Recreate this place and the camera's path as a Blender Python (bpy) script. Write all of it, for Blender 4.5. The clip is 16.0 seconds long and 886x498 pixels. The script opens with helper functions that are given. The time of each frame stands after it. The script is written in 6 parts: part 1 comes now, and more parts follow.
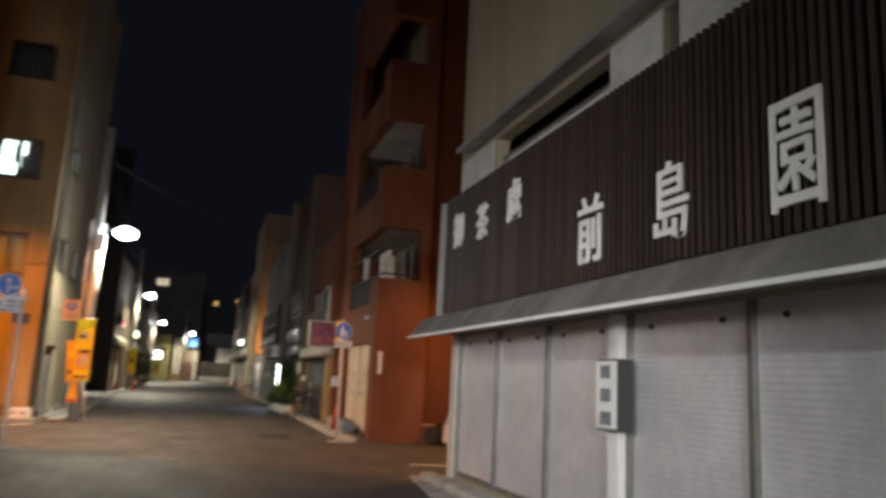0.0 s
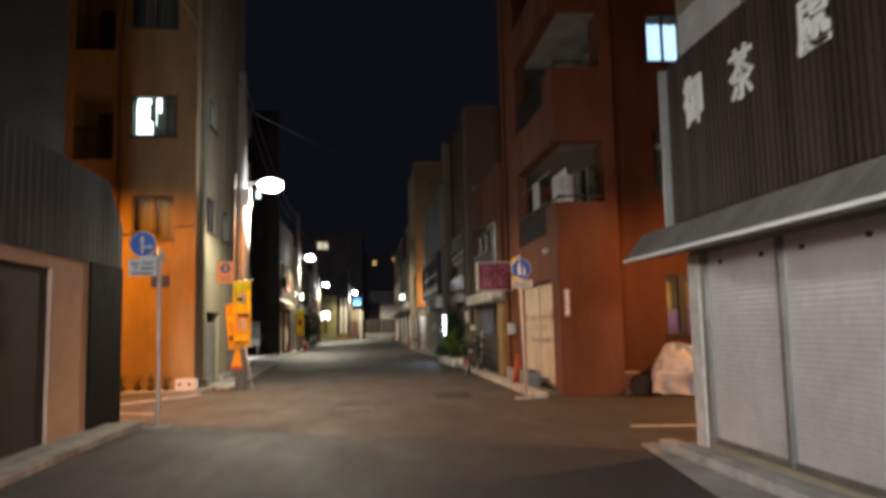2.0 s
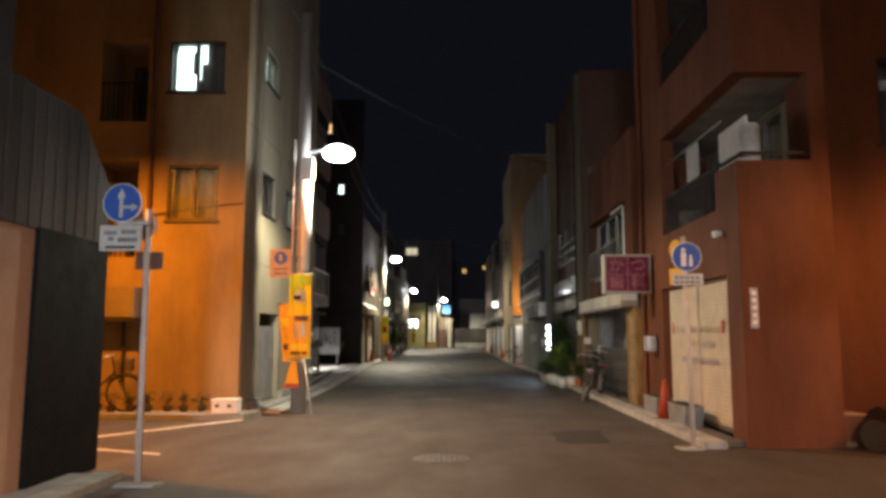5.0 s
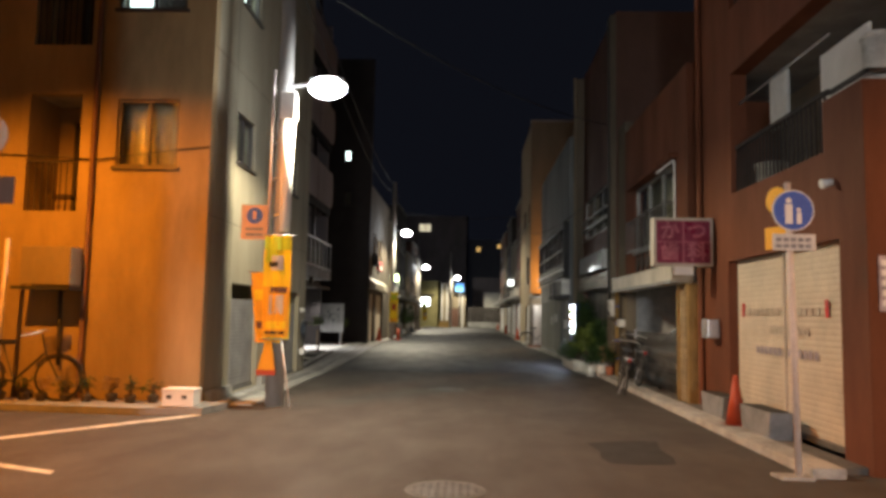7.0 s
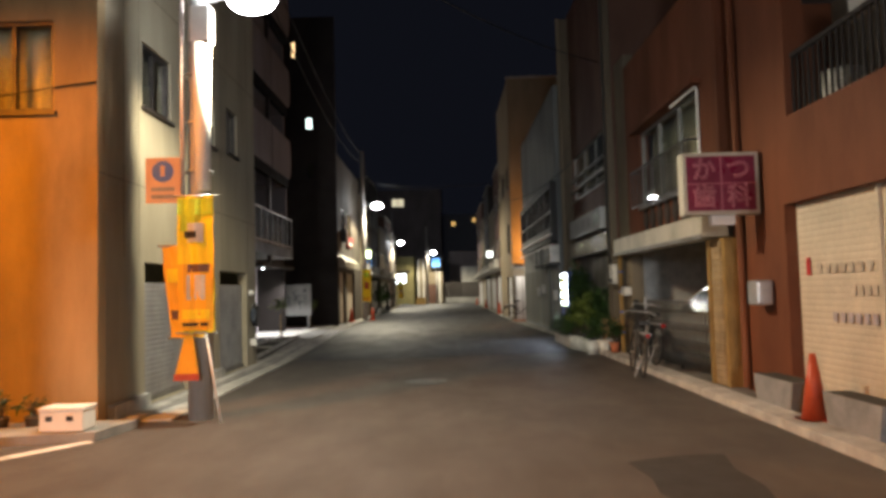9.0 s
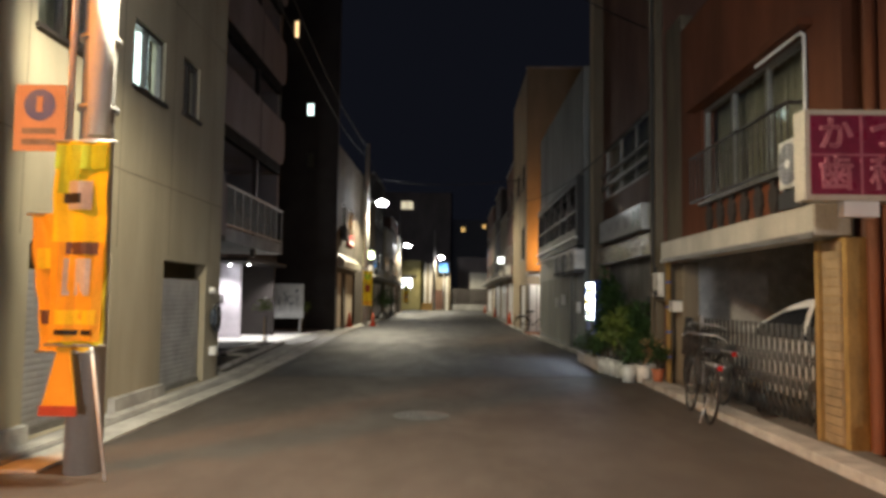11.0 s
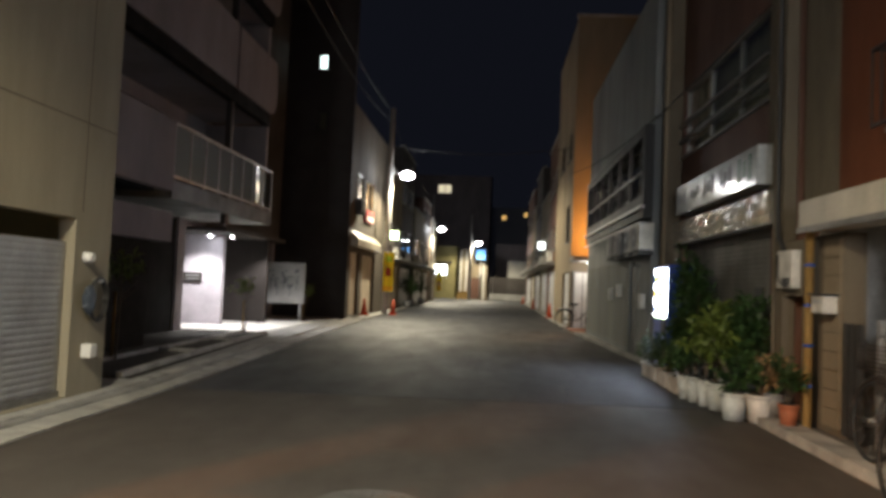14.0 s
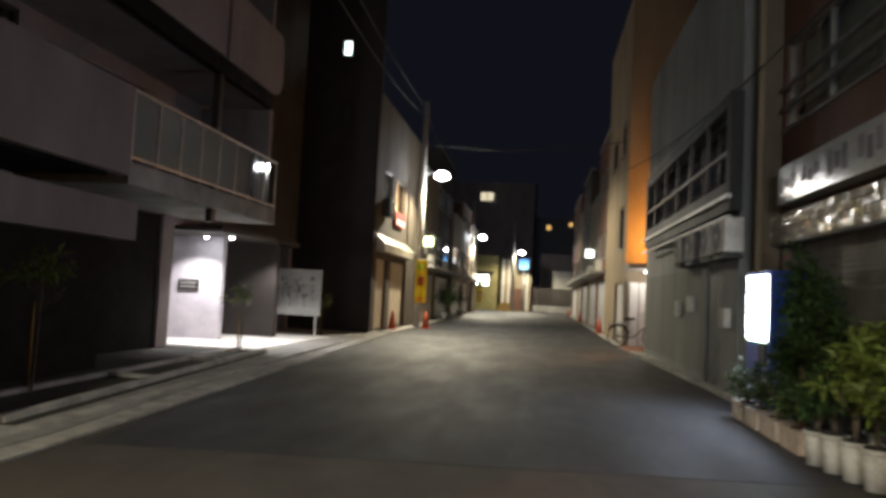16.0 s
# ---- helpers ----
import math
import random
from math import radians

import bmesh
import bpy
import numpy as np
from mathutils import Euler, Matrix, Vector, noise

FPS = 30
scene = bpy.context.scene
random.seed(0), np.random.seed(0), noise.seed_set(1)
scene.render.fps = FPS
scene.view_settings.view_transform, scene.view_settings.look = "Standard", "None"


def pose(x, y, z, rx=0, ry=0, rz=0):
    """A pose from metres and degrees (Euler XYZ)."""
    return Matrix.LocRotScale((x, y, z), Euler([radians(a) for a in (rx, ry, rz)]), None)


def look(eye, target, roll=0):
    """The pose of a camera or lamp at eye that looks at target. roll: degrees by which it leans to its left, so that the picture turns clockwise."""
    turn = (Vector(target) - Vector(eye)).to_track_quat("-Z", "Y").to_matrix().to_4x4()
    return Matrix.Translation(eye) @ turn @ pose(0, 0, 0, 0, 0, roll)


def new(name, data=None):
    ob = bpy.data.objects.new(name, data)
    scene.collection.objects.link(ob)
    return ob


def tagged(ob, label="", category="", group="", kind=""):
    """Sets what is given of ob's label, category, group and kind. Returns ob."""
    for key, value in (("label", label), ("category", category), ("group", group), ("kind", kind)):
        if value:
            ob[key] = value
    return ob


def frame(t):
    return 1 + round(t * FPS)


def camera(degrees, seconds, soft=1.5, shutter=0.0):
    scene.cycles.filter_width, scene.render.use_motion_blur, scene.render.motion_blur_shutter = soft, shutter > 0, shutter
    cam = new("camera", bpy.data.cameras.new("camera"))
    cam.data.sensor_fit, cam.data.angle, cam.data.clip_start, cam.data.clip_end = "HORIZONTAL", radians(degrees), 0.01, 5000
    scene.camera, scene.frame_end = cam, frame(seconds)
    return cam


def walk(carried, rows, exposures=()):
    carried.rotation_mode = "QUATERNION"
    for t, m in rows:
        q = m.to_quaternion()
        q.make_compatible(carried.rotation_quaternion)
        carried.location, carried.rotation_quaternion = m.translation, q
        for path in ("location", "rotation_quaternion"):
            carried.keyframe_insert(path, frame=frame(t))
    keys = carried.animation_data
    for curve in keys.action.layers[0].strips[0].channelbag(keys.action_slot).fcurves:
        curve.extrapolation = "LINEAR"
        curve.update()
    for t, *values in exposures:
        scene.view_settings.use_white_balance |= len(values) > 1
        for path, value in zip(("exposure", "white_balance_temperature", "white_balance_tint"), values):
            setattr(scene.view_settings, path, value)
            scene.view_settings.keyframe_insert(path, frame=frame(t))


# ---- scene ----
cam = camera(61.9, 16.0, soft=3.4, shutter=0.5)
METRES, EYE, TILT, LEAN, TURN = 23.5, 1.5, 0.0, 0.0, -17.5
ROWS = [
    (0.0, 0.0, 0.0, 0.0, -0.5, 10.17, -2.76),
    (0.5, -0.0115, 0.0287, -0.0004, -5.93, 12.45, -3.79),
    (1.0, -0.0205, 0.0581, 0.0003, 1.16, 11.36, -2.22),
    (1.5, -0.0278, 0.0898, -0.0005, 5.38, 9.3, -2.05),
    (2.0, -0.0354, 0.1221, -0.0016, 11.65, 5.93, 1.26),
    (2.5, -0.0446, 0.1534, -0.0022, 11.0, 0.87, 0.15),
    (3.0, -0.0548, 0.1838, -0.0018, 14.67, 3.44, -1.49),
    (3.5, -0.0659, 0.2129, -0.0017, 18.67, 4.6, -1.92),
    (4.0, -0.0754, 0.2429, -0.0012, 18.26, 6.8, -0.08),
    (6.5, -0.122, 0.3867, -0.0007, 19.21, 5.98, -0.83),
    (7.0, -0.1301, 0.4149, -0.0007, 19.49, 5.1, -1.1),
    (7.5, -0.1384, 0.4424, -0.0006, 19.07, 4.13, -0.78),
    (8.0, -0.1488, 0.4693, -0.0011, 16.67, 3.34, -0.37),
    (8.5, -0.1586, 0.4975, -0.0008, 16.78, 3.29, 1.01),
    (9.0, -0.1671, 0.5247, -0.0011, 17.74, 3.25, 1.54),
    (11.5, -0.2124, 0.6747, -0.0013, 17.61, 4.22, -1.57),
    (12.0, -0.2181, 0.7068, -0.0018, 14.47, 6.74, -1.28),
    (12.5, -0.226, 0.7376, -0.0026, 13.23, 7.1, -1.54),
    (13.0, -0.2337, 0.7708, -0.0024, 14.66, 7.03, -0.97),
    (13.5, -0.2409, 0.8024, -0.0032, 17.14, 4.99, -1.01),
    (14.0, -0.2484, 0.835, -0.0041, 21.4, 2.79, -2.45),
    (14.5, -0.2556, 0.8655, -0.0047, 22.47, 0.71, -2.9),
    (15.0, -0.2638, 0.8964, -0.0042, 19.84, 2.39, -2.87),
    (15.5, -0.2734, 0.9253, -0.0035, 21.36, 3.65, -3.47),
    (16.0, -0.2847, 0.9567, -0.0038, 24.8, 3.47, -2.83),
]
walk(cam, [(t, pose(0, 0, EYE, TILT, LEAN, TURN) @ pose(METRES * x, METRES * y, METRES * z, 90 + pitch, roll, yaw)) for t, x, y, z, yaw, pitch, roll in ROWS],
     exposures=[(0.0, 1.0), (6.5, 1.05), (9.0, 1.15), (12.0, 1.2), (14.0, 1.25), (16.0, 1.35)])

# ---- light ----
world = bpy.data.worlds.new("night")
scene.world = world
world.use_nodes = True
world.node_tree.nodes["Background"].inputs[0].default_value = (0.15, 0.17, 0.27, 1)
world.node_tree.nodes["Background"].inputs[1].default_value = 0.013


def lamp(name, kind, m, watts, colour, size=0.3, spot=150, blend=0.6):
    data = bpy.data.lights.new(name, kind)
    data.energy, data.color = watts, colour
    if kind == "AREA":
        data.shape, data.size = "DISK", size
    else:
        data.shadow_soft_size = size
    if kind == "SPOT":
        data.spot_size, data.spot_blend = radians(spot), blend
    ob = new(name, data)
    ob.matrix_world = m
    return ob


WHITE, SODIUM = (1.0, 0.89, 0.64), (1.0, 0.295, 0.015)
LAMPS = [(-2.3, 21.8, 5.1), (-3.65, 53.0, 6.2), (-4.3, 84.0, 6.2), (-1.35, 97.0, 5.85)]
for i, (x, y, z) in enumerate(LAMPS):
    lamp("street_light", "SPOT", look((x, y, z - 0.14), (x + (0.5, 1.4, 2.0, 0.0)[i], y, 0)), (600, 1250, 1400, 1000)[i], WHITE, 0.12, (164, 160, 160, 160)[i], (0.4, 0.4, 0.4, 0.4)[i])
lamp("sodium_light", "SPOT", look((-6.5, 17.2, 6.1), (-5.9, 17.9, 0)), 1380, SODIUM, 0.04, 140, 0.45)
# Weak fill with no lamp: stands in for orange bounce high on the wall
lamp("sodium_light", "POINT", pose(-9.6, 17.2, 4.0), 16, SODIUM, 0.04)
lamp("sodium_light", "SPOT", pose(8.4, 13.0, 4.8), 650, (1.0, 0.42, 0.12), 0.06, 172, 0.3)
# Two unseen fills, added to light the shop front and the near road
lamp("unseen_fill_light", "AREA", look((-3.72, 2.0, 2.9), (3.6, 10.3, 1.9)), 88, (1.0, 0.96, 0.95), 0.9).data.spread = radians(70)
lamp("unseen_fill_light", "AREA", look((-1.0, -8.0, 2.8), (-1.4, 2.5, 0.0)), 165, (0.96, 0.97, 1.0), 1.4).data.spread = radians(64)
lamp("street_light", "SPOT", look((-3.0, 2.0, 4.86), (-2.1, 5.0, 0)), 250, (0.93, 0.97, 1.0), 0.12, 128, 0.5)
lamp("wall_sodium_light", "POINT", pose(4.0, 45.95, 3.3), 120, (1.0, 0.4, 0.08), 0.06)
lamp("door_light", "POINT", pose(3.6, 46.2, 2.3), 14, (1.0, 0.93, 0.85), 0.05)
# The third has no fitting: added to brighten the entrance floor
for x, y in ((-7.5, 39.3), (-6.6, 39.2), (-6.1, 41.3)):
    lamp("down_light", "SPOT", pose(x, y, 2.42), 95, (1, 0.97, 0.95), 0.04, 125, 0.6)

# ---- materials ----


def surface(name, rgb, rough=0.7, metal=0.0, grain=60.0, stain=1.2, vary=0.12, dirt=0.25, bump=0.15, streak=1.0, piece=0.0, coat=0.0, along=1.0):
    """Paint, plaster, metal or stone: a base colour with fine grain, larger stains and a little relief."""
    m = bpy.data.materials.new(name)
    m.use_nodes = True
    nt = m.node_tree
    p = nt.nodes["Principled BSDF"]
    geo = nt.nodes.new("ShaderNodeNewGeometry")
    mp = nt.nodes.new("ShaderNodeMapping")
    mp.inputs["Scale"].default_value = (1, along, streak)
    nt.links.new(geo.outputs["Position"], mp.inputs["Vector"])
    fine, big = nt.nodes.new("ShaderNodeTexNoise"), nt.nodes.new("ShaderNodeTexNoise")
    fine.inputs["Scale"].default_value, fine.inputs["Detail"].default_value = grain, 3
    big.inputs["Scale"].default_value, big.inputs["Detail"].default_value, big.inputs["Roughness"].default_value = stain, 6, 0.65
    nt.links.new(geo.outputs["Position"], fine.inputs["Vector"])
    nt.links.new(mp.outputs["Vector"], big.inputs["Vector"])

    def mapped(source, lo, hi):
        r = nt.nodes.new("ShaderNodeMapRange")
        r.inputs["From Min"].default_value, r.inputs["From Max"].default_value = 0.3, 0.7
        r.inputs["To Min"].default_value, r.inputs["To Max"].default_value = lo, hi
        nt.links.new(source, r.inputs["Value"])
        return r.outputs["Result"]

    def times(a, b):
        n = nt.nodes.new("ShaderNodeMath")
        n.operation = "MULTIPLY"
        nt.links.new(a, n.inputs[0])
        nt.links.new(b, n.inputs[1])
        return n.outputs[0]

    value = times(mapped(fine.outputs["Fac"], 1 - vary, 1 + vary), mapped(big.outputs["Fac"], 1 - dirt, 1 + dirt * 0.4))
    if piece:
        info = nt.nodes.new("ShaderNodeObjectInfo")
        r = nt.nodes.new("ShaderNodeMapRange")
        r.inputs["To Min"].default_value, r.inputs["To Max"].default_value = 1 - piece, 1 + piece
        nt.links.new(info.outputs["Random"], r.inputs["Value"])
        value = times(value, r.outputs["Result"])
    mix = nt.nodes.new("ShaderNodeVectorMath")
    mix.operation = "SCALE"
    mix.inputs[0].default_value = rgb
    nt.links.new(value, mix.inputs["Scale"])
    nt.links.new(mix.outputs["Vector"], p.inputs["Base Color"])
    nt.links.new(mapped(big.outputs["Fac"], min(1, rough + 0.12), max(0.02, rough - 0.08)), p.inputs["Roughness"])
    p.inputs["Metallic"].default_value = metal
    p.inputs["Coat Weight"].default_value = coat
    if bump:
        b = nt.nodes.new("ShaderNodeBump")
        b.inputs["Strength"].default_value, b.inputs["Distance"].default_value = bump, 0.01
        nt.links.new(fine.outputs["Fac"], b.inputs["Height"])
        nt.links.new(b.outputs["Normal"], p.inputs["Normal"])
    return m


def glow(name, rgb, strength):
    m = bpy.data.materials.new(name)
    m.use_nodes = True
    p = m.node_tree.nodes["Principled BSDF"]
    p.inputs["Base Color"].default_value = (*rgb, 1)
    p.inputs["Emission Color"].default_value = (*rgb, 1)
    p.inputs["Emission Strength"].default_value = strength
    return m


def clear(name, rgb=(0.9, 0.95, 0.95), rough=0.03):
    m = bpy.data.materials.new(name)
    m.use_nodes = True
    p = m.node_tree.nodes["Principled BSDF"]
    p.inputs["Base Color"].default_value = (*rgb, 1)
    p.inputs["Roughness"].default_value = rough
    p.inputs["Transmission Weight"].default_value = 1.0
    p.inputs["IOR"].default_value = 1.45
    return m


ASPHALT = surface("worn_asphalt", (0.079, 0.067, 0.057), 0.68, grain=150, stain=1.1, vary=0.5, dirt=0.3, bump=0.7, along=0.45)
ASPHALT_NEW = surface("new_asphalt", (0.034, 0.034, 0.037), 0.6, grain=160, stain=1.6, vary=0.55, dirt=0.14, bump=0.7, along=0.3)
PATCH = surface("tar_patch", (0.03, 0.029, 0.028), 0.8, grain=140, stain=3, vary=0.4, dirt=0.2, bump=0.6)
KERB = surface("kerb_concrete", (0.42, 0.41, 0.38), 0.85, grain=90, stain=2.5, vary=0.2, dirt=0.45, bump=0.3, piece=0.12)
PATH = surface("dark_worn_concrete", (0.13, 0.12, 0.105), 0.85, grain=70, stain=1.5, dirt=0.4, bump=0.3)
CONCRETE = surface("concrete", (0.3, 0.295, 0.28), 0.85, grain=70, stain=1.5, dirt=0.4, bump=0.3)
LINE = surface("road_paint", (0.7, 0.68, 0.62), 0.7, grain=60, stain=6, vary=0.25, dirt=0.5)
ORANGE_WALL = surface("cream_plaster", (0.35, 0.255, 0.13), 0.85, grain=80, stain=0.9, dirt=0.42, bump=0.3, streak=0.3)
GREY_WALL = surface("grey_panel_wall", (0.33, 0.29, 0.205), 0.75, grain=70, stain=0.8, dirt=0.35, streak=0.2)
RED_WALL = surface("red_brown_paint", (0.135, 0.036, 0.0085), 0.75, grain=60, stain=0.9, dirt=0.4, streak=0.3)
BROWN_WALL = surface("brown_tile_wall", (0.13, 0.06, 0.038), 0.6, grain=50, stain=0.9, dirt=0.35, streak=0.4)
BEIGE_WALL = surface("beige_plaster", (0.25, 0.2, 0.135), 0.85, grain=70, stain=0.6, dirt=0.35, streak=0.3)
DARK_WALL = surface("dark_cladding_and_shade", (0.035, 0.028, 0.025), 0.7, grain=40, stain=0.8)
CANOPY = surface("dirty_white_canopy", (0.45, 0.41, 0.33), 0.4, grain=40, stain=1.2, dirt=0.4, streak=0.4)
GATE = surface("grey_gate_metal", (0.1, 0.1, 0.095), 0.5, 0.4, grain=40, stain=4)
CLAD = surface("grey_ribbed_cladding", (0.075, 0.07, 0.06), 0.75, 0.1, grain=40, stain=0.8, dirt=0.35, streak=0.2)
DIM_GLOW = glow("dim_white_glow", (0.9, 0.95, 0.9), 1.4)
BLACK_METAL = surface("dark_ribbed_metal", (0.05, 0.05, 0.05), 0.55, 0.3, grain=40, stain=0.8, dirt=0.4, streak=0.2)
SALMON = surface("salmon_plaster", (0.5, 0.34, 0.25), 0.85, grain=80, stain=0.9, dirt=0.25)
SHUTTER = surface("grey_shutter_paint", (0.62, 0.61, 0.62), 0.26, 0.3, grain=12, stain=0.7, dirt=0.28, vary=0.05, bump=0.0)
for link in list(SHUTTER.node_tree.links):
    if link.to_socket.name == "Roughness":
        SHUTTER.node_tree.links.remove(link)
SHUTTER.node_tree.nodes["Principled BSDF"].inputs["Roughness"].default_value = 0.37
CREAM_SHUTTER = surface("cream_shutter_paint", (0.55, 0.47, 0.36), 0.5, 0.1, grain=50, stain=1.5, dirt=0.25, bump=0.05)
WOOD_DARK = surface("dark_stained_wood", (0.035, 0.022, 0.016), 0.55, grain=40, stain=2.0, vary=0.3, dirt=0.3, streak=0.1, piece=0.35)
TIN = surface("flashing_metal", (0.33, 0.32, 0.3), 0.45, 0.5, grain=40, stain=2, dirt=0.3)
AGED_TIN = surface("aged_sheet_metal", (0.21, 0.195, 0.175), 0.6, 0.2, grain=40, stain=2, dirt=0.4, streak=0.4)
WHITE_PAINT = surface("white_paint", (0.75, 0.74, 0.7), 0.5, grain=60, stain=2, dirt=0.15, vary=0.05)
GALV = surface("galvanised_steel", (0.5, 0.5, 0.5), 0.45, 0.7, grain=60, stain=3)
ALU = surface("aluminium_frame", (0.24, 0.23, 0.21), 0.4, 0.6, grain=60, stain=3)
DARK_ALU = surface("dark_bronze_frame", (0.06, 0.05, 0.045), 0.4, 0.5, grain=60, stain=3)
POLE_GREY = surface("pole_concrete", (0.36, 0.35, 0.33), 0.85, grain=90, stain=2, dirt=0.3, streak=0.2)
PINK_POST = surface("faded_post_paint", (0.6, 0.52, 0.47), 0.5, grain=60, stain=3)
SIGN_BLUE = surface("sign_blue", (0.02, 0.09, 0.42), 0.4, grain=60, stain=3, dirt=0.1)
YELLOW = surface("banner_yellow", (0.85, 0.66, 0.015), 0.7, grain=90, stain=4, dirt=0.15)
ORANGE = surface("banner_and_sodium_orange", (0.8, 0.42, 0.02), 0.7, grain=90, stain=4, dirt=0.15)
GREEN = surface("banner_green", (0.45, 0.6, 0.03), 0.7, grain=90, stain=4)
CONE_RED = surface("cone_plastic", (0.42, 0.06, 0.018), 0.5, grain=60, stain=6)
MAGENTA = surface("magenta_acrylic", (0.2, 0.015, 0.05), 0.3, grain=60, stain=4)
GLASS = clear("window_glass")
CURTAIN = surface("curtain_cloth", (0.15, 0.13, 0.08), 0.9, grain=20, stain=4, vary=0.2, streak=0.05)
BLACK = surface("black_rubber", (0.015, 0.015, 0.015), 0.6, grain=60, stain=3)
# Near-black with hardly any sheen, for black parts and for shade in openings
NEAR_BLACK = surface("black_panel_and_shade", (0.012, 0.012, 0.012), 0.7, grain=40, stain=3)
NEAR_BLACK.node_tree.nodes["Principled BSDF"].inputs["Specular IOR Level"].default_value = 0.08
GREY_CLAD = surface("blue_grey_cladding", (0.24, 0.255, 0.255), 0.7, grain=50, stain=0.9, dirt=0.4, streak=0.2)
# Back sheet for windows: the darkness of an unlit room as colour
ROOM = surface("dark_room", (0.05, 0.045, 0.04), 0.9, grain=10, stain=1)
PURPLE = surface("purple_film", (0.07, 0.045, 0.2), 0.4, grain=60, stain=4)
MAUVE_WALL = surface("mauve_grey_render", (0.24, 0.205, 0.205), 0.8, grain=60, stain=0.8, streak=0.4)
FROST = clear("frosted_glass", (0.6, 0.64, 0.62), 0.1)
RAIL_GLASS = clear("rail_glass", (0.42, 0.45, 0.43), 0.06)
RAIL_GLASS.node_tree.nodes["Principled BSDF"].inputs["Transmission Weight"].default_value = 0.55
PALE_TILE = surface("pale_tile", (0.8, 0.78, 0.74), 0.5, grain=30, stain=2)
SOIL = surface("dark_gravel", (0.03, 0.028, 0.022), 0.9, grain=120, stain=3, vary=0.5, bump=0.6)
PALE_BOARD = surface("white_board", (0.52, 0.52, 0.5), 0.5, grain=40, stain=3)
FADED = surface("faded_grey_ink", (0.22, 0.22, 0.24), 0.6, grain=40, stain=5, dirt=0.4)
WARM_WINDOW = glow("warm_lit_curtain", (1.0, 0.62, 0.3), 0.8)
OCHRE = surface("ochre_siding_paint", (0.3, 0.21, 0.11), 0.7, grain=40, stain=4, dirt=0.35, piece=0.15)
RUST = surface("rusty_yellow_paint", (0.3, 0.18, 0.05), 0.7, grain=40, stain=5, dirt=0.5, streak=0.3)
CAR_WHITE = surface("car_paint", (0.72, 0.72, 0.7), 0.22, grain=20, stain=1, vary=0.02, dirt=0.06, bump=0, coat=0.6)
TARP = surface("silver_tarp", (0.62, 0.62, 0.66), 0.38, grain=30, stain=3, dirt=0.25)
POT_WHITE = surface("white_planter", (0.6, 0.58, 0.53), 0.6, grain=50, stain=5, dirt=0.35)
TERRACOTTA = surface("terracotta", (0.4, 0.13, 0.06), 0.8, grain=50, stain=5)
LEAF = surface("leaf_green", (0.035, 0.075, 0.018), 0.5, grain=30, stain=5, vary=0.3, bump=0, piece=0.2)
LEAF_LIGHT = surface("leaf_yellow_green", (0.13, 0.17, 0.03), 0.5, grain=30, stain=5, vary=0.3, bump=0)
DRY_LEAF = surface("dry_leaf", (0.3, 0.2, 0.1), 0.7, grain=30, stain=5, vary=0.3, bump=0)
BARK = surface("bark", (0.1, 0.075, 0.05), 0.9, grain=60, stain=8)
BLUE_PAINT = surface("vending_blue", (0.02, 0.06, 0.35), 0.35, grain=40, stain=3)
GREY_PLASTIC = surface("grey_planter", (0.22, 0.22, 0.225), 0.6, grain=50, stain=4, dirt=0.3)
IRON = surface("manhole_iron", (0.16, 0.155, 0.15), 0.6, 0.4, grain=80, stain=6)
PINK_LINE = surface("pink_sign_line", (0.45, 0.14, 0.18), 0.5, grain=40, stain=4)
RED_INK = surface("red_ink", (0.5, 0.03, 0.03), 0.6, grain=40, stain=6)
FAINT_INK = surface("faint_grey_ink", (0.51, 0.435, 0.34), 0.6, grain=40, stain=8, dirt=0.4)
BLUE_INK = surface("blue_ink", (0.43, 0.37, 0.39), 0.6, grain=40, stain=8, dirt=0.5)
TAIL = surface("reflector_red", (0.35, 0.015, 0.012), 0.15, grain=40, stain=6)
TAUPE = surface("taupe_render", (0.16, 0.13, 0.09), 0.8, grain=60, stain=1.0, dirt=0.4, streak=0.3)
# Umber also holds the dimness of a wall shielded by the lamp head
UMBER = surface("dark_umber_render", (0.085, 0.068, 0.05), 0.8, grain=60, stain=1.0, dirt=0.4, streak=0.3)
OLIVE_WALL = surface("olive_plaster", (0.24, 0.21, 0.09), 0.8, grain=50, stain=0.8)
GREEN_GLOW = glow("lit_green_sign", (0.75, 1.0, 0.55), 3)
BLUE_GLOW = glow("lit_blue_sign", (0.1, 0.4, 1.0), 0.3)
PALE_GLOW = glow("far_pale_window", (1.0, 0.85, 0.6), 0.3)
FAR_GLOW = glow("far_warm_window", (1.0, 0.6, 0.2), 0.35)
GLOSS_WHITE = surface("glossy_sign_white", (0.5, 0.52, 0.52), 0.12, grain=20, stain=2, dirt=0.2, bump=0.02)
GLOSS_TILE = surface("glazed_beige_tile", (0.35, 0.31, 0.24), 0.12, grain=20, stain=3, dirt=0.3, bump=0.02)
GREEN_INK = surface("faded_green_ink", (0.06, 0.14, 0.1), 0.3, grain=40, stain=5)
BLUE_GREY = surface("blue_grey_door", (0.05, 0.062, 0.08), 0.45, grain=40, stain=3)
RED_BRICK = surface("red_brick_paving", (0.3, 0.12, 0.07), 0.8, grain=40, stain=5)
SODIUM_GLOW = glow("sodium_lens", (1.0, 0.35, 0.05), 12)
LIT_SHOP = glow("lit_shop_window", (0.95, 1.0, 1.0), 4)
LILAC = surface("pale_lilac_render", (0.45, 0.42, 0.46), 0.7, grain=60, stain=2)
BLUE_WINDOW = glow("cool_lit_curtain", (0.5, 0.75, 1.0), 0.8)
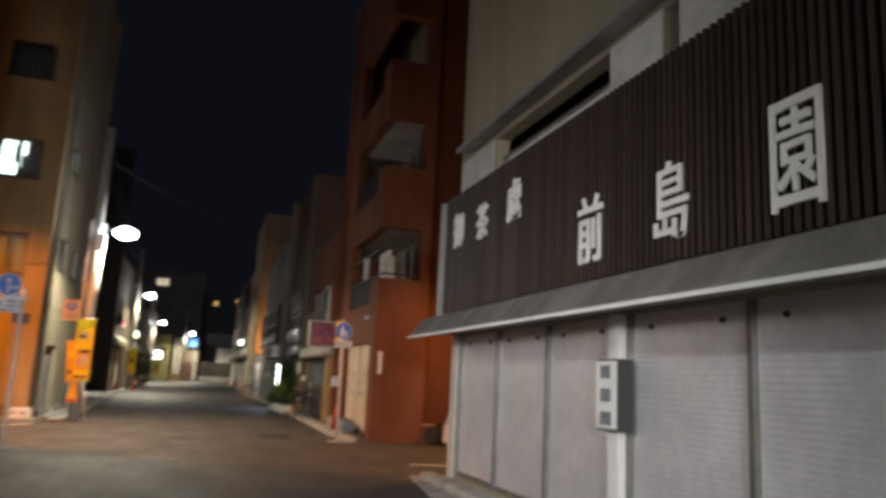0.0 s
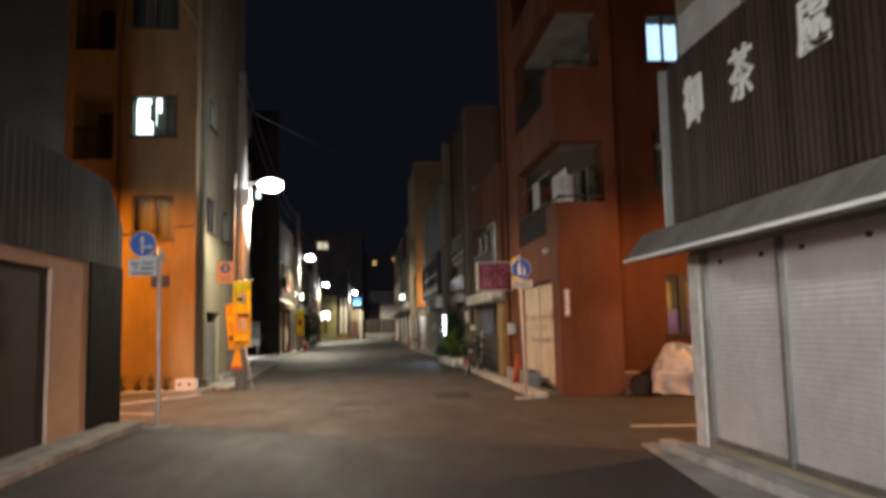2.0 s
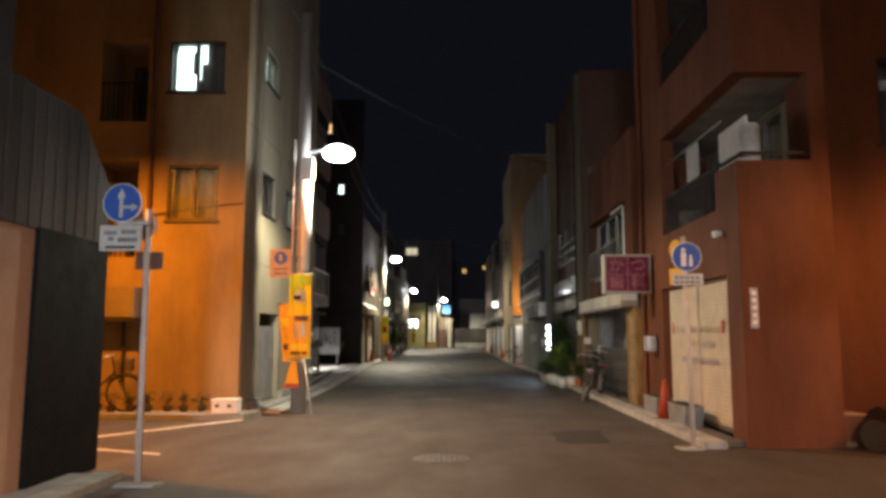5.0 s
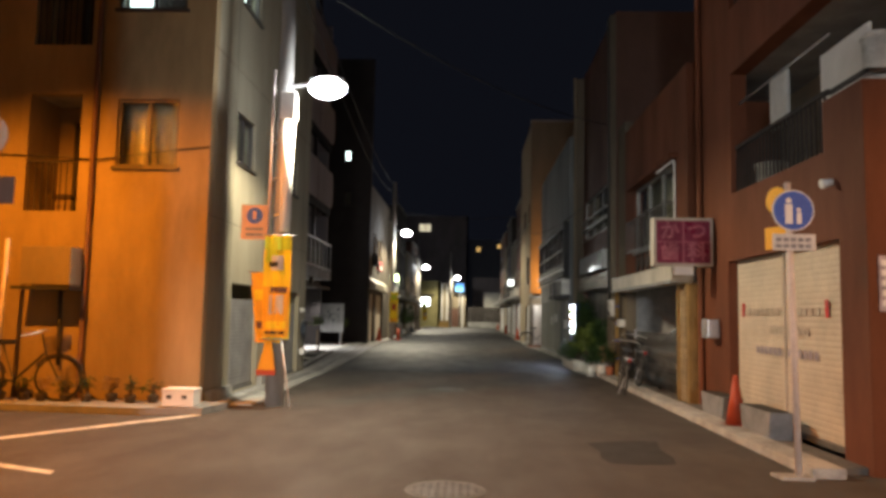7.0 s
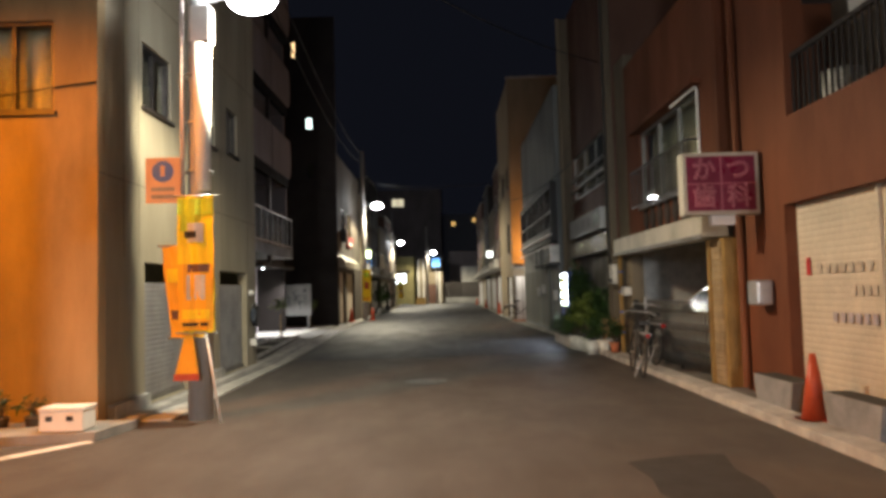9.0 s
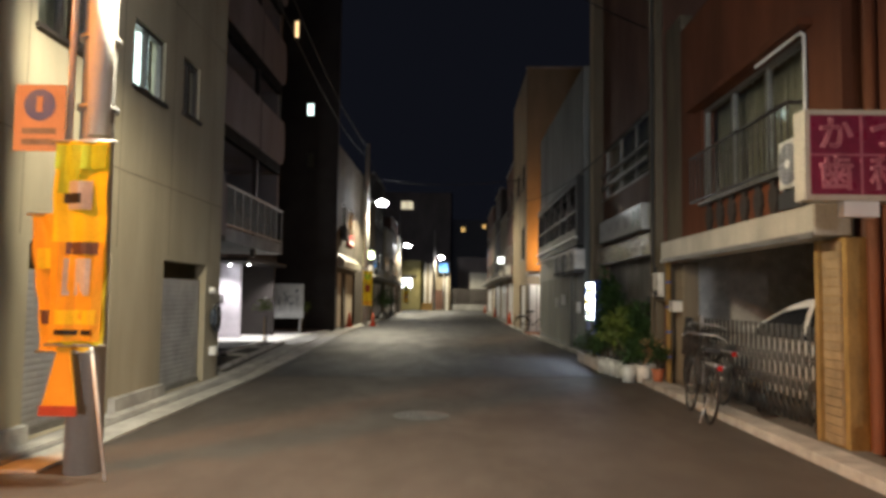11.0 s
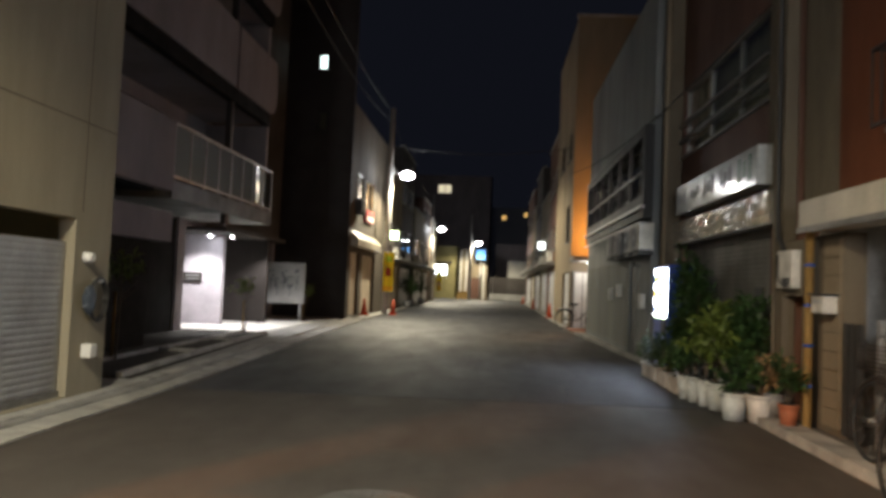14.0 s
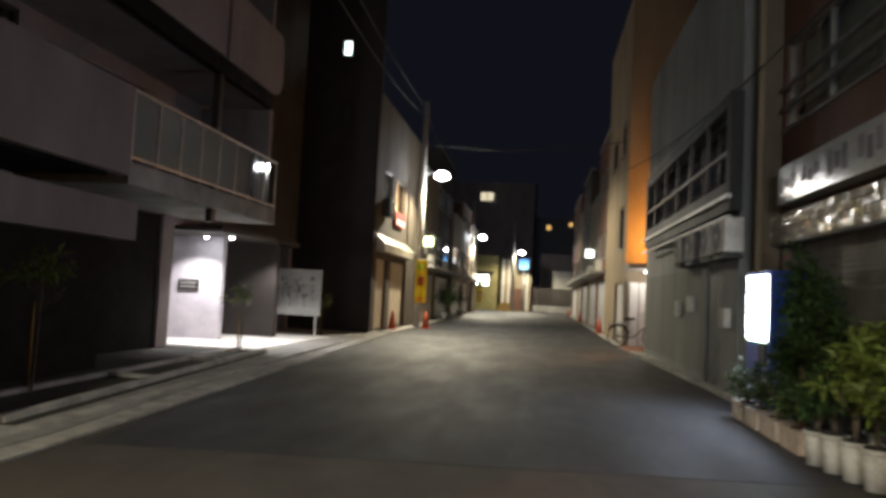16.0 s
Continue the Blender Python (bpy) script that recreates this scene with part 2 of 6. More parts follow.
LIT = glow("lit_diffuser", (0.95, 0.98, 1.0), 30)
LIT_WINDOW = glow("lit_curtain", (0.75, 0.9, 0.85), 1.6)
LIT_PANEL = glow("lit_panel", (0.85, 0.93, 1.0), 7)

# ---- building helpers ----


def box(bm, x0, x1, y0, y1, z0, z1):
    v = [bm.verts.new((x, y, z)) for z in (z0, z1) for y in (y0, y1) for x in (x0, x1)]
    for a in ((0, 2, 3, 1), (4, 5, 7, 6), (0, 1, 5, 4), (2, 6, 7, 3), (0, 4, 6, 2), (1, 3, 7, 5)):
        bm.faces.new([v[i] for i in a])
    return bm


def boxed(*dims, bevel=0.0):
    bm = box(bmesh.new(), *dims)
    if bevel:
        bmesh.ops.bevel(bm, geom=bm.edges[:], offset=bevel, segments=2, affect="EDGES", profile=0.6)
    return bm


def tube(bm, a, b, r0, r1=None, n=12, caps=True):
    a, b = Vector(a), Vector(b)
    q = (b - a).to_track_quat("Z", "Y").to_matrix()
    rings = []
    for c, r in ((a, r0), (b, r0 if r1 is None else r1)):
        rings.append([bm.verts.new(c + q @ Vector((r * math.cos(6.28319 * i / n), r * math.sin(6.28319 * i / n), 0))) for i in range(n)])
    for i in range(n):
        f = bm.faces.new((rings[0][i], rings[0][(i + 1) % n], rings[1][(i + 1) % n], rings[1][i]))
        f.smooth = True
    if caps:
        bm.faces.new(rings[0][::-1])
        bm.faces.new(rings[1])
    return bm


def pipe(bm, points, r, n=10):
    """A bent tube of one piece along the points; a last point on the first one closes it."""
    pts = [Vector(p) for p in points]
    closed = (pts[0] - pts[-1]).length < 1e-6
    if closed:
        pts = pts[:-1]
    m, rings = len(pts), []
    for k, p in enumerate(pts):
        back, on = pts[k - 1] if closed or k else p, pts[(k + 1) % m] if closed or k < m - 1 else p
        d = ((on - p).normalized() + (p - back).normalized()).normalized()
        side = d.cross(Vector((0, 0, 1)))
        side = side.normalized() if side.length > 0.05 else Vector((1, 0, 0))
        if rings and side.dot(last) < 0:
            side = -side
        last, up = side, side.cross(d).normalized()
        rings.append([bm.verts.new(p + r * (math.cos(6.28319 * i / n) * side + math.sin(6.28319 * i / n) * up)) for i in range(n)])
    for k in range(m if closed else m - 1):
        a, b = rings[k], rings[(k + 1) % m]
        for i in range(n):
            bm.faces.new((a[i], a[(i + 1) % n], b[(i + 1) % n], b[i])).smooth = True
    if not closed:
        bm.faces.new(rings[0])
        bm.faces.new(rings[-1][::-1])
    return bm


def disc(bm, c, r, axis, depth, n=32):
    d = Vector(axis).normalized() * depth
    return tube(bm, Vector(c), Vector(c) + d, r, n=n)


def prism(bm, pts, axis, a, b):
    """Extrudes a closed outline of (u, v) pairs along axis from a to b."""
    def at(u, v, w):
        return {"x": (w, u, v), "y": (u, w, v), "z": (u, v, w)}[axis]
    lo, hi = [bm.verts.new(at(u, v, a)) for u, v in pts], [bm.verts.new(at(u, v, b)) for u, v in pts]
    bm.faces.new(lo[::-1])
    bm.faces.new(hi)
    for i in range(len(pts)):
        j = (i + 1) % len(pts)
        bm.faces.new((lo[i], lo[j], hi[j], hi[i]))
    bmesh.ops.recalc_face_normals(bm, faces=bm.faces[:])
    return bm


def thing(name, x, y, z, label, category, group="", kind=""):
    ob = new(name)
    ob.location = (x, y, z)
    return tagged(ob, label, category, group, kind)


def base_of(ob):
    p = Vector((0, 0, 0))
    while ob:
        p, ob = p + ob.location, ob.parent
    return p


def part(name, bm, material, parent=None, label=""):
    """One mesh object from a bmesh in world places, under a thing or a part."""
    me = bpy.data.meshes.new(name)
    if parent:
        bmesh.ops.translate(bm, verts=bm.verts[:], vec=-base_of(parent))
    bm.to_mesh(me)
    bm.free()
    me.materials.append(material)
    ob = new(name, me)
    ob.parent = parent
    return tagged(ob, label)


def holed(bm, axis, front, back, u0, u1, z0, z1, holes=()):
    """A wall across axis ('x' or 'y') from front to back, with openings (ua, ub, za, zb) cut through."""
    us = sorted({u0, u1, *[min(max(h[k], u0), u1) for h in holes for k in (0, 1)]})
    zs = sorted({z0, z1, *[min(max(h[k], z0), z1) for h in holes for k in (2, 3)]})
    verts = {}

    def v(i, j, w):
        if (i, j, w) not in verts:
            p = (w, us[i], zs[j]) if axis == "x" else (us[i], w, zs[j])
            verts[i, j, w] = bm.verts.new(p)
        return verts[i, j, w]

    def solid(i, j):
        if not (0 <= i < len(us) - 1 and 0 <= j < len(zs) - 1):
            return False
        u, z = (us[i] + us[i + 1]) / 2, (zs[j] + zs[j + 1]) / 2
        return not any(h[0] < u < h[1] and h[2] < z < h[3] for h in holes)

    for i in range(len(us) - 1):
        for j in range(len(zs) - 1):
            if not solid(i, j):
                continue
            for w in (front, back):
                bm.faces.new((v(i, j, w), v(i + 1, j, w), v(i + 1, j + 1, w), v(i, j + 1, w)))
            for (a, b), other in ((((i, j), (i + 1, j)), (i, j - 1)), (((i + 1, j), (i + 1, j + 1)), (i + 1, j)),
                                  (((i + 1, j + 1), (i, j + 1)), (i, j + 1)), (((i, j + 1), (i, j)), (i - 1, j))):
                if not solid(*other):
                    bm.faces.new((v(*a, front), v(*b, front), v(*b, back), v(*a, back)))
    bmesh.ops.recalc_face_normals(bm, faces=bm.faces[:])
    return bm


def across(axis, w0, w1, u0, u1, z0, z1):
    """The six bounds of a box that lies across axis."""
    a, b = min(w0, w1), max(w0, w1)
    return (a, b, u0, u1, z0, z1) if axis == "x" else (u0, u1, a, b, z0, z1)


def window(parent, axis, front, into, u0, u1, z0, z1, frame=ALU, back=CURTAIN, split=2, lit=None, sill=True):
    """A sliding window: frame with mullions, panes, a sill, and curtains behind. With ROOM as back the sheet stands in
    for the dark of an unlit room. into: +1 or -1, the way into the house.
    """
    bm, t, d0, d1 = bmesh.new(), 0.05, front + into * 0.04, front + into * 0.13
    box(bm, *across(axis, d0, d1, u0, u1, z0, z0 + t))
    box(bm, *across(axis, d0, d1, u0, u1, z1 - t, z1))
    box(bm, *across(axis, d0, d1, u0, u0 + t, z0 + t, z1 - t))
    box(bm, *across(axis, d0, d1, u1 - t, u1, z0 + t, z1 - t))
    for k in range(1, split):
        u = u0 + (u1 - u0) * k / split
        box(bm, *across(axis, d0 + into * 0.01, d1, u - t / 2, u + t / 2, z0 + t, z1 - t))
    win = part("window", bm, frame, parent)
    for k in range(split):
        a, b = u0 + (u1 - u0) * k / split, u0 + (u1 - u0) * (k + 1) / split
        a, b = a + t * (1 if k == 0 else 0.5), b - t * (1 if k == split - 1 else 0.5)
        pane = part("pane", boxed(*across(axis, d0 + into * 0.03, d0 + into * 0.036, a, b, z0 + t, z1 - t)), GLASS, win)
        pane.visible_shadow = False
    bm = bmesh.new()
    n = max(6, int((u1 - u0) / 0.06))
    w = front + into * 0.28
    grid = []
    for k in range(n + 1):
        off = into * 0.03 * math.sin(k * 1.9) * (0 if back is PALE_BOARD else 1)
        u = u0 + (u1 - u0) * k / n
        grid.append([bm.verts.new((w + off, u, z) if axis == "x" else (u, w + off, z)) for z in (z0 - 0.05, z1 + 0.05)])
    for a, b in zip(grid, grid[1:]):
        bm.faces.new((a[0], b[0], b[1], a[1])).smooth = True
    part("curtain", bm, lit or back, win, "glowing curtain" if lit else "")
    if sill:
        part("sill", boxed(*across(axis, front - into * 0.05, front + into * 0.04, u0 - 0.04, u1 + 0.04, z0 - 0.05, z0 - 0.002)), frame, win)
    return win


def shutter(parent, axis, front, into, u0, u1, z0, z1, material, pitch=0.068, name="roller_shutter", relief=1.0):
    """A roller shutter with rounded slats and a bottom rail."""
    bm = bmesh.new()
    n = int((z1 - z0) / pitch)
    prof = []
    for k in range(n):
        for f, d in ((0.0, 0.0), (0.07, -0.0022), (0.3, -0.0042), (0.7, -0.0042), (0.93, -0.0022)):
            prof.append((z0 + (k + f) * (z1 - z0) / n, front + into * (0.02 + d * relief)))
    prof.append((z1, front + into * 0.02))
    rows = []
    for z, w in prof:
        rows.append([bm.verts.new((w, u, z) if axis == "x" else (u, w, z)) for u in (u0, u1)])
    for a, b in zip(rows, rows[1:]):
        bm.faces.new((a[0], a[1], b[1], b[0])).smooth = True
    bmesh.ops.recalc_face_normals(bm, faces=bm.faces[:])
    ob = part(name, bm, material, parent)
    part("bottom_rail", boxed(*across(axis, front - into * 0.012, front + into * 0.03, u0 + 0.01, u1 - 0.01, z0 - 0.07, z0)), ALU, ob)
    return ob


def shell(parent, x0, x1, y0, y1, z1, material, skip="", z0=0.0, thick=0.2, roof=CONCRETE):
    """The plain walls and the flat roof of a house, but for the sides named in skip (s, n, e, w)."""
    if "s" not in skip:
        part("wall", holed(bmesh.new(), "y", y0, y0 + thick, x0 + thick, x1 - thick, z0, z1), material, parent)
    if "n" not in skip:
        part("wall", holed(bmesh.new(), "y", y1, y1 - thick, x0 + thick, x1 - thick, z0, z1), material, parent)
    if "w" not in skip:
        part("wall", holed(bmesh.new(), "x", x0, x0 + thick, y0, y1, z0, z1), material, parent)
    if "e" not in skip:
        part("wall", holed(bmesh.new(), "x", x1, x1 - thick, y0, y1, z0, z1), material, parent)
    part("roof", boxed(x0 + thick, x1 - thick, y0 + thick, y1 - thick, z1 - 0.35, z1 - 0.15), roof, parent)


def lettering(text, size, m, material, parent, name="lettering", depth=0.012, stretch=1.0, bold=0.0):
    """Writing in the built-in font as a mesh; m: the pose of its middle, with x along the line and z out of the face."""
    cu = bpy.data.curves.new(name, "FONT")
    cu.body, cu.size, cu.extrude, cu.align_x, cu.align_y, cu.offset = text, size, depth, "CENTER", "CENTER", bold
    tmp = bpy.data.objects.new(name, cu)
    scene.collection.objects.link(tmp)
    bpy.context.view_layer.update()
    me = bpy.data.meshes.new_from_object(tmp.evaluated_get(bpy.context.evaluated_depsgraph_get()))
    bpy.data.objects.remove(tmp)
    me.transform((Matrix.Translation(-base_of(parent)) if parent else Matrix()) @ m @ Matrix.Diagonal((1, stretch, 1, 1)))
    me.materials.clear()
    me.materials.append(material)
    ob = new(name, me)
    ob.parent = parent
    return ob


WEST = pose(0, 0, 0, 90, 0, -90)    # writing on a face that looks to -x
SOUTH = pose(0, 0, 0, 90, 0, 0)     # writing on a face that looks to -y

# ---- ground ----
bm = box(bmesh.new(), -300, 300, -200, 500, -0.3, 0)
tagged(part("ground", bm, ASPHALT), "worn grey asphalt street", "ground", kind="structure")


def slab(name, outline, z0, z1, material, label, category):
    return tagged(part(name, prism(bmesh.new(), outline, "z", z0, z1), material), label, category, kind="structure")


slab("road", [(-3.45, -20), (2.85, -20), (2.95, 9), (3.2, 11.3), (0.6, 13.0), (-2.9, 14.4), (-3.45, 14.6)], 0, 0.004, ASPHALT_NEW, "newer dark asphalt patch", "road")
slab("road", [(-3.38, 29.35), (3.2, 29.95), (3.3, 36), (2.95, 47), (3.0, 110), (-4.9, 110), (-4.95, 48)], 0, 0.004, ASPHALT_NEW, "newer dark asphalt patch", "road")
slab("pavement", [(3.58, -20), (8, -20), (8, 11.2), (3.58, 11.2)], 0, 0.085, CONCRETE, "grey concrete pavement strip", "pavement")
slab("pavement", [(2.85, -20), (3.5, -20), (3.5, 11.75), (3.3, 11.7), (2.86, 8.4)], 0.0045, 0.016, CONCRETE, "worn concrete gutter strip before the shop", "pavement")
slab("pavement", [(3.4, 17.75), (9, 17.75), (9, 60), (3.15, 60), (3.15, 47), (3.5, 36), (3.4, 24)], 0, 0.07, PATH, "dark worn concrete pavement strip", "pavement")
slab("pavement", [(-3.7, -20), (-9, -20), (-9, 15.2), (-3.7, 15.2)], 0, 0.07, CONCRETE, "grey concrete pavement strip", "pavement")
slab("pavement", [(-3.75, 21.6), (-9, 21.2), (-9, 60), (-5.2, 60), (-5.2, 47), (-3.75, 29.5)], 0, 0.05, CONCRETE, "grey concrete pavement strip", "pavement")


def kerb_run(a, b, width, height, label, length=0.6):
    """A row of concrete kerb stones from a to b, with open joints."""
    a, b = Vector((*a, 0)), Vector((*b, 0))
    n = max(1, round((b - a).length / length))
    d, run = (b - a).normalized(), (b - a).length / n
    side = Vector((-d.y, d.x, 0))
    root = thing("kerb", a.x, a.y, 0, label, "kerb", kind="structure")
    me = bpy.data.meshes.new("kerb_stone")
    bm = boxed(0.004, run - 0.004, 0, width, 0, height, bevel=0.008)
    bm.to_mesh(me)
    bm.free()
    me.materials.append(KERB)
    for k in range(n):
        ob = new("kerb_stone", me)
        ob.parent = root
        ob.matrix_basis = Matrix.Translation(d * run * k) @ Matrix(((d.x, side.x, 0, 0), (d.y, side.y, 0, 0), (0, 0, 1, 0), (0, 0, 0, 1)))


kerb_run((3.6, -14), (3.6, 11.4), 0.2, 0.11, "pale weathered concrete kerb before the shop")
kerb_run((3.3, 17.5), (3.3, 36.4), -0.32, 0.1, "pale concrete kerb along the buildings")
kerb_run((3.3, 36.5), (2.9, 47), -0.3, 0.08, "pale concrete kerb along the buildings")
kerb_run((2.9, 47), (3.3, 92), -0.3, 0.08, "pale concrete kerb along the buildings")
kerb_run((-3.42, -14), (-3.45, 15.3), 0.28, 0.08, "pale concrete gutter kerb")
kerb_run((-3.38, 21.9), (-3.48, 28.4), 0.4, 0.03, "pale concrete gutter slabs")
kerb_run((-3.78, 21.9), (-3.88, 28.4), 0.16, 0.07, "pale concrete kerb stones")
kerb_run((-3.48, 28.4), (-4.4, 47.6), 0.4, 0.03, "pale concrete gutter slabs")
kerb_run((-3.88, 28.4), (-4.8, 47.6), 0.16, 0.07, "pale concrete kerb stones")
kerb_run((-4.4, 47.6), (-4.75, 92), 0.4, 0.056, "pale concrete gutter slabs")

for pts in ([(-3.85, 20.8), (-7.0, 15.95), (-6.85, 15.95), (-3.73, 20.68)], [(-3.72, 16.95), (-6.2, 17.9), (-6.16, 17.76), (-3.68, 16.82)],
            [(3.75, 13.3), (9, 12.3), (9, 12.15), (3.72, 13.17)]):
    slab("road_line", pts, 0.004, 0.007, LINE, "worn white painted road line", "road marking")

# ---- tea shop, first building on the east side ----
shop = thing("shop_building", 3.75, 0, 0, "shop with slatted dark wooden fascia and closed grey shutters", "building")
SX, SE = 3.75, 11.06
holes = [(-9.0, 10.78, 0.14, 2.2), (6.38, 9.55, 4.1, 4.98), (5.2, 5.45, 4.1, 4.98)]
part("wall", holed(bmesh.new(), "x", SX, SX + 0.2, -10, SE, 0, 9, holes), GREY_WALL, shop)
shell(shop, SX, 12, -10, SE, 9, GREY_WALL, skip="w")
for u0, u1 in ((-9.0, -6.6), (-6.55, -4.3), (-4.25, -2.0), (-1.95, 0.3), (0.35, 2.5), (2.55, 4.4), (4.46, 6.02), (6.28, 7.72), (7.78, 9.24), (9.3, 10.72)):
    shutter(shop, "x", SX + 0.03, 1, u0, u1, 0.21, 2.2, SHUTTER, 0.05, relief=0.4)
    for u in (u0 + 0.3, u1 - 0.3):
        part("knob", tube(bmesh.new(), (SX + 0.052, u, 2.07), (SX + 0.02, u, 2.07), 0.022, n=12), BLACK, shop)
    part("guide_rail", boxed(SX - 0.01, SX + 0.05, u1 - 0.005, u1 + 0.05, 0.14, 2.2), ALU, shop)
# Dark back sheet stands in for the shade deep in the recess
part("recess_back", boxed(SX + 0.5, SX + 0.55, 5.0, 9.8, 4.0, 5.1), DARK_WALL, shop)
part("recess_board", boxed(SX + 0.12, SX + 0.16, 6.38, 9.4, 4.1, 4.68), PALE_BOARD, shop, "white board low in the window recess")
part("recess_rail", boxed(SX + 0.1, SX + 0.18, 6.38, 9.55, 4.68, 4.72), ALU, shop)
for y0, y1 in ((-4.0, 5.19), (5.46, 6.37), (9.62, 10.98)):
    part("white_panel", boxed(SX - 0.022, SX - 0.002, y0, y1, 4.1, 4.99), PALE_BOARD, shop, "white wall panel above the fascia")
bm = prism(bmesh.new(), [(3.08, 2.17), (3.1, 2.15), (3.74, 2.24), (3.74, 2.5), (3.32, 2.47)], "y", -10, 11.34)
part("canopy", bm, AGED_TIN, shop, "sheet metal canopy")
part("canopy_edge", boxed(3.06, 3.078, -10, 11.35, 2.14, 2.175), WHITE_PAINT, shop)
part("window_hood", prism(bmesh.new(), [(3.45, 4.99), (3.74, 5.06), (3.74, 5.2), (3.45, 5.07)], "y", -10, 10.5), TIN, shop)
fascia = part("fascia", boxed(3.42, 3.5, -10, 10.6, 2.5, 4.15), DARK_WALL, shop, "dark wooden sign fascia")
me = None
y = -10.0
while y < 10.56:
    if me is None:
        bm = box(bmesh.new(), -0.03, 0.025, 0, 0.035, 0, 1.72)
        me = bpy.data.meshes.new("slat")
        bm.to_mesh(me)
        bm.free()
        me.materials.append(WOOD_DARK)
    ob = new("slat", me)
    ob.parent = fascia
    ob.location = (3.39 - 3.75, y, 2.5)
    y += 0.085
part("end_board", boxed(3.3, 3.74, 10.6, 10.64, 2.47, 4.2), TIN, fascia)
for ch, y, z, s, k in (("園", 3.5, 2.95, 0.5, 1.62), ("島", 4.8, 2.92, 0.5, 1.36), ("前", 6.06, 2.92, 0.5, 1.38), ("處", 7.9, 3.63, 0.42, 1.3), ("茶", 8.95, 3.57, 0.42, 1.2), ("御", 9.9, 3.62, 0.42, 1.3)):
    lettering(ch, s, Matrix.Translation((3.345, y, z)) @ WEST, WHITE_PAINT, fascia, bold=0.003, stretch=k)
sign = thing("shop_sign_box", 3.7, 6.15, 1.1, "narrow white wall sign box with dark characters", "sign")
part("case", boxed(3.58, 3.74, 5.93, 6.32, 1.13, 1.78, bevel=0.01), BLACK_METAL, sign)
fc = part("face", boxed(3.57, 3.579, 5.95, 6.3, 1.15, 1.76), WHITE_PAINT, sign)
for k, z in enumerate((1.24, 1.45, 1.66)):
    part("character_block", boxed(3.564, 3.569, 6.03 + 0.01 * k, 6.22, z - 0.06, z + 0.06), FADED, fc)
part("corner_post", boxed(3.72, 3.97, 10.83, 11.07, 0.06, 2.2), POT_WHITE, shop)
part("post", boxed(3.66, 3.76, 6.06, 6.24, 0.14, 2.2), WHITE_PAINT, shop)

# ---- low dark garage on the west side ----
gar = thing("garage_building", -4.05, 8, 0, "low garage with dark ribbed metal cladding and salmon plaster", "building")
GX = -4.02
part("wall", holed(bmesh.new(), "x", GX, GX - 0.2, -8, 15.7, 0, 2.5, [(11.6, 13.1, 0.0, 2.32), (8.0, 10.8, 0.0, 2.32), (2, 6, 0, 2.3)]), SALMON, gar)
shell(gar, -10, GX, -8, 15.7, 3.2, BLACK_METAL, skip="e")
part("cladding", prism(bmesh.new(), [(-8, 2.5), (15.78, 2.5), (15.78, 3.2), (15.05, 3.86), (-8, 3.86)], "x", GX - 0.18, GX + 0.03), CLAD, gar)
part("corner_panel", boxed(GX + 0.002, GX + 0.05, 14.38, 15.78, 0.02, 2.52), NEAR_BLACK, gar)
for k in range(112):
    yy = -8 + k * 0.2115
    part("rib", boxed(GX + 0.03, GX + 0.037, yy, yy + 0.07, 2.5, min(3.84, 3.84 - (yy - 14.98) * 0.9)), CLAD, gar)
# Upper storey gets no light; its darkness is put into the wall colour
part("upper_floor", boxed(-10, -4.5, -8, 14.6, 3.6, 9.5), DARK_WALL, gar)
for u0, u1 in ((11.6, 13.1), (8.0, 10.8), (2, 6)):
    part("door", boxed(GX - 0.12, GX - 0.05, u0, u1, 0.02, 2.32), DARK_WALL, gar)

# ---- cream building on the north-west corner ----
ob_ = thing("apartment_building", -4.1, 21.5, 0, "four storey plaster corner building lit orange", "building")
OX, OY, OTOP = -4.1, 21.55, 14.0
so = [(-5.62, -4.62, 3.72, 4.82), (-7.05, -6.2, 3.0, 4.9), (-5.7, -4.58, 6.3, 7.35), (-7.05, -6.1, 5.7, 7.4), (-5.7, -4.58, 9.1, 10.1), (-7.05, -6.1, 8.5, 10.2)]
part("wall", holed(bmesh.new(), "y", OY, OY + 0.2, -11, OX, 0, OTOP, so), ORANGE_WALL, ob_)
ea = [(22.85, 23.9, 4.1, 5.0), (25.0, 26.0, 4.12, 5.0), (26.7, 27.4, 4.2, 5.05), (22.9, 24.6, 0.06, 1.97), (26.2, 28.0, 0.06, 1.95), (22.9, 24, 7.0, 7.8)]
part("wall", holed(bmesh.new(), "x", OX, OX - 0.2, OY + 0.2, 28.72, 0, OTOP, ea), GREY_WALL, ob_)
shell(ob_, -11, OX, OY, 28.72, OTOP, ORANGE_WALL, skip="se")
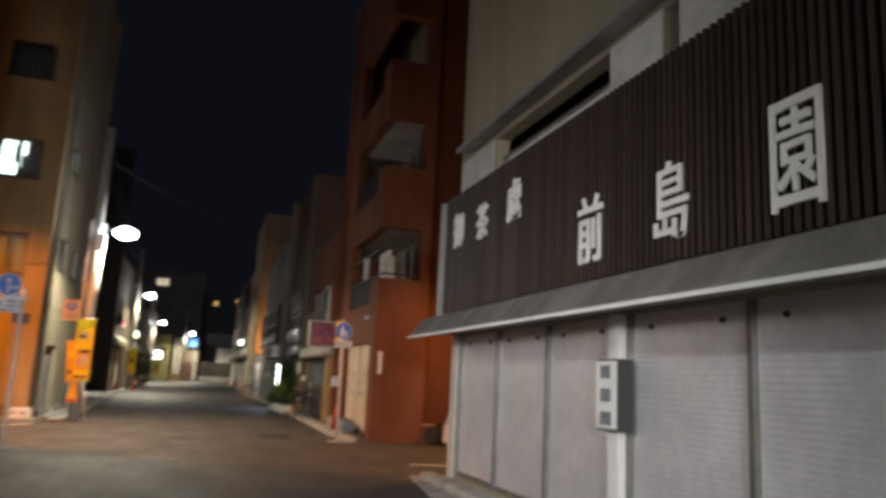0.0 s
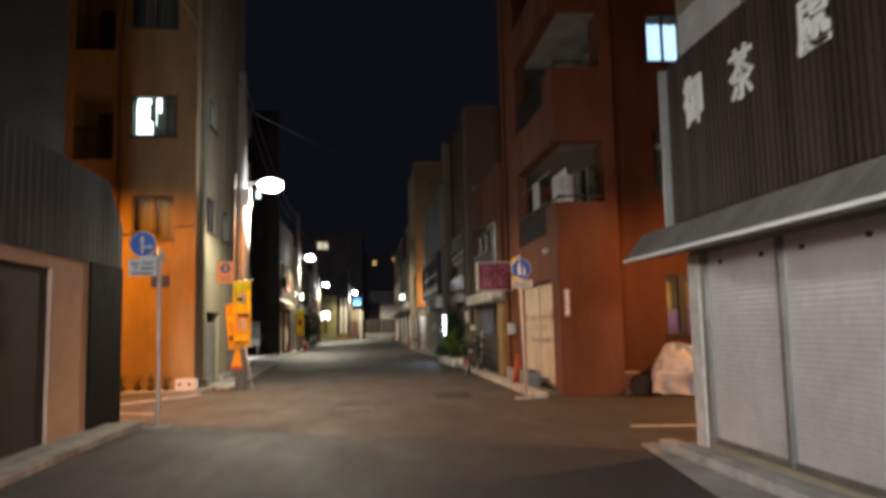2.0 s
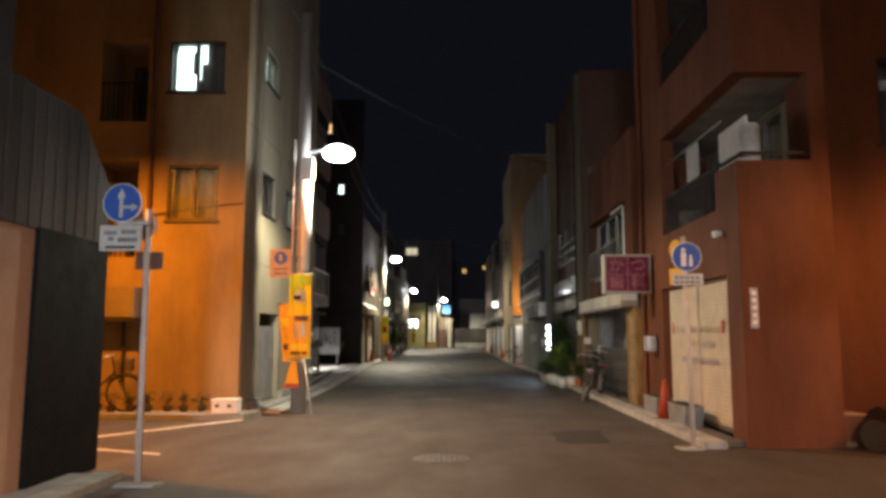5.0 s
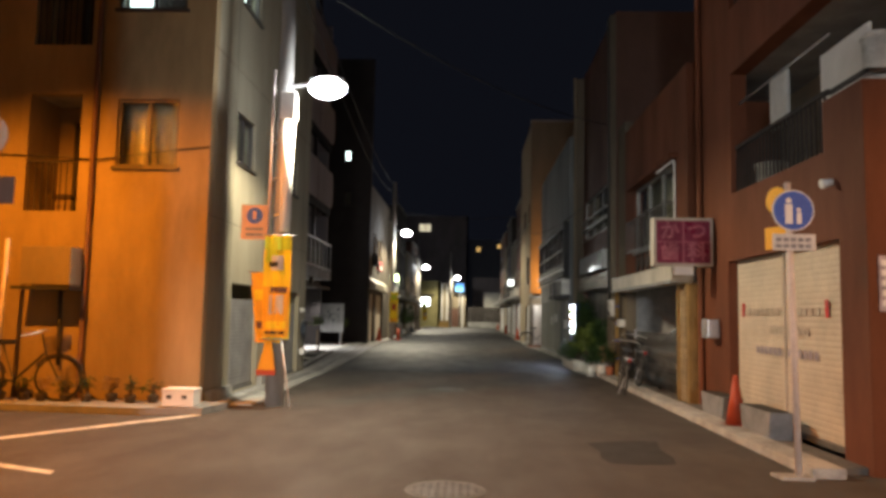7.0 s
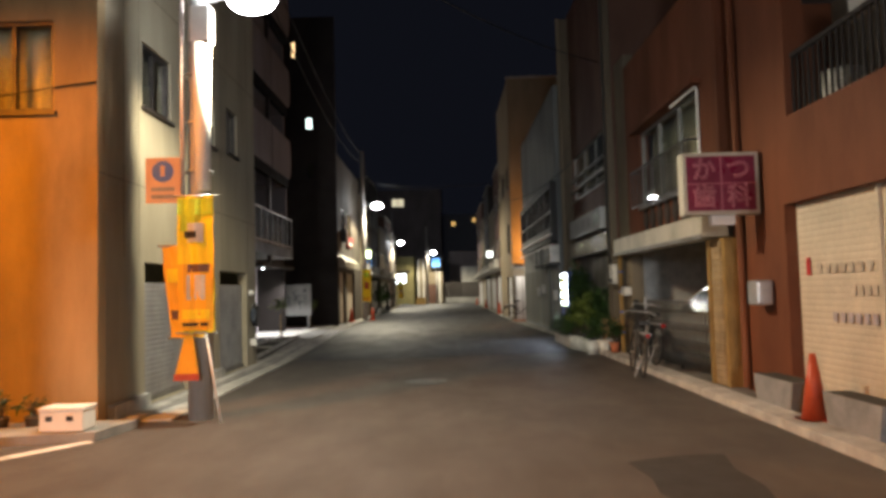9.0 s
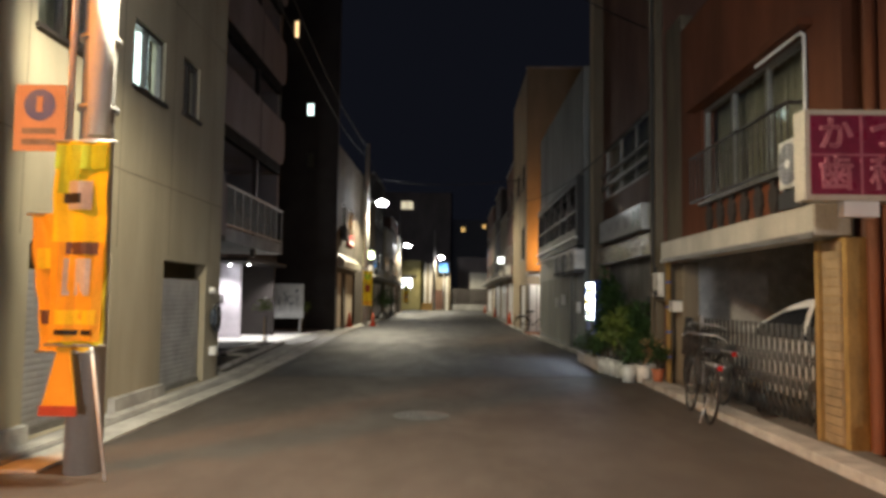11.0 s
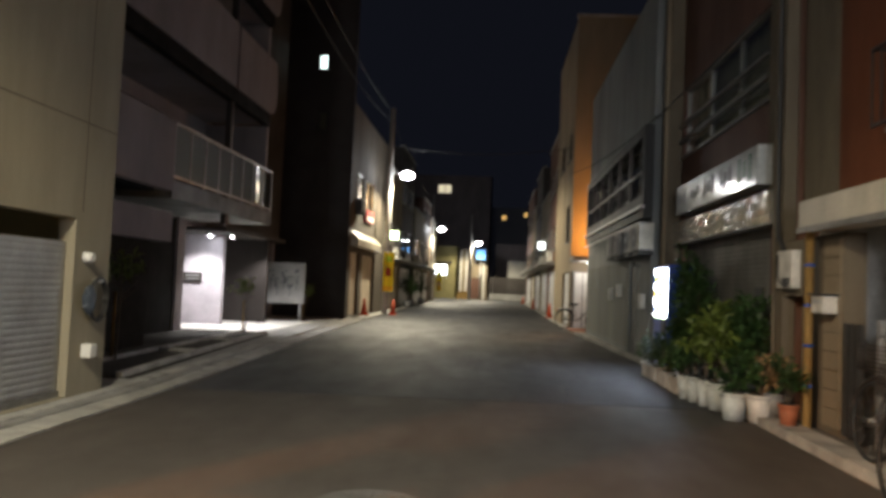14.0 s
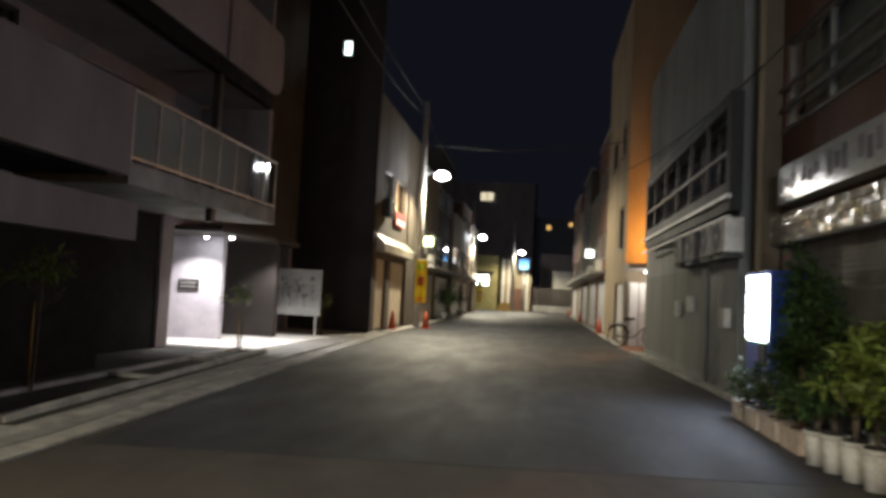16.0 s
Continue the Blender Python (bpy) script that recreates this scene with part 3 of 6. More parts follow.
def recess(parent, a, b, c, d):
    """A balcony cut into the south front: back wall with a sliding door, side walls, floor and ceiling."""
    part("recess_wall", holed(bmesh.new(), "y", OY + 0.9, OY + 1.0, a - 0.1, b + 0.1, c - 0.1, d + 0.1, [(a + 0.25, b, c + 0.05, d - 0.25)]), ORANGE_WALL, parent)
    for u0, u1 in ((a - 0.1, a), (b, b + 0.1)):
        part("recess_wall", boxed(u0, u1, OY + 0.2, OY + 0.9, c - 0.1, d + 0.1), ORANGE_WALL, parent)
    part("recess_floor", boxed(a, b, OY + 0.2, OY + 0.9, c - 0.1, c - 0.002), CONCRETE, parent)
    part("recess_ceiling", boxed(a, b, OY + 0.2, OY + 0.9, d + 0.002, d + 0.1), CONCRETE, parent)
    window(parent, "y", OY + 0.9, 1, a + 0.25, b, c + 0.05, d - 0.25, DARK_ALU, ROOM, sill=False)
    rail = part("balcony_rail", boxed(a, b, OY + 0.02, OY + 0.06, c + 0.78, c + 0.82), DARK_ALU, parent)
    for k in range(int((b - a) / 0.1)):
        part("baluster", boxed(a + 0.04 + k * 0.1, a + 0.055 + k * 0.1, OY + 0.03, OY + 0.05, c, c + 0.78), DARK_ALU, rail)


for i, (a, b, c, d) in enumerate(so):
    if i % 2:
        recess(ob_, a, b, c, d)
        continue
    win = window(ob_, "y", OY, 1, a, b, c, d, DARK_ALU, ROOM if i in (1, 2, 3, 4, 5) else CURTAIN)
    if i == 2:
        for u0, u1, z0, z1 in ((0.08, 0.36, 0.05, 0.85), (0.36, 0.46, 0.05, 0.4), (0.46, 0.52, 0.3, 0.98), (0.52, 0.62, 0.62, 0.98), (0.1, 0.4, 0.85, 0.96)):
            part("lit_curtain", boxed(a + u0 * (b - a), a + u1 * (b - a), OY + 0.2, OY + 0.22, c + z0 * (d - c), c + z1 * (d - c)), LIT_WINDOW, win, "glowing curtain")
part("plinth", boxed(OX + 0.002, OX + 0.1, OY + 0.25, 22.85, 0.05, 0.22), KERB, ob_)
part("plinth", boxed(OX + 0.002, OX + 0.1, 24.65, 26.15, 0.05, 0.22), KERB, ob_)
for y in (22.25, 22.72, 24.72, 26.35, 28.1):
    part("panel_joint", boxed(OX - 0.01, OX + 0.003, y, y + 0.014, 2.02, OTOP - 0.1), TAUPE, ob_)
for z in (2.98, 5.72, 8.5):
    part("panel_joint", boxed(OX - 0.01, OX + 0.004, OY + 0.02, 28.7, z, z + 0.014), TAUPE, ob_)
for i, (a, b, c, d) in enumerate(ea):
    if c > 1:
        window(ob_, "x", OX, -1, a, b, c, d, DARK_ALU, lit=LIT_WINDOW if i in (1, 5) else None)
shutter(ob_, "x", OX - 0.08, -1, 22.9, 24.6, 0.13, 1.7, TIN)
shutter(ob_, "x", OX - 0.08, -1, 26.2, 28.0, 0.13, 1.7, TIN)
part("drainpipe", pipe(bmesh.new(), [(-5.95, OY - 0.06, 0.1), (-5.95, OY - 0.06, OTOP)], 0.04), BROWN_WALL, ob_)

# ---- red building on the north-east corner ----
red = thing("apartment_building", 3.95, 17.9, 0, "red-brown painted apartment building with corner balconies", "building")
RX, RY, RTOP = 3.95, 17.65, 13.5
west, south = [(18.2, 21.58, 0.07, 2.38)], []
for z in (3.38, 6.25, 9.12):
    west += [(18.5, 21.4, z, z + 1.85), (RY - 1, 18.6, z + 0.57, z + 1.85)]
    south.append((RX, 5.0, z + 0.57, z + 1.85))
part("wall", holed(bmesh.new(), "x", RX, RX + 0.25, RY, 23.0, 0, RTOP, west), RED_WALL, red)
part("wall", holed(bmesh.new(), "y", RY, RY + 0.25, RX + 0.25, 5.25, 0, RTOP, south), RED_WALL, red)
part("wall", holed(bmesh.new(), "x", 5.25, 5.05, RY + 0.25, 18.45, 0, RTOP), RED_WALL, red)
part("wall", holed(bmesh.new(), "y", 18.2, 18.45, 5.25, 12, 0, RTOP, [(6.3, 8.2, 4.32, 5.64), (6.4, 8.2, 1.14, 2.45), (6.26, 7.08, 7.15, 8.25)]), RED_WALL, red)
shell(red, RX, 12, RY, 23.0, RTOP, RED_WALL, skip="sw")
for z in (3.2, 5.235, 6.06, 8.11, 8.93):
    part("floor_slab", boxed(RX + 0.25, 11.5, 18.45, 22.8, z, z + 0.14), CONCRETE, red)
    part("floor_slab", boxed(RX + 0.25, 5.05, RY + 0.25, 18.45, z, z + 0.14), CONCRETE, red)
part("inner_wall", holed(bmesh.new(), "x", 5.3, 5.45, 18.45, 22.8, 0, RTOP - 0.4, [(19.2, 20.8, 3.4, 5.2), (19.2, 20.8, 6.3, 8.1)]), BEIGE_WALL, red)
for z in (3.34, 6.21):
    window(red, "x", 5.3, 1, 19.2, 20.8, z + 0.06, z + 1.86, ALU, sill=False)
    rail = part("balcony_rail", boxed(RX + 0.06, RX + 0.12, 18.52, 21.38, z + 0.72, z + 0.77), DARK_ALU, red)
    for k in range(24):
        y = 18.6 + k * 0.12
        part("baluster", boxed(RX + 0.075, RX + 0.1, y, y + 0.022, z + 0.06, z + 0.72), DARK_ALU, rail)
    top = part("balcony_rail", boxed(RX + 0.1, RX + 0.15, RY + 0.1, 18.6, z + 0.72, z + 0.76), DARK_ALU, red)
    part("balcony_rail", boxed(RX + 0.1, 5.0, RY + 0.1, RY + 0.15, z + 0.72, z + 0.76), DARK_ALU, red)
shutter(red, "x", RX + 0.12, 1, 18.21, 19.87, 0.15, 2.38, CREAM_SHUTTER)
shutter(red, "x", RX + 0.12, 1, 19.92, 21.57, 0.15, 2.38, CREAM_SHUTTER)
part("guide_rail", boxed(RX + 0.1, RX + 0.17, 19.87, 19.92, 0.08, 2.38), CREAM_SHUTTER, red)
window(red, "y", 18.2, 1, 6.3, 8.2, 4.32, 5.64, DARK_ALU, ROOM)
window(red, "y", 18.2, 1, 6.26, 7.08, 7.15, 8.25, DARK_ALU, lit=BLUE_WINDOW)
win = window(red, "y", 18.2, 1, 6.4, 8.2, 1.14, 2.45, DARK_ALU, split=1)
part("mullion", boxed(6.72, 6.88, 18.22, 18.33, 1.19, 2.4), BLACK_METAL, win)
part("window_film", boxed(6.46, 8.14, 18.29, 18.295, 1.2, 1.7), PURPLE, win, "purple printed band")
for k in range(5):
    part("writing_bar", boxed(6.98 + 0.17 * k, 7.09 + 0.17 * k, 18.284, 18.289, 1.36, 1.58), MAGENTA, win)
part("drainpipe", pipe(bmesh.new(), [(5.33, 18.13, 0.05), (5.33, 18.13, RTOP)], 0.045), RED_WALL, red)
part("drainpipe", pipe(bmesh.new(), [(RX - 0.06, 22.75, 0.1), (RX - 0.06, 22.75, RTOP)], 0.05), RED_WALL, red)

# ---- two storey building with a carport ----
car = thing("house_building", 3.75, 23.1, 0, "two storey building with open carport and red-brown upper floor", "building")
CX = 3.78
part("wall", holed(bmesh.new(), "x", CX, CX + 0.2, 23.05, 28.15, 2.45, 6.0, [(23.8, 27.15, 2.97, 4.4)]), RED_WALL, car)
part("wall", holed(bmesh.new(), "y", 28.85, 29.05, CX + 0.2, 12, 0, 6.0), POT_WHITE, car)
part("wall", holed(bmesh.new(), "y", 23.05, 23.25, CX + 0.2, 12, 0, 6.0), BROWN_WALL, car)
part("wall", holed(bmesh.new(), "x", 11.8, 12, 23.25, 28.85, 0, 6.0), BROWN_WALL, car)
part("roof", boxed(CX + 0.2, 11.8, 23.25, 28.85, 5.6, 5.8), CONCRETE, car)
part("ceiling_slab", boxed(CX + 0.2, 11.8, 23.25, 28.85, 2.5, 2.7), CONCRETE, car)
part("canopy", boxed(3.5, CX + 0.1, 23.1, 28.45, 2.12, 2.44, bevel=0.02), CANOPY, car)
part("canopy_rim", boxed(3.485, 3.499, 23.1, 28.45, 2.1, 2.16), ALU, car)
part("pillar", boxed(CX - 0.02, CX + 0.25, 23.0, 23.45, 0, 2.1), RUST, car)
part("pillar", boxed(CX, CX + 0.22, 28.02, 29.0, 0, 2.1), TAUPE, car)
window(car, "x", CX, 1, 23.8, 27.15, 2.97, 4.4, split=3)

# ---- brown building with the shop sign ----
bro = thing("shop_building", 3.8, 29.1, 0, "brown tiled shop building with closed grey shutter", "building")
part("wall", holed(bmesh.new(), "x", 3.75, 3.95, 29.1, 34.95, 0, 9.5, [(29.9, 34.3, 0.07, 2.4), (29.9, 34.3, 3.95, 5.2)]), BROWN_WALL, bro)
shell(bro, 3.75, 12, 29.1, 34.95, 9.5, BROWN_WALL, skip="w")
shutter(bro, "x", 3.85, 1, 29.9, 34.3, 0.15, 2.4, AGED_TIN)
window(bro, "x", 3.75, 1, 29.9, 34.3, 3.95, 5.2, split=3)
part("lintel", boxed(3.62, 3.74, 29.5, 34.7, 2.3, 2.72), CONCRETE, bro)
part("pillar", boxed(3.6, 3.74, 29.1, 29.42, 0.07, 9.4), TAUPE, bro)
part("pilaster", boxed(3.68, 3.745, 29.42, 29.85, 2.72, 9.4), TAUPE, bro)
part("pillar", boxed(3.5, 3.74, 34.4, 34.94, 0.07, 9.4), TAUPE, bro)

# ---- grey clad building ----
gre = thing("shop_building", 3.4, 35, 0, "grey clad two storey building with long upper window band", "building")
part("wall", holed(bmesh.new(), "x", 3.35, 3.55, 35.0, 44.6, 0, 7.6, [(36.0, 37.2, 0.07, 2.1), (35.3, 43.3, 3.3, 4.5)]), GREY_CLAD, gre)
shell(gre, 3.35, 12, 35.0, 44.6, 7.6, GREY_CLAD, skip="w")
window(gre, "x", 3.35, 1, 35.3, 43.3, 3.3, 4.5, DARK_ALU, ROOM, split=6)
part("door", boxed(3.42, 3.47, 36.0, 37.2, 0.07, 2.1), DARK_ALU, gre)

# ---- tall beige building ----
bei = thing("apartment_building", 3.1, 47, 0, "tall beige building with an orange lit corner", "building")
part("wall", holed(bmesh.new(), "x", 3.05, 3.25, 47, 54, 0, 11.3, [(48, 49, 6.3, 7.4), (50.5, 52, 6.3, 7.4), (47.9, 49.2, 3.2, 4.6), (47.5, 50, 0.08, 2.05)]), BEIGE_WALL, bei)
shell(bei, 3.05, 12, 47, 54, 11.3, BEIGE_WALL, skip="w")
part("parapet_cap", boxed(3.0, 12.05, 46.95, 47.24, 11.302, 11.4), CONCRETE, bei)
part("ledge", boxed(3.0, 4.6, 45.6, 46.998, 2.42, 2.58), CONCRETE, bei)

# ---- set back apartment house with balconies on the west side ----
apt = thing("apartment_building", -7.5, 30, 0, "dark apartment building with rail balconies and lit entrance", "building")
AX = -7.2
part("wall", holed(bmesh.new(), "x", AX, AX - 0.2, 29.5, 38.0, 0, 14, [(33.6, 36.5, 3.1, 5.0), (33.6, 36.5, 6.0, 7.9), (29.8, 31.2, 4.2, 5.2), (31.6, 33.0, 4.2, 5.2)]), MAUVE_WALL, apt)
shell(apt, -14, AX, 29.5, 46, 14, MAUVE_WALL, skip="e")
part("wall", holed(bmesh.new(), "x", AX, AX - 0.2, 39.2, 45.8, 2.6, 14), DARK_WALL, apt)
part("wall", holed(bmesh.new(), "x", AX, AX - 0.2, 38.0, 39.2, 2.6, 14), MAUVE_WALL, apt)
part("entrance_wall", holed(bmesh.new(), "y", 40.0, 40.2, -8.6, -7.0, 0.07, 2.5), LILAC, apt)
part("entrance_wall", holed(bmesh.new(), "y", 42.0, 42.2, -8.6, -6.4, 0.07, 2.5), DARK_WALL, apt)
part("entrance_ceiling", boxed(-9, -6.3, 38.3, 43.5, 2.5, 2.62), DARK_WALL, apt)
# Black panels put the dark inside of the open ground floor into colour
part("gate_panel", boxed(-6.08, -5.98, 29.5, 33.6, 0.06, 2.0), NEAR_BLACK, apt, "black panel standing in for the dark ground-floor opening")
part("gate_panel", boxed(AX - 0.02, AX + 0.06, 33.6, 37.3, 0.06, 2.7), NEAR_BLACK, apt, "black panel standing in for the dark ground-floor opening")
part("pillar", boxed(-7.75, -7.1, 37.35, 37.7, 0.05, 2.75), MAUVE_WALL, apt)
for z in (4.2,):
    for a in (29.8, 31.6):
        window(apt, "x", AX, -1, a, a + 1.4, z, z + 1.0, DARK_ALU, ROOM)
part("beam", boxed(-6.1, -5.85, 29.5, 34.2, 2.0, 2.57), MAUVE_WALL, apt)
part("pillar", boxed(-5.62, -5.5, 36.05, 36.2, 2.5, 14), DARK_ALU, apt)
for z in (5.52, 8.05, 10.6):
    part("balcony_floor", boxed(AX, -5.62, 29.6, 38.9, z - 0.2, z), MAUVE_WALL, apt)
    part("floor_edge", boxed(-5.618, -5.46, 29.6, 38.6, z - 0.3, z - 0.002), NEAR_BLACK, apt)
    bm = boxed(-5.58, -5.42, 29.6, 36.04, z, z + 1.4)
    part("balcony_wall", bm, MAUVE_WALL, apt)
    end = [(36.22, z), (38.55, z), (38.85, z + 0.08), (39.02, z + 0.3), (39.06, z + 0.6), (39.02, z + 1.15), (38.9, z + 1.4), (36.22, z + 1.4)]
    part("balcony_wall", prism(bmesh.new(), end, "x", -5.6, -5.44), MAUVE_WALL, apt)
    part("inner_wall", holed(bmesh.new(), "y", 38.7, 38.85, AX, -5.62, z, z + 2.3), MAUVE_WALL, apt)
for z in (2.76,):
    part("balcony_floor", boxed(AX, -5.42, 33.15, 39.0, z - 0.02, z + 0.31), CONCRETE, apt)
    # Black slab carries the shade of the recess below the parapet
    part("balcony_floor", boxed(AX, -5.75, 29.6, 33.15, z + 0.1, z + 0.31), NEAR_BLACK, apt)
    part("balcony_wall", boxed(-5.55, -5.4, 29.6, 33.15, z + 0.1, z + 1.36), MAUVE_WALL, apt)
    part("inner_wall", holed(bmesh.new(), "y", 38.85, 39.0, AX, -5.6, z + 0.31, z + 2.5), MAUVE_WALL, apt)
    rail = part("balcony_rail", boxed(-5.47, -5.42, 33.15, 39.0, z + 1.31, z + 1.36), GALV, apt)
    part("rail_foot", boxed(-5.46, -5.43, 33.15, 39.0, z + 0.36, z + 0.4), GALV, rail)
    for k in range(9):
        y = 33.2 + k * 0.72
        part("baluster", boxed(-5.46, -5.43, y, y + 0.03, z + 0.31, z + 1.31), GALV, rail)
        if k < 6:
            part("glass_panel", boxed(-5.452, -5.442, y + 0.05, y + 0.69, z + 0.42, z + 1.3), RAIL_GLASS, rail)
    part("glass_panel", prism(bmesh.new(), [(-5.405, 37.55), (-5.395, 37.55), (-5.565, 38.92), (-5.575, 38.92)], "z", z + 0.42, z + 1.3), RAIL_GLASS, rail)
    part("end_panel", boxed(-7.0, -5.46, 38.95, 38.98, z + 0.36, z + 1.3), FROST, rail)
for x in (-7.24, -6.63):
    dl = thing("down_lamp", x, 39.6, 2.44, "small recessed white ceiling downlight, lit", "ceiling lamp", "entrance downlights")
    part("ring", tube(bmesh.new(), (x, 39.6, 2.44), (x, 39.6, 2.5), 0.07, n=16), ALU, dl)
    part("lens", tube(bmesh.new(), (x, 39.6, 2.43), (x, 39.6, 2.439), 0.055, n=16), LIT, dl).visible_shadow = False
plate = thing("name_plate", -7.79, 39.98, 1.2, "dark name plate with pale writing bars", "sign")
part("plate", boxed(-8.04, -7.54, 39.96, 39.998, 1.2, 1.46), DARK_ALU, plate)
for k in range(2):
    part("writing_bar", boxed(-7.98, -7.6, 39.952, 39.958, 1.27 + 0.09 * k, 1.31 + 0.09 * k), GALV, plate)
slab("pavement", [(-9, 38.2), (-5.3, 38.2), (-5.3, 43.5), (-9, 43.5)], 0.05, 0.075, PALE_TILE, "pale tiled entrance floor", "pavement")
slab("planting_bed", [(-4.2, 29.6), (-7.1, 29.6), (-7.1, 38), (-5.0, 38)], 0.05, 0.065, SOIL, "dark gravel planting bed", "ground")
kerb_run((-4.3, 29.6), (-5.05, 38.0), 0.1, 0.13, "low concrete bed edging", 1.0)
kerb_run((-5.3, 30.2), (-5.6, 38.0), 0.1, 0.12, "low concrete bed edging", 1.0)
kerb_run((-4.7, 33.0), (-5.4, 33.1), 0.1, 0.12, "low concrete bed edging", 0.7)
kerb_run((-4.9, 35.6), (-5.5, 35.7), 0.1, 0.12, "low concrete bed edging", 0.6)
board = thing("notice_board", -6.3, 43.5, 0.07, "white notice board with grey drawings on posts", "notice board")
part("panel", boxed(-7.05, -5.62, 43.48, 43.53, 0.62, 1.9), PALE_BOARD, board)
for x in (-6.9, -5.75):
    part("post", boxed(x - 0.03, x + 0.03, 43.53, 43.58, 0.07, 1.9), GALV, board)
rng = random.Random(5)
for k in range(6):
    x, z = -6.92 + 0.21 * k, 1.25 + 0.22 * (k % 2)
    bm = bmesh.new()
    for q in range(7):
        a, b = x + rng.uniform(-0.07, 0.07), z + rng.uniform(-0.2, 0.2)
        disc(bm, (a, 43.48, b), rng.uniform(0.02, 0.05), (0, -1, 0), 0.002 + 0.0006 * q, 9)
    box(bm, x - 0.012, x + 0.012, 43.476, 43.48, z - 0.4, z - 0.05)
    part("drawing", bm, FADED, board)
panel = thing("sign_panel", -7.37, 43.3, 0.07, "tall white standing sign panel", "sign")
part("panel", boxed(-7.53, -7.2, 43.28, 43.34, 0.27, 2.0, bevel=0.01), PALE_BOARD, panel)
part("foot", boxed(-7.5, -7.23, 43.2, 43.42, 0.07, 0.27), GALV, panel)

# ---- dark house ----
dar = thing("house_building", -5.0, 47, 0, "dark clad narrow house with cream shutters", "building")
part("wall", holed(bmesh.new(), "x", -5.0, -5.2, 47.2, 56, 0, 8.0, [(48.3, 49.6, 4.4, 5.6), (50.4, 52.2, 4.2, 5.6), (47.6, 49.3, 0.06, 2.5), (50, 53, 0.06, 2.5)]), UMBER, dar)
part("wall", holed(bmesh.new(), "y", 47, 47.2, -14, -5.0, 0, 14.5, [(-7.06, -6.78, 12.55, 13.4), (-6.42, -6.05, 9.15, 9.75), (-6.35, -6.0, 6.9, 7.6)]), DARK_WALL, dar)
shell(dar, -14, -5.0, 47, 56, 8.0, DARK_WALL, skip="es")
window(dar, "y", 47, 1, -6.42, -6.05, 9.15, 9.75, DARK_ALU, split=1, lit=LIT_WINDOW)
window(dar, "y", 47, 1, -7.06, -6.78, 12.55, 13.4, DARK_ALU, split=1, lit=WARM_WINDOW)
window(dar, "y", 47, 1, -6.35, -6.0, 6.9, 7.6, DARK_ALU, split=1)
window(dar, "x", -5.0, -1, 48.3, 49.6, 4.4, 5.6)
window(dar, "x", -5.0, -1, 50.4, 52.2, 4.2, 5.6, lit=WARM_WINDOW)
shutter(dar, "x", -5.08, -1, 47.6, 49.3, 0.13, 2.5, CREAM_SHUTTER)
shutter(dar, "x", -5.08, -1, 50, 53, 0.13, 2.5, CREAM_SHUTTER)
part("canopy", prism(bmesh.new(), [(-5.0, 3.3), (-4.7, 3.0), (-4.7, 2.72), (-5.0, 2.72)], "y", 47.4, 53.2), CANOPY, dar)


def street_lamp(x, y, h, arm, label, pole_r=0.15, light=LIT, lens=(0.3, 0.25, 0.165), fore=0.0):
    root = thing("street_lamp", x, y, 0, label, "street lamp", "street lamps")
    part("pole", tube(bmesh.new(), (x, y, 0), (x, y, h + 3), pole_r, pole_r * 0.7, 16), POLE_GREY, root)
    part("arm", pipe(bmesh.new(), [(x, y, h + 0.05), (x + arm * 0.8, y - fore * 0.8, h + 0.12)], 0.03), GALV, root)
    y -= fore
    head = part("lamp_head", boxed(x + arm - 0.3, x + arm + 0.25, y - 0.13, y + 0.13, h + 0.02, h + 0.14, bevel=0.03), GALV, root)
    bm = bmesh.new()
    bmesh.ops.create_uvsphere(bm, u_segments=24, v_segments=14, radius=1)
    bmesh.ops.transform(bm, matrix=Matrix.Translation((x + arm - 0.02, y, h)) @ Matrix.Diagonal((*lens, 1)), verts=bm.verts[:])
    for f in bm.faces:
        f.smooth = True
    part("diffuser", bm, light, head, "glowing white diffuser").visible_shadow = False
    return root


for (x, y, z), arm, fore in zip(LAMPS, (0.75, 0.8, 0.8, 0.8), (0.2, 0, 0, 0)):
    street_lamp(x - arm, y + fore, z, arm, fore=fore, label="concrete utility pole with a lit white street lamp")

street_lamp(-7.3, 17.2, 6.25, 0.8, "steel pole with a lit orange sodium lamp", 0.08, SODIUM_GLOW, (0.1, 0.07, 0.05))
street_lamp(9.2, 13.0, 4.9, -0.8, "steel pole with a lit orange sodium lamp", 0.08, SODIUM_GLOW, (0.1, 0.07, 0.05))
street_lamp(-3.7, 2.0, 5.0, 0.7, "concrete utility pole with a lit white street lamp")
# Glowing boxes added out of view as bodies for the two fill lights
lsb = thing("lit_sign_box", -3.9, 2, 2.55, "unseen white glowing box on the garage wall, added for fill light", "sign")
back = thing("lit_sign_box", -1.0, -8.2, 0, "unseen white glowing box on two posts, added for fill light", "sign")
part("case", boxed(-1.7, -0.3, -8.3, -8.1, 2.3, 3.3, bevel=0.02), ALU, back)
part("face", boxed(-1.65, -0.35, -8.098, -8.09, 2.35, 3.25), DIM_GLOW, back)
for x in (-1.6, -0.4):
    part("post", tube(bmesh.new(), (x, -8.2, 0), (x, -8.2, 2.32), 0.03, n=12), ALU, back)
part("case", boxed(-3.98, -3.8, 0.8, 3.2, 2.55, 3.3, bevel=0.02), ALU, lsb)
part("face", boxed(-3.798, -3.79, 0.85, 3.15, 2.6, 3.25), DIM_GLOW, lsb)

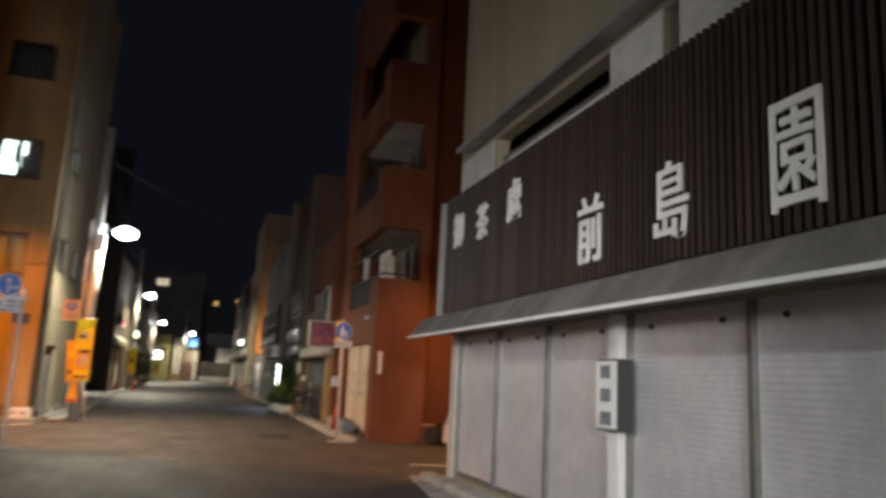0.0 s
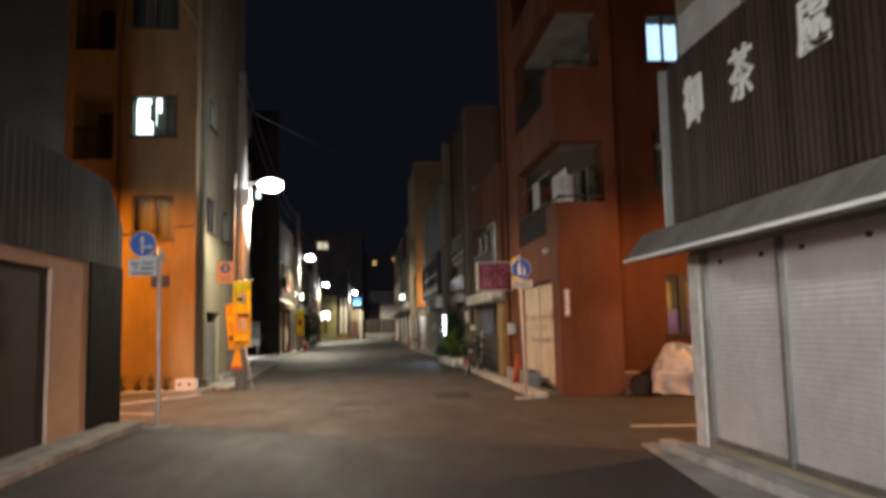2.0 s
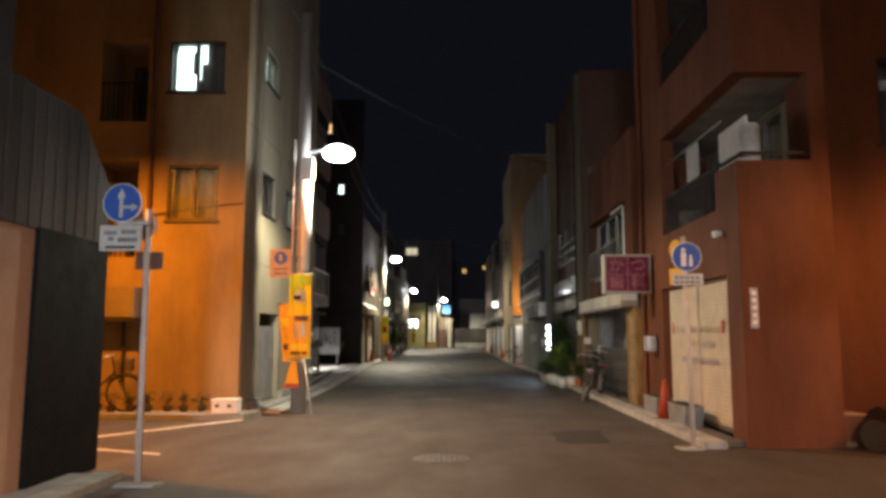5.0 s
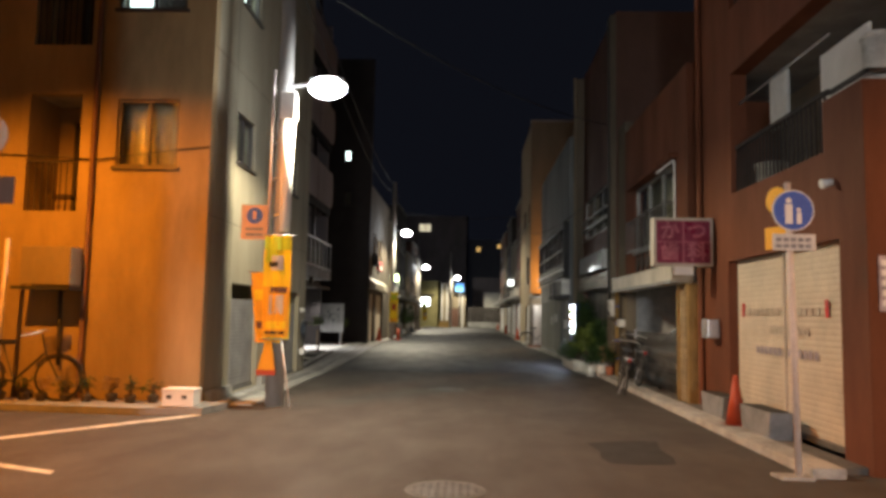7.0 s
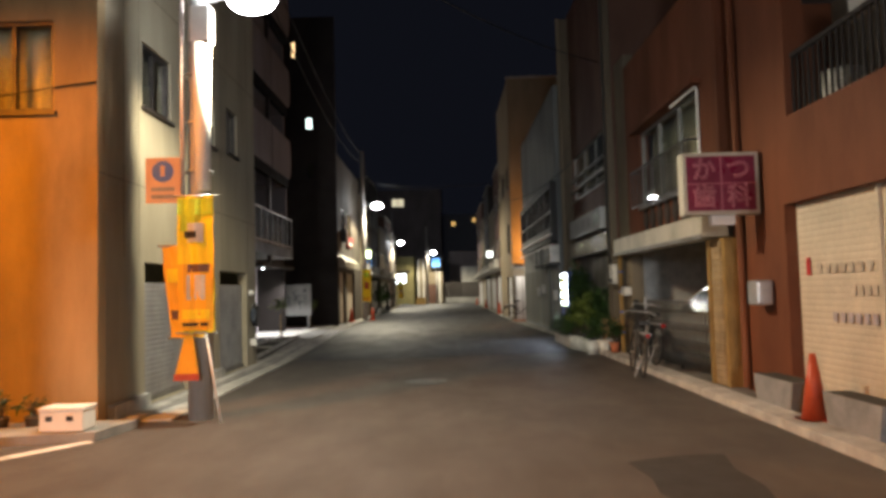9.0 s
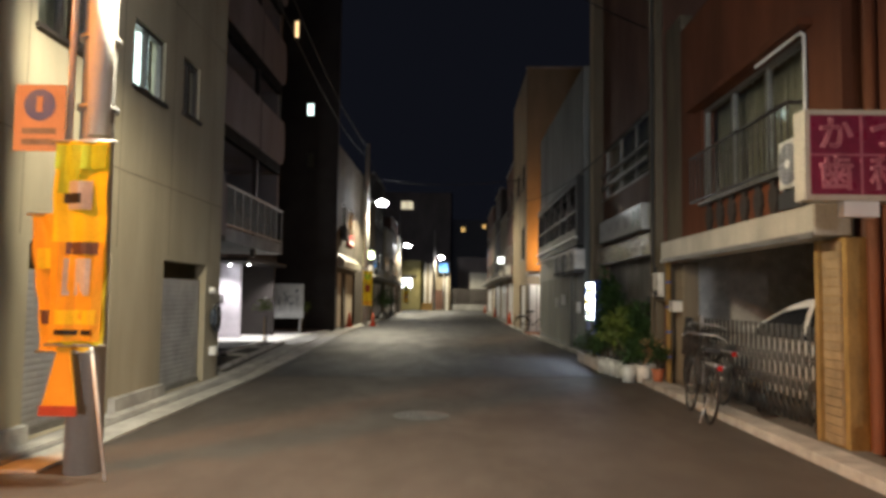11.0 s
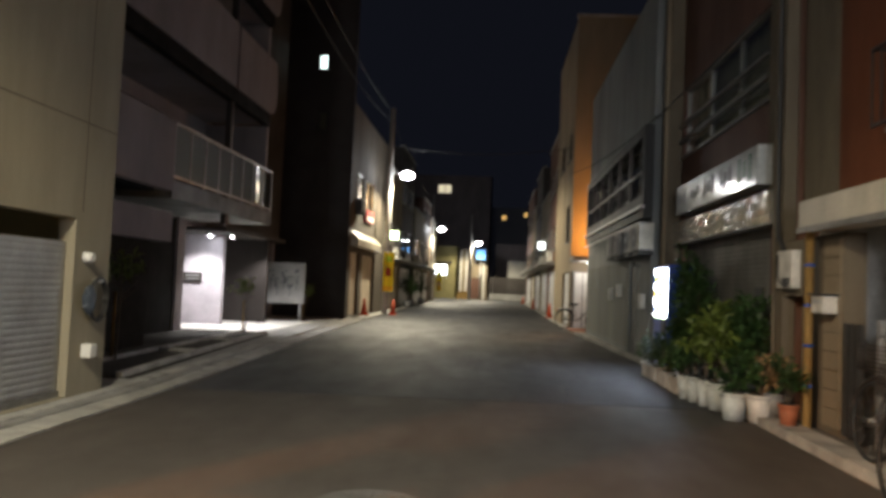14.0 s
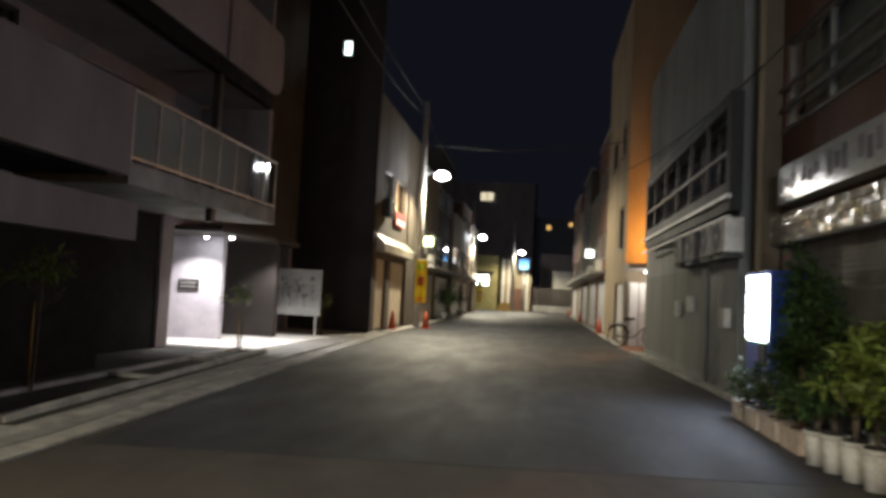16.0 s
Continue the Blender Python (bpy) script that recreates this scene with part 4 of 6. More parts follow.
# ---- crossing: signs, pole and clutter ----


def round_sign(parent, x, y, z, r, face, material, name="sign_disc"):
    """A round sign with a white rim; face: -1 looks to the south, +1 to the north."""
    d = part(name, disc(bmesh.new(), (x, y, z), r, (0, face, 0), 0.012, 36), WHITE_PAINT, parent)
    part("sign_face", disc(bmesh.new(), (x, y + face * 0.0125, z), r * 0.95, (0, face, 0), 0.003, 36), material, d)
    return d


def plate_sign(parent, x0, x1, y, z0, z1, material, face=-1, bars=0, ink=None):
    p = part("sign_plate", boxed(x0, x1, min(y, y + face * 0.01), max(y, y + face * 0.01), z0, z1), material, parent)
    for k in range(bars):
        h = (z1 - z0) / (bars + 0.6)
        n = 5
        for j in range(n):
            w = (x1 - x0 - 0.06) / n
            a = x0 + 0.03 + j * w
            part("writing_bar", boxed(a, a + w * 0.72, min(y + face * 0.011, y + face * 0.014), max(y + face * 0.011, y + face * 0.014), z0 + h * (k + 0.4), z0 + h * (k + 1)), ink or FADED, p)
    return p


sl = thing("street_sign", -3.13, 14.9, 0, "blue round direction sign with arrows on a pale post", "street sign", "street signs")
part("post", tube(bmesh.new(), (-3.13, 14.9, 0.03), (-3.15, 14.9, 2.78), 0.032, n=14), PINK_POST, sl)
part("base", prism(bmesh.new(), [(-3.34, 14.8), (-2.94, 14.8), (-2.9, 15.0), (-3.36, 15.0)], "z", 0.004, 0.03), KERB, sl)
d = round_sign(sl, -3.36, 14.76, 2.82, 0.2, -1, SIGN_BLUE)
bm = box(bmesh.new(), -3.385, -3.35, 14.74, 14.743, 2.67, 2.87)
prism(bm, [(-3.41, 2.87), (-3.325, 2.87), (-3.3675, 2.97)], "y", 14.74, 14.743)
box(bm, -3.35, -3.26, 14.74, 14.743, 2.76, 2.79)
prism(bm, [(-3.26, 2.735), (-3.26, 2.815), (-3.195, 2.775)], "y", 14.74, 14.743)
part("arrow", bm, PALE_BOARD, d)
p = plate_sign(sl, -3.57, -3.15, 14.76, 2.33, 2.59, PALE_BOARD)
for x, z, w in ((-3.53, 2.49, 0.13), (-3.36, 2.5, 0.16), (-3.49, 2.43, 0.06), (-3.39, 2.42, 0.2)):
    part("writing_bar", boxed(x, x + w, 14.746, 14.749, z, z + 0.045), FADED, p)
part("writing_bar", boxed(-3.51, -3.21, 14.746, 14.749, 2.355, 2.38), BLACK, p)
# Salmon here stands in for orange lamp light on the sign's back
part("sign_back", disc(bmesh.new(), (-3.22, 14.94, 2.62), 0.15, (0, 1, 0), 0.012, 32), SALMON, sl)
plate_sign(sl, -3.28, -3.0, 14.94, 2.16, 2.34, BROWN_WALL, face=1)
part("bracket", boxed(-3.41, -3.1, 14.77, 14.88, 2.6, 2.63), GALV, sl)

sr = thing("street_sign", 3.15, 17.5, 0, "blue round pedestrian sign on a pale pinkish post", "street sign", "street signs")
part("post", tube(bmesh.new(), (3.17, 17.5, 0.03), (3.12, 17.5, 2.84), 0.032, n=14), PINK_POST, sr)
part("base", prism(bmesh.new(), [(2.98, 17.4), (3.28, 17.4), (3.28, 17.62), (2.95, 17.62)], "z", 0.0, 0.03), KERB, sr)
d = round_sign(sr, 3.15, 17.46, 2.56, 0.2, -1, SIGN_BLUE)
bm = box(bmesh.new(), 3.07, 3.14, 17.44, 17.443, 2.43, 2.62)
disc(bm, (3.105, 17.44, 2.655), 0.028, (0, 1, 0), 0.003, 12)
box(bm, 3.18, 3.225, 17.44, 17.443, 2.43, 2.54)
disc(bm, (3.2, 17.44, 2.565), 0.02, (0, 1, 0), 0.003, 12)
part("pictogram", bm, WHITE_PAINT, d)
plate_sign(sr, 2.95, 3.36, 17.46, 2.17, 2.33, PALE_BOARD, bars=2, ink=FADED)
# Orange of disc and plate holds the sodium light on pale sign backs
part("sign_disc", disc(bmesh.new(), (3.05, 17.58, 2.68), 0.13, (-0.92, -0.4, 0), 0.012, 32), ORANGE, sr, "sign back coloured orange for sodium light, turned to the side street")
part("sign_plate", prism(bmesh.new(), [(3.0, 17.76), (3.1, 17.505), (3.11, 17.51), (3.01, 17.765)], "z", 2.2, 2.42), ORANGE, sr)

plate = thing("wall_plate_sign", -3.4, 21.8, 2.6, "small square pedestrian sign plate on the pole", "street sign")
pp = part("sign_plate", boxed(-3.62, -3.2, 21.76, 21.775, 2.62, 3.17), SALMON, plate)
part("sign_disc", disc(bmesh.new(), (-3.41, 21.759, 3.0), 0.13, (0, -1, 0), 0.004, 28), SIGN_BLUE, pp)
part("pictogram", boxed(-3.435, -3.385, 21.75, 21.754, 2.94, 3.07), SALMON, pp)
for k in range(2):
    part("writing_bar", boxed(-3.55, -3.27, 21.755, 21.759, 2.67 + 0.09 * k, 2.72 + 0.09 * k), FADED, pp)


def banner(x0, x1, y, z0, z1, colours, label, lean=0.0):
    """A hanging cloth banner in bands, with a rod above and below, slightly waved."""
    root = thing("banner", (x0 + x1) / 2, y, z0, label, "banner", "street banners")
    n, rows = 14, 18
    bm = bmesh.new()
    grid = [[bm.verts.new((x0 + (x1 - x0) * i / n + lean * (1 - j / rows), y + 0.022 * math.sin(i * 0.9 + j * 0.35) + 0.01 * math.sin(j * 1.3), z0 + (z1 - z0) * j / rows)) for i in range(n + 1)] for j in range(rows + 1)]
    for j in range(rows):
        for i in range(n):
            bm.faces.new((grid[j][i], grid[j][i + 1], grid[j + 1][i + 1], grid[j + 1][i])).smooth = True
    cloth = part("cloth", bm, colours[0], root)
    part("rod", tube(bmesh.new(), (x0 - 0.05, y, z1), (x1 + 0.06, y, z1), 0.012, n=8), GALV, root)
    part("rod", tube(bmesh.new(), (x0 + lean - 0.03, y, z0), (x1 + lean + 0.03, y, z0), 0.012, n=8), GALV, root)
    for k, (a, b, c, d, m) in enumerate(colours[1:]):
        w, h = x1 - x0, z1 - z0
        bm = bmesh.new()
        g = [[bm.verts.new((x0 + w * (a + (b - a) * i / 6) + lean * (1 - (c + (d - c) * j / 6)), y - 0.026 - 0.003 * k + 0.022 * math.sin((a + (b - a) * i / 6) * n * 0.9 + (c + (d - c) * j / 6) * rows * 0.35), z0 + h * (c + (d - c) * j / 6))) for i in range(7)] for j in range(7)]
        for j in range(6):
            for i in range(6):
                bm.faces.new((g[j][i], g[j][i + 1], g[j + 1][i + 1], g[j + 1][i]))
        part("print", bm, m, cloth)
    return root


PRINTS = [YELLOW, (0.02, 0.98, 0.86, 0.98, GREEN), (0.1, 0.5, 0.74, 0.86, GREEN), (0.28, 0.72, 0.66, 0.8, PALE_BOARD), (0.2, 0.55, 0.69, 0.74, BLACK), (0.02, 0.98, 0.02, 0.5, ORANGE), (0.28, 0.78, 0.24, 0.42, PALE_BOARD),
          (0.1, 0.9, 0.1, 0.17, YELLOW), (0.12, 0.86, 0.05, 0.075, BLACK), (0.3, 0.9, 0.44, 0.5, BROWN_WALL)]
banner(-3.2, -2.77, 21.66, 1.06, 2.68, PRINTS, "yellow and orange printed cloth banner on a pole")
banner(-3.42, -3.02, 21.75, 1.0, 2.1, [ORANGE, (0.1, 0.9, 0.6, 0.75, YELLOW), (0.1, 0.8, 0.2, 0.3, BROWN_WALL)], "faded orange printed cloth banner on a pole", 0.1)
flag = thing("pole_wrap", -3.1, 21.73, 0.5, "orange printed sheet tied round the pole", "poster")
part("sheet", prism(bmesh.new(), [(-3.26, 0.55), (-2.98, 0.55), (-3.05, 1.04), (-3.14, 1.04)], "y", 21.7, 21.72), ORANGE, flag)
part("hem", boxed(-3.27, -2.97, 21.69, 21.7, 0.5, 0.58), CONE_RED, flag)
stick = thing("leaning_stick", -2.75, 21.8, 0, "thin pale stick leaning on the pole", "stick")
part("stick", tube(bmesh.new(), (-2.72, 21.7, 0), (-2.93, 21.78, 1.15), 0.012, n=8), WHITE_PAINT, stick)
tr = thing("pole_box", -2.93, 21.95, 4.7, "white metal box strapped to the pole", "junction box")
part("case", boxed(-3.05, -2.8, 21.66, 21.86, 4.55, 5.0, bevel=0.02), WHITE_PAINT, tr)
part("cable_guard", tube(bmesh.new(), (-2.93, 21.78, 2.75), (-2.93, 21.76, 4.55), 0.085, 0.115, n=16), WHITE_PAINT, tr)
part("cable_guard", tube(bmesh.new(), (-3.2, 21.84, 2.2), (-3.2, 21.84, 5.4), 0.028, n=10), PINK_POST, tr)
for z in (3.0, 3.6, 4.2):
    part("strap", tube(bmesh.new(), (-3.05, 22.0, z), (-3.05, 22.0, z + 0.04), 0.165, n=20), GALV, tr)

crate = thing("foam_crate", -4.1, 20.9, 0.09, "white foam crate with small dark holes", "crate")
part("body", boxed(-4.34, -3.88, 20.75, 21.05, 0.11, 0.32, bevel=0.012), WHITE_PAINT, crate)
part("lid", boxed(-4.35, -3.87, 20.74, 21.06, 0.322, 0.36, bevel=0.012), WHITE_PAINT, crate)
for x in (-4.27, -4.05):
    part("mark", boxed(x, x + 0.07, 20.743, 20.749, 0.22, 0.27), BLACK, crate)
slab("pavement", [(-4.6, 20.6), (-3.75, 20.75), (-3.62, 21.5), (-9, 21.5), (-9, 20.9)], 0, 0.1, CONCRETE, "worn concrete step along the wall", "pavement")


def leaves(bm, centre, spread, count, size, rng, droop=0.3):
    """Pointed leaves of four triangles set along arching twigs, with bare gaps and an uneven outline."""
    foot = Vector(centre) - Vector((0, 0, spread[2] * 0.95))
    done = 0
    while done < count:
        a, lift = rng.uniform(0, math.tau), rng.uniform(-0.15, 1.0) if rng.random() < 0.75 else rng.uniform(0.8, 1.35)
        reach = rng.uniform(0.35, 1.2) * (1.15 - 0.5 * max(0, lift))
        tip = Vector(centre) + Vector((math.cos(a) * spread[0] * reach, math.sin(a) * spread[1] * reach, lift * spread[2]))
        mid = foot.lerp(tip, 0.5) + Vector((0, 0, spread[2] * rng.uniform(0.1, 0.35)))
        for k in range(rng.randint(7, 13)):
            f = rng.uniform(0.3, 1.0)
            c = foot.lerp(mid, f).lerp(mid.lerp(tip, f), f)
            run = (tip - foot).normalized()
            d = (run * 0.6 + Vector((rng.uniform(-0.8, 0.8), rng.uniform(-0.8, 0.8), rng.uniform(-0.5, 0.5) - droop))).normalized()
            s = d.cross(Vector((rng.uniform(-0.4, 0.4), rng.uniform(-0.4, 0.4), 1))).normalized()
            ln, w = size * rng.uniform(0.6, 1.5), size * rng.uniform(0.13, 0.22)
            up = s.cross(d) * ln * 0.12
            sag = Vector((0, 0, -ln * 0.18))
            p, b, e, q = bm.verts.new(c), bm.verts.new(c + d * ln * 0.5 + s * w + up), bm.verts.new(c + d * ln + sag), bm.verts.new(c + d * ln * 0.5 - s * w + up)
            g = bm.verts.new(c + d * ln * 0.5)
            for tri in ((p, b, g), (b, e, g), (e, q, g), (q, p, g)):
                bm.faces.new(tri)
            done += 1
    return bm


def pot_plant(x, y, z, r, h, crown, label, seed, material=None, leaf=None, round_pot=True, count=160, size=0.14, long_pot=0.0):
    """A pot with rim and soil, stems and a crown of leaves. crown: (height of its middle, spread x, y, z)."""
    rng = random.Random(seed)
    root = thing("potted_plant", x, y, z, label, "potted plant", "potted plants")
    bm = bmesh.new()
    if round_pot:
        tube(bm, (x, y, z), (x, y, z + h), r * 0.78, r, 20)
        tube(bm, (x, y, z + h - 0.03), (x, y, z + h + 0.01), r * 1.06, r * 1.08, 20)
    else:
        prism(bm, [(y - long_pot * 0.92, z), (y + long_pot * 0.92, z), (y + long_pot, z + h), (y - long_pot, z + h)], "x", x - r, x + r)
        box(bm, x - r - 0.012, x + r + 0.012, y - long_pot - 0.012, y + long_pot + 0.012, z + h - 0.03, z + h + 0.004)
    part("pot", bm, material or POT_WHITE, root)
    part("soil", tube(bmesh.new(), (x, y, z + h + 0.005), (x, y, z + h + 0.02), r * 0.85, n=14), SOIL, root)
    bm = bmesh.new()
    cz, sx, sy, sz = crown
    for k in range(7):
        top = Vector((x + rng.uniform(-sx, sx) * 0.7, y + rng.uniform(-sy, sy) * 0.7, z + cz + rng.uniform(-0.2, 0.9) * sz))
        mid = Vector((x + rng.uniform(-.03, .03), y + rng.uniform(-.03, .03), z + h + (cz - h) * 0.4))
        tube(bm, (x, y, z + h), mid, 0.012, 0.01, 6)
        tube(bm, mid, top, 0.009, 0.004, 6)
    part("stem", bm, BARK, root)
    part("foliage", leaves(bmesh.new(), (x, y, z + cz), (sx, sy, sz), count, size, rng), leaf or LEAF, root)
    return root


for i in range(9):
    rng = random.Random(40 + i)
    pot_plant(-7.3 + i * 0.33, 21.2 + rng.uniform(-0.08, 0.08), 0.1, 0.08, 0.1, (0.22, 0.16, 0.12, 0.12), "small dusty plant at the wall's foot", 50 + i, BARK, DRY_LEAF if i % 3 == 0 else LEAF, count=50, size=0.09)

unit = thing("wall_cabinet", -6.3, 21.4, 1.75, "beige metal outdoor unit on a dark shelf", "outdoor unit")
part("case", boxed(-6.75, -5.98, 21.1, 21.45, 1.82, 2.4, bevel=0.015), BEIGE_WALL, unit)
part("shelf", boxed(-6.85, -5.95, 21.05, 21.54, 1.75, 1.8), BLACK_METAL, unit)
part("bracket", tube(bmesh.new(), (-6.3, 21.5, 0.6), (-6.3, 21.45, 1.75), 0.03, n=8), BLACK_METAL, unit)
part("cable", pipe(bmesh.new(), [(-7.5, OY - 0.02, 3.9), (-5.9, OY - 0.04, 3.82), (-4.6, OY - 0.02, 4.0), (OX, OY - 0.02, 4.05)], 0.012, 6), BLACK, ob_)
lp = thing("marker_post", -6.95, 21.0, 0.1, "plain pale metal post beside the wall", "post")
part("post", tube(bmesh.new(), (-6.95, 21.0, 0.1), (-6.9, 21.0, 2.5), 0.035, n=12), PINK_POST, lp)


def bicycle(x, y, z, yaw, label, basket=True, colour=None):
    """A city bicycle: wheels, frame, handlebar, saddle, basket and mudguards, leaning on its stand."""
    colour = colour or BLACK_METAL
    root = thing("bicycle", 0, 0, 0, label, "bicycle", "parked bicycles")
    for wx in (-0.54, 0.54):
        bm = bmesh.new()
        n, loops = 28, []
        for k in range(n):
            a = 6.28319 * k / n
            loops.append([bm.verts.new((wx + (0.32 + 0.018 * math.cos(b)) * math.cos(a), 0.018 * math.sin(b), 0.335 + (0.32 + 0.018 * math.cos(b)) * math.sin(a))) for b in [j * 1.0472 for j in range(6)]])
        for k in range(n):
            for j in range(6):
                bm.faces.new((loops[k][j], loops[(k + 1) % n][j], loops[(k + 1) % n][(j + 1) % 6], loops[k][(j + 1) % 6])).smooth = True
        bmesh.ops.recalc_face_normals(bm, faces=bm.faces[:])
        w = part("wheel", bm, BLACK, root)
        bm = bmesh.new()
        for k in range(14):
            a = 6.2832 * k / 14
            tube(bm, (wx, 0, 0.335), (wx + 0.31 * math.cos(a), 0, 0.335 + 0.31 * math.sin(a)), 0.003, n=4)
        tube(bm, (wx, -0.05, 0.335), (wx, 0.05, 0.335), 0.025, n=8)
        part("spokes", bm, ALU, w)
        bm = bmesh.new()
        pipe(bm, [Vector((wx + 0.36 * math.cos(a), 0, 0.335 + 0.36 * math.sin(a))) for a in [0.2 + k * 0.22 for k in range(12)]], 0.02, 6)
        part("mudguard", bm, DARK_ALU, root)
    bm = bmesh.new()
    pipe(bm, [(-0.54, 0, 0.335), (-0.08, 0, 0.3), (0.36, 0, 0.72)], 0.018, 8)
    pipe(bm, [(-0.54, 0, 0.335), (-0.2, 0, 0.72), (-0.08, 0, 0.3)], 0.013, 8)
    pipe(bm, [(-0.2, 0, 0.72), (-0.23, 0, 0.84)], 0.014, 8)
    pipe(bm, [(0.54, 0, 0.335), (0.36, 0, 0.72), (0.31, 0, 1.0)], 0.015, 8)
    part("frame", bm, colour, root)
    part("handlebar", pipe(bmesh.new(), [(0.12, -0.27, 1.0), (0.31, -0.18, 1.04), (0.31, 0.18, 1.04), (0.12, 0.27, 1.0)], 0.013, 8), GALV, root)
    bm = prism(bmesh.new(), [(-0.38, -0.09), (-0.3, -0.1), (-0.08, -0.03), (-0.06, 0), (-0.08, 0.03), (-0.3, 0.1), (-0.38, 0.09)], "z", 0.84, 0.9)
    part("saddle", bm, BLACK, root)
    part("rear_rack", boxed(-0.8, -0.28, -0.06, 0.06, 0.7, 0.72), GALV, root)
    part("reflector", boxed(-0.82, -0.8, -0.03, 0.03, 0.66, 0.72), TAIL, root)
    part("stand", pipe(bmesh.new(), [(-0.54, 0.03, 0.33), (-0.6, 0.12, 0.01)], 0.012, 6), GALV, root)
    if basket:
        bm = bmesh.new()
        for k in range(7):
            zz = 0.74 + k * 0.035
            pipe(bm, [(0.4, -0.15, zz), (0.66, -0.15, zz), (0.66, 0.15, zz), (0.4, 0.15, zz), (0.4, -0.15, zz)], 0.004, 4)
        for k in range(9):
            a = -0.15 + k * 0.0375
            tube(bm, (0.66, a, 0.74), (0.66, a, 0.96), 0.004, n=4)
            tube(bm, (0.4 + k * 0.032, -0.15, 0.74), (0.4 + k * 0.032, -0.15, 0.96), 0.004, n=4)
            tube(bm, (0.4 + k * 0.032, 0.15, 0.74), (0.4 + k * 0.032, 0.15, 0.96), 0.004, n=4)
        tagged(part("basket", bm, DARK_ALU, root), kind="stuff")
    root.matrix_basis = pose(x, y, z, 6, 0, yaw)
    return root


bicycle(-6.6, 21.05, 0.1, 10, "dark city bicycle parked against the wall")
bicycle(3.1, 25.35, 0.0, 84, "dark city bicycle with front basket by the gate")
bicycle(3.5, 26.3, 0.1, 93, "dark grey city bicycle by the gate", colour=BLACK_METAL)
bicycle(3.35, 46.5, 0.07, 8, "dark bicycle standing before a white door", basket=False)

# covered motorbike at the red wall
moto = thing("covered_motorcycle", 6.3, 17.3, 0, "motorcycle under a crumpled silver cover", "motorcycle")
bm = bmesh.new()
nu, nv = 96, 60
rows = []
for j in range(nv + 1):
    row = []
    for i in range(nu):
        a = math.tau * i / nu
        f = j / nv
        lump = 0.72 + 0.16 * math.sin(a * 2 + 0.6) + 0.1 * math.sin(a * 5 + 1)
        ex, ey = 1.05 * lump, 0.5 * (0.9 + 0.18 * math.sin(a * 3))
        prof = math.sin(min(1, f * 1.12) * 1.5708) ** 0.55
        x, y = 6.5 + ex * prof * math.cos(a), 17.32 + ey * prof * math.sin(a)
        hgt = 0.9 + 0.1 * math.sin((x - 5.6) * 3.4) - 0.1 * abs(x - 6.2)
        z = 0.06 + hgt * (1 - f ** 1.6)
        k = noise.noise(Vector((x * 2.6, y * 2.6, z * 1.4))) * 0.13 - (abs(noise.noise(Vector((x * 5 + z, y * 5, z * 2.4)))) - 0.2) * 0.2 - abs(noise.noise(Vector((x * 11, y * 11, z * 7)))) * 0.05
        row.append(bm.verts.new((x + k * math.cos(a), y + k * math.sin(a), max(0.02, z + k * 0.6))))
    rows.append(row)
for r0, r1 in zip(rows, rows[1:]):
    for i in range(nu):
        bm.faces.new((r0[i], r0[(i + 1) % nu], r1[(i + 1) % nu], r1[i])).smooth = True
bmesh.ops.recalc_face_normals(bm, faces=bm.faces[:])
part("cover", bm, TARP, moto)
part("wheel", tube(bmesh.new(), (5.42, 17.22, 0.22), (5.42, 17.34, 0.22), 0.2, n=20), BLACK, moto)
drum = thing("cardboard_box", 5.45, 17.9, 0, "brown cardboard box at the wall", "box")
part("body", boxed(5.3, 5.6, 17.82, 18.12, 0.0, 0.42, bevel=0.01), BROWN_WALL, drum)
part("flap", boxed(5.28, 5.62, 17.8, 18.14, 0.42, 0.44), SALMON, drum)
bs = thing("wall_plate_sign", 4.1, 17.78, 1.6, "narrow blue address plate with white bars", "sign")
bp = part("plate", boxed(4.05, 4.16, 17.635, 17.648, 1.6, 2.15), BLUE_INK, bs)
for k in range(5):
    part("writing_bar", boxed(4.075, 4.135, 17.63, 17.635, 1.65 + k * 0.1, 1.71 + k * 0.1), WHITE_PAINT, bp)

# things on and before the red building
for k in range(2):
    y = 19.72 + k * 1.62
    pl = thing("planter", 3.75, y, 0.07, "empty grey plastic planter box with soil", "planter", "grey planters")
    part("box", prism(bmesh.new(), [(y - 0.42, 0.07), (y + 0.42, 0.07), (y + 0.5, 0.4), (y - 0.5, 0.4)], "x", 3.6, 3.88), GREY_PLASTIC, pl)
    part("soil", boxed(3.62, 3.86, y - 0.46, y + 0.46, 0.4, 0.405), SOIL, pl)


def cone(x, y, z, label="orange plastic traffic cone"):
    root = thing("traffic_cone", x, y, z, label, "traffic cone", "traffic cones")
    part("base", boxed(x - 0.18, x + 0.18, y - 0.18, y + 0.18, z, z + 0.03, bevel=0.008), CONE_RED, root)
    part("cone", tube(bmesh.new(), (x, y, z + 0.03), (x, y, z + 0.68), 0.135, 0.03, 24), CONE_RED, root)
    return root


cone(3.62, 20.42, 0.07)
for z, a, b, ink in ((1.54, 18.72, 18.79, RED_INK), (1.54, 21.27, 21.34, RED_INK)):
    part("mark", boxed(RX + 0.112, RX + 0.118, a, b, z, z + 0.2), ink, red)
for z, ink, spans in ((1.56, FAINT_INK, [18.95 + 0.16 * k for k in range(14)]), (1.32, FAINT_INK, [19.2 + 0.13 * k for k in range(10)]), (1.04, BLUE_INK, [19.0 + 0.145 * k for k in range(13)])):
    for a in spans:
        part("writing_bar", boxed(RX + 0.112, RX + 0.117, a, a + 0.085, z, z + 0.1), ink, red)
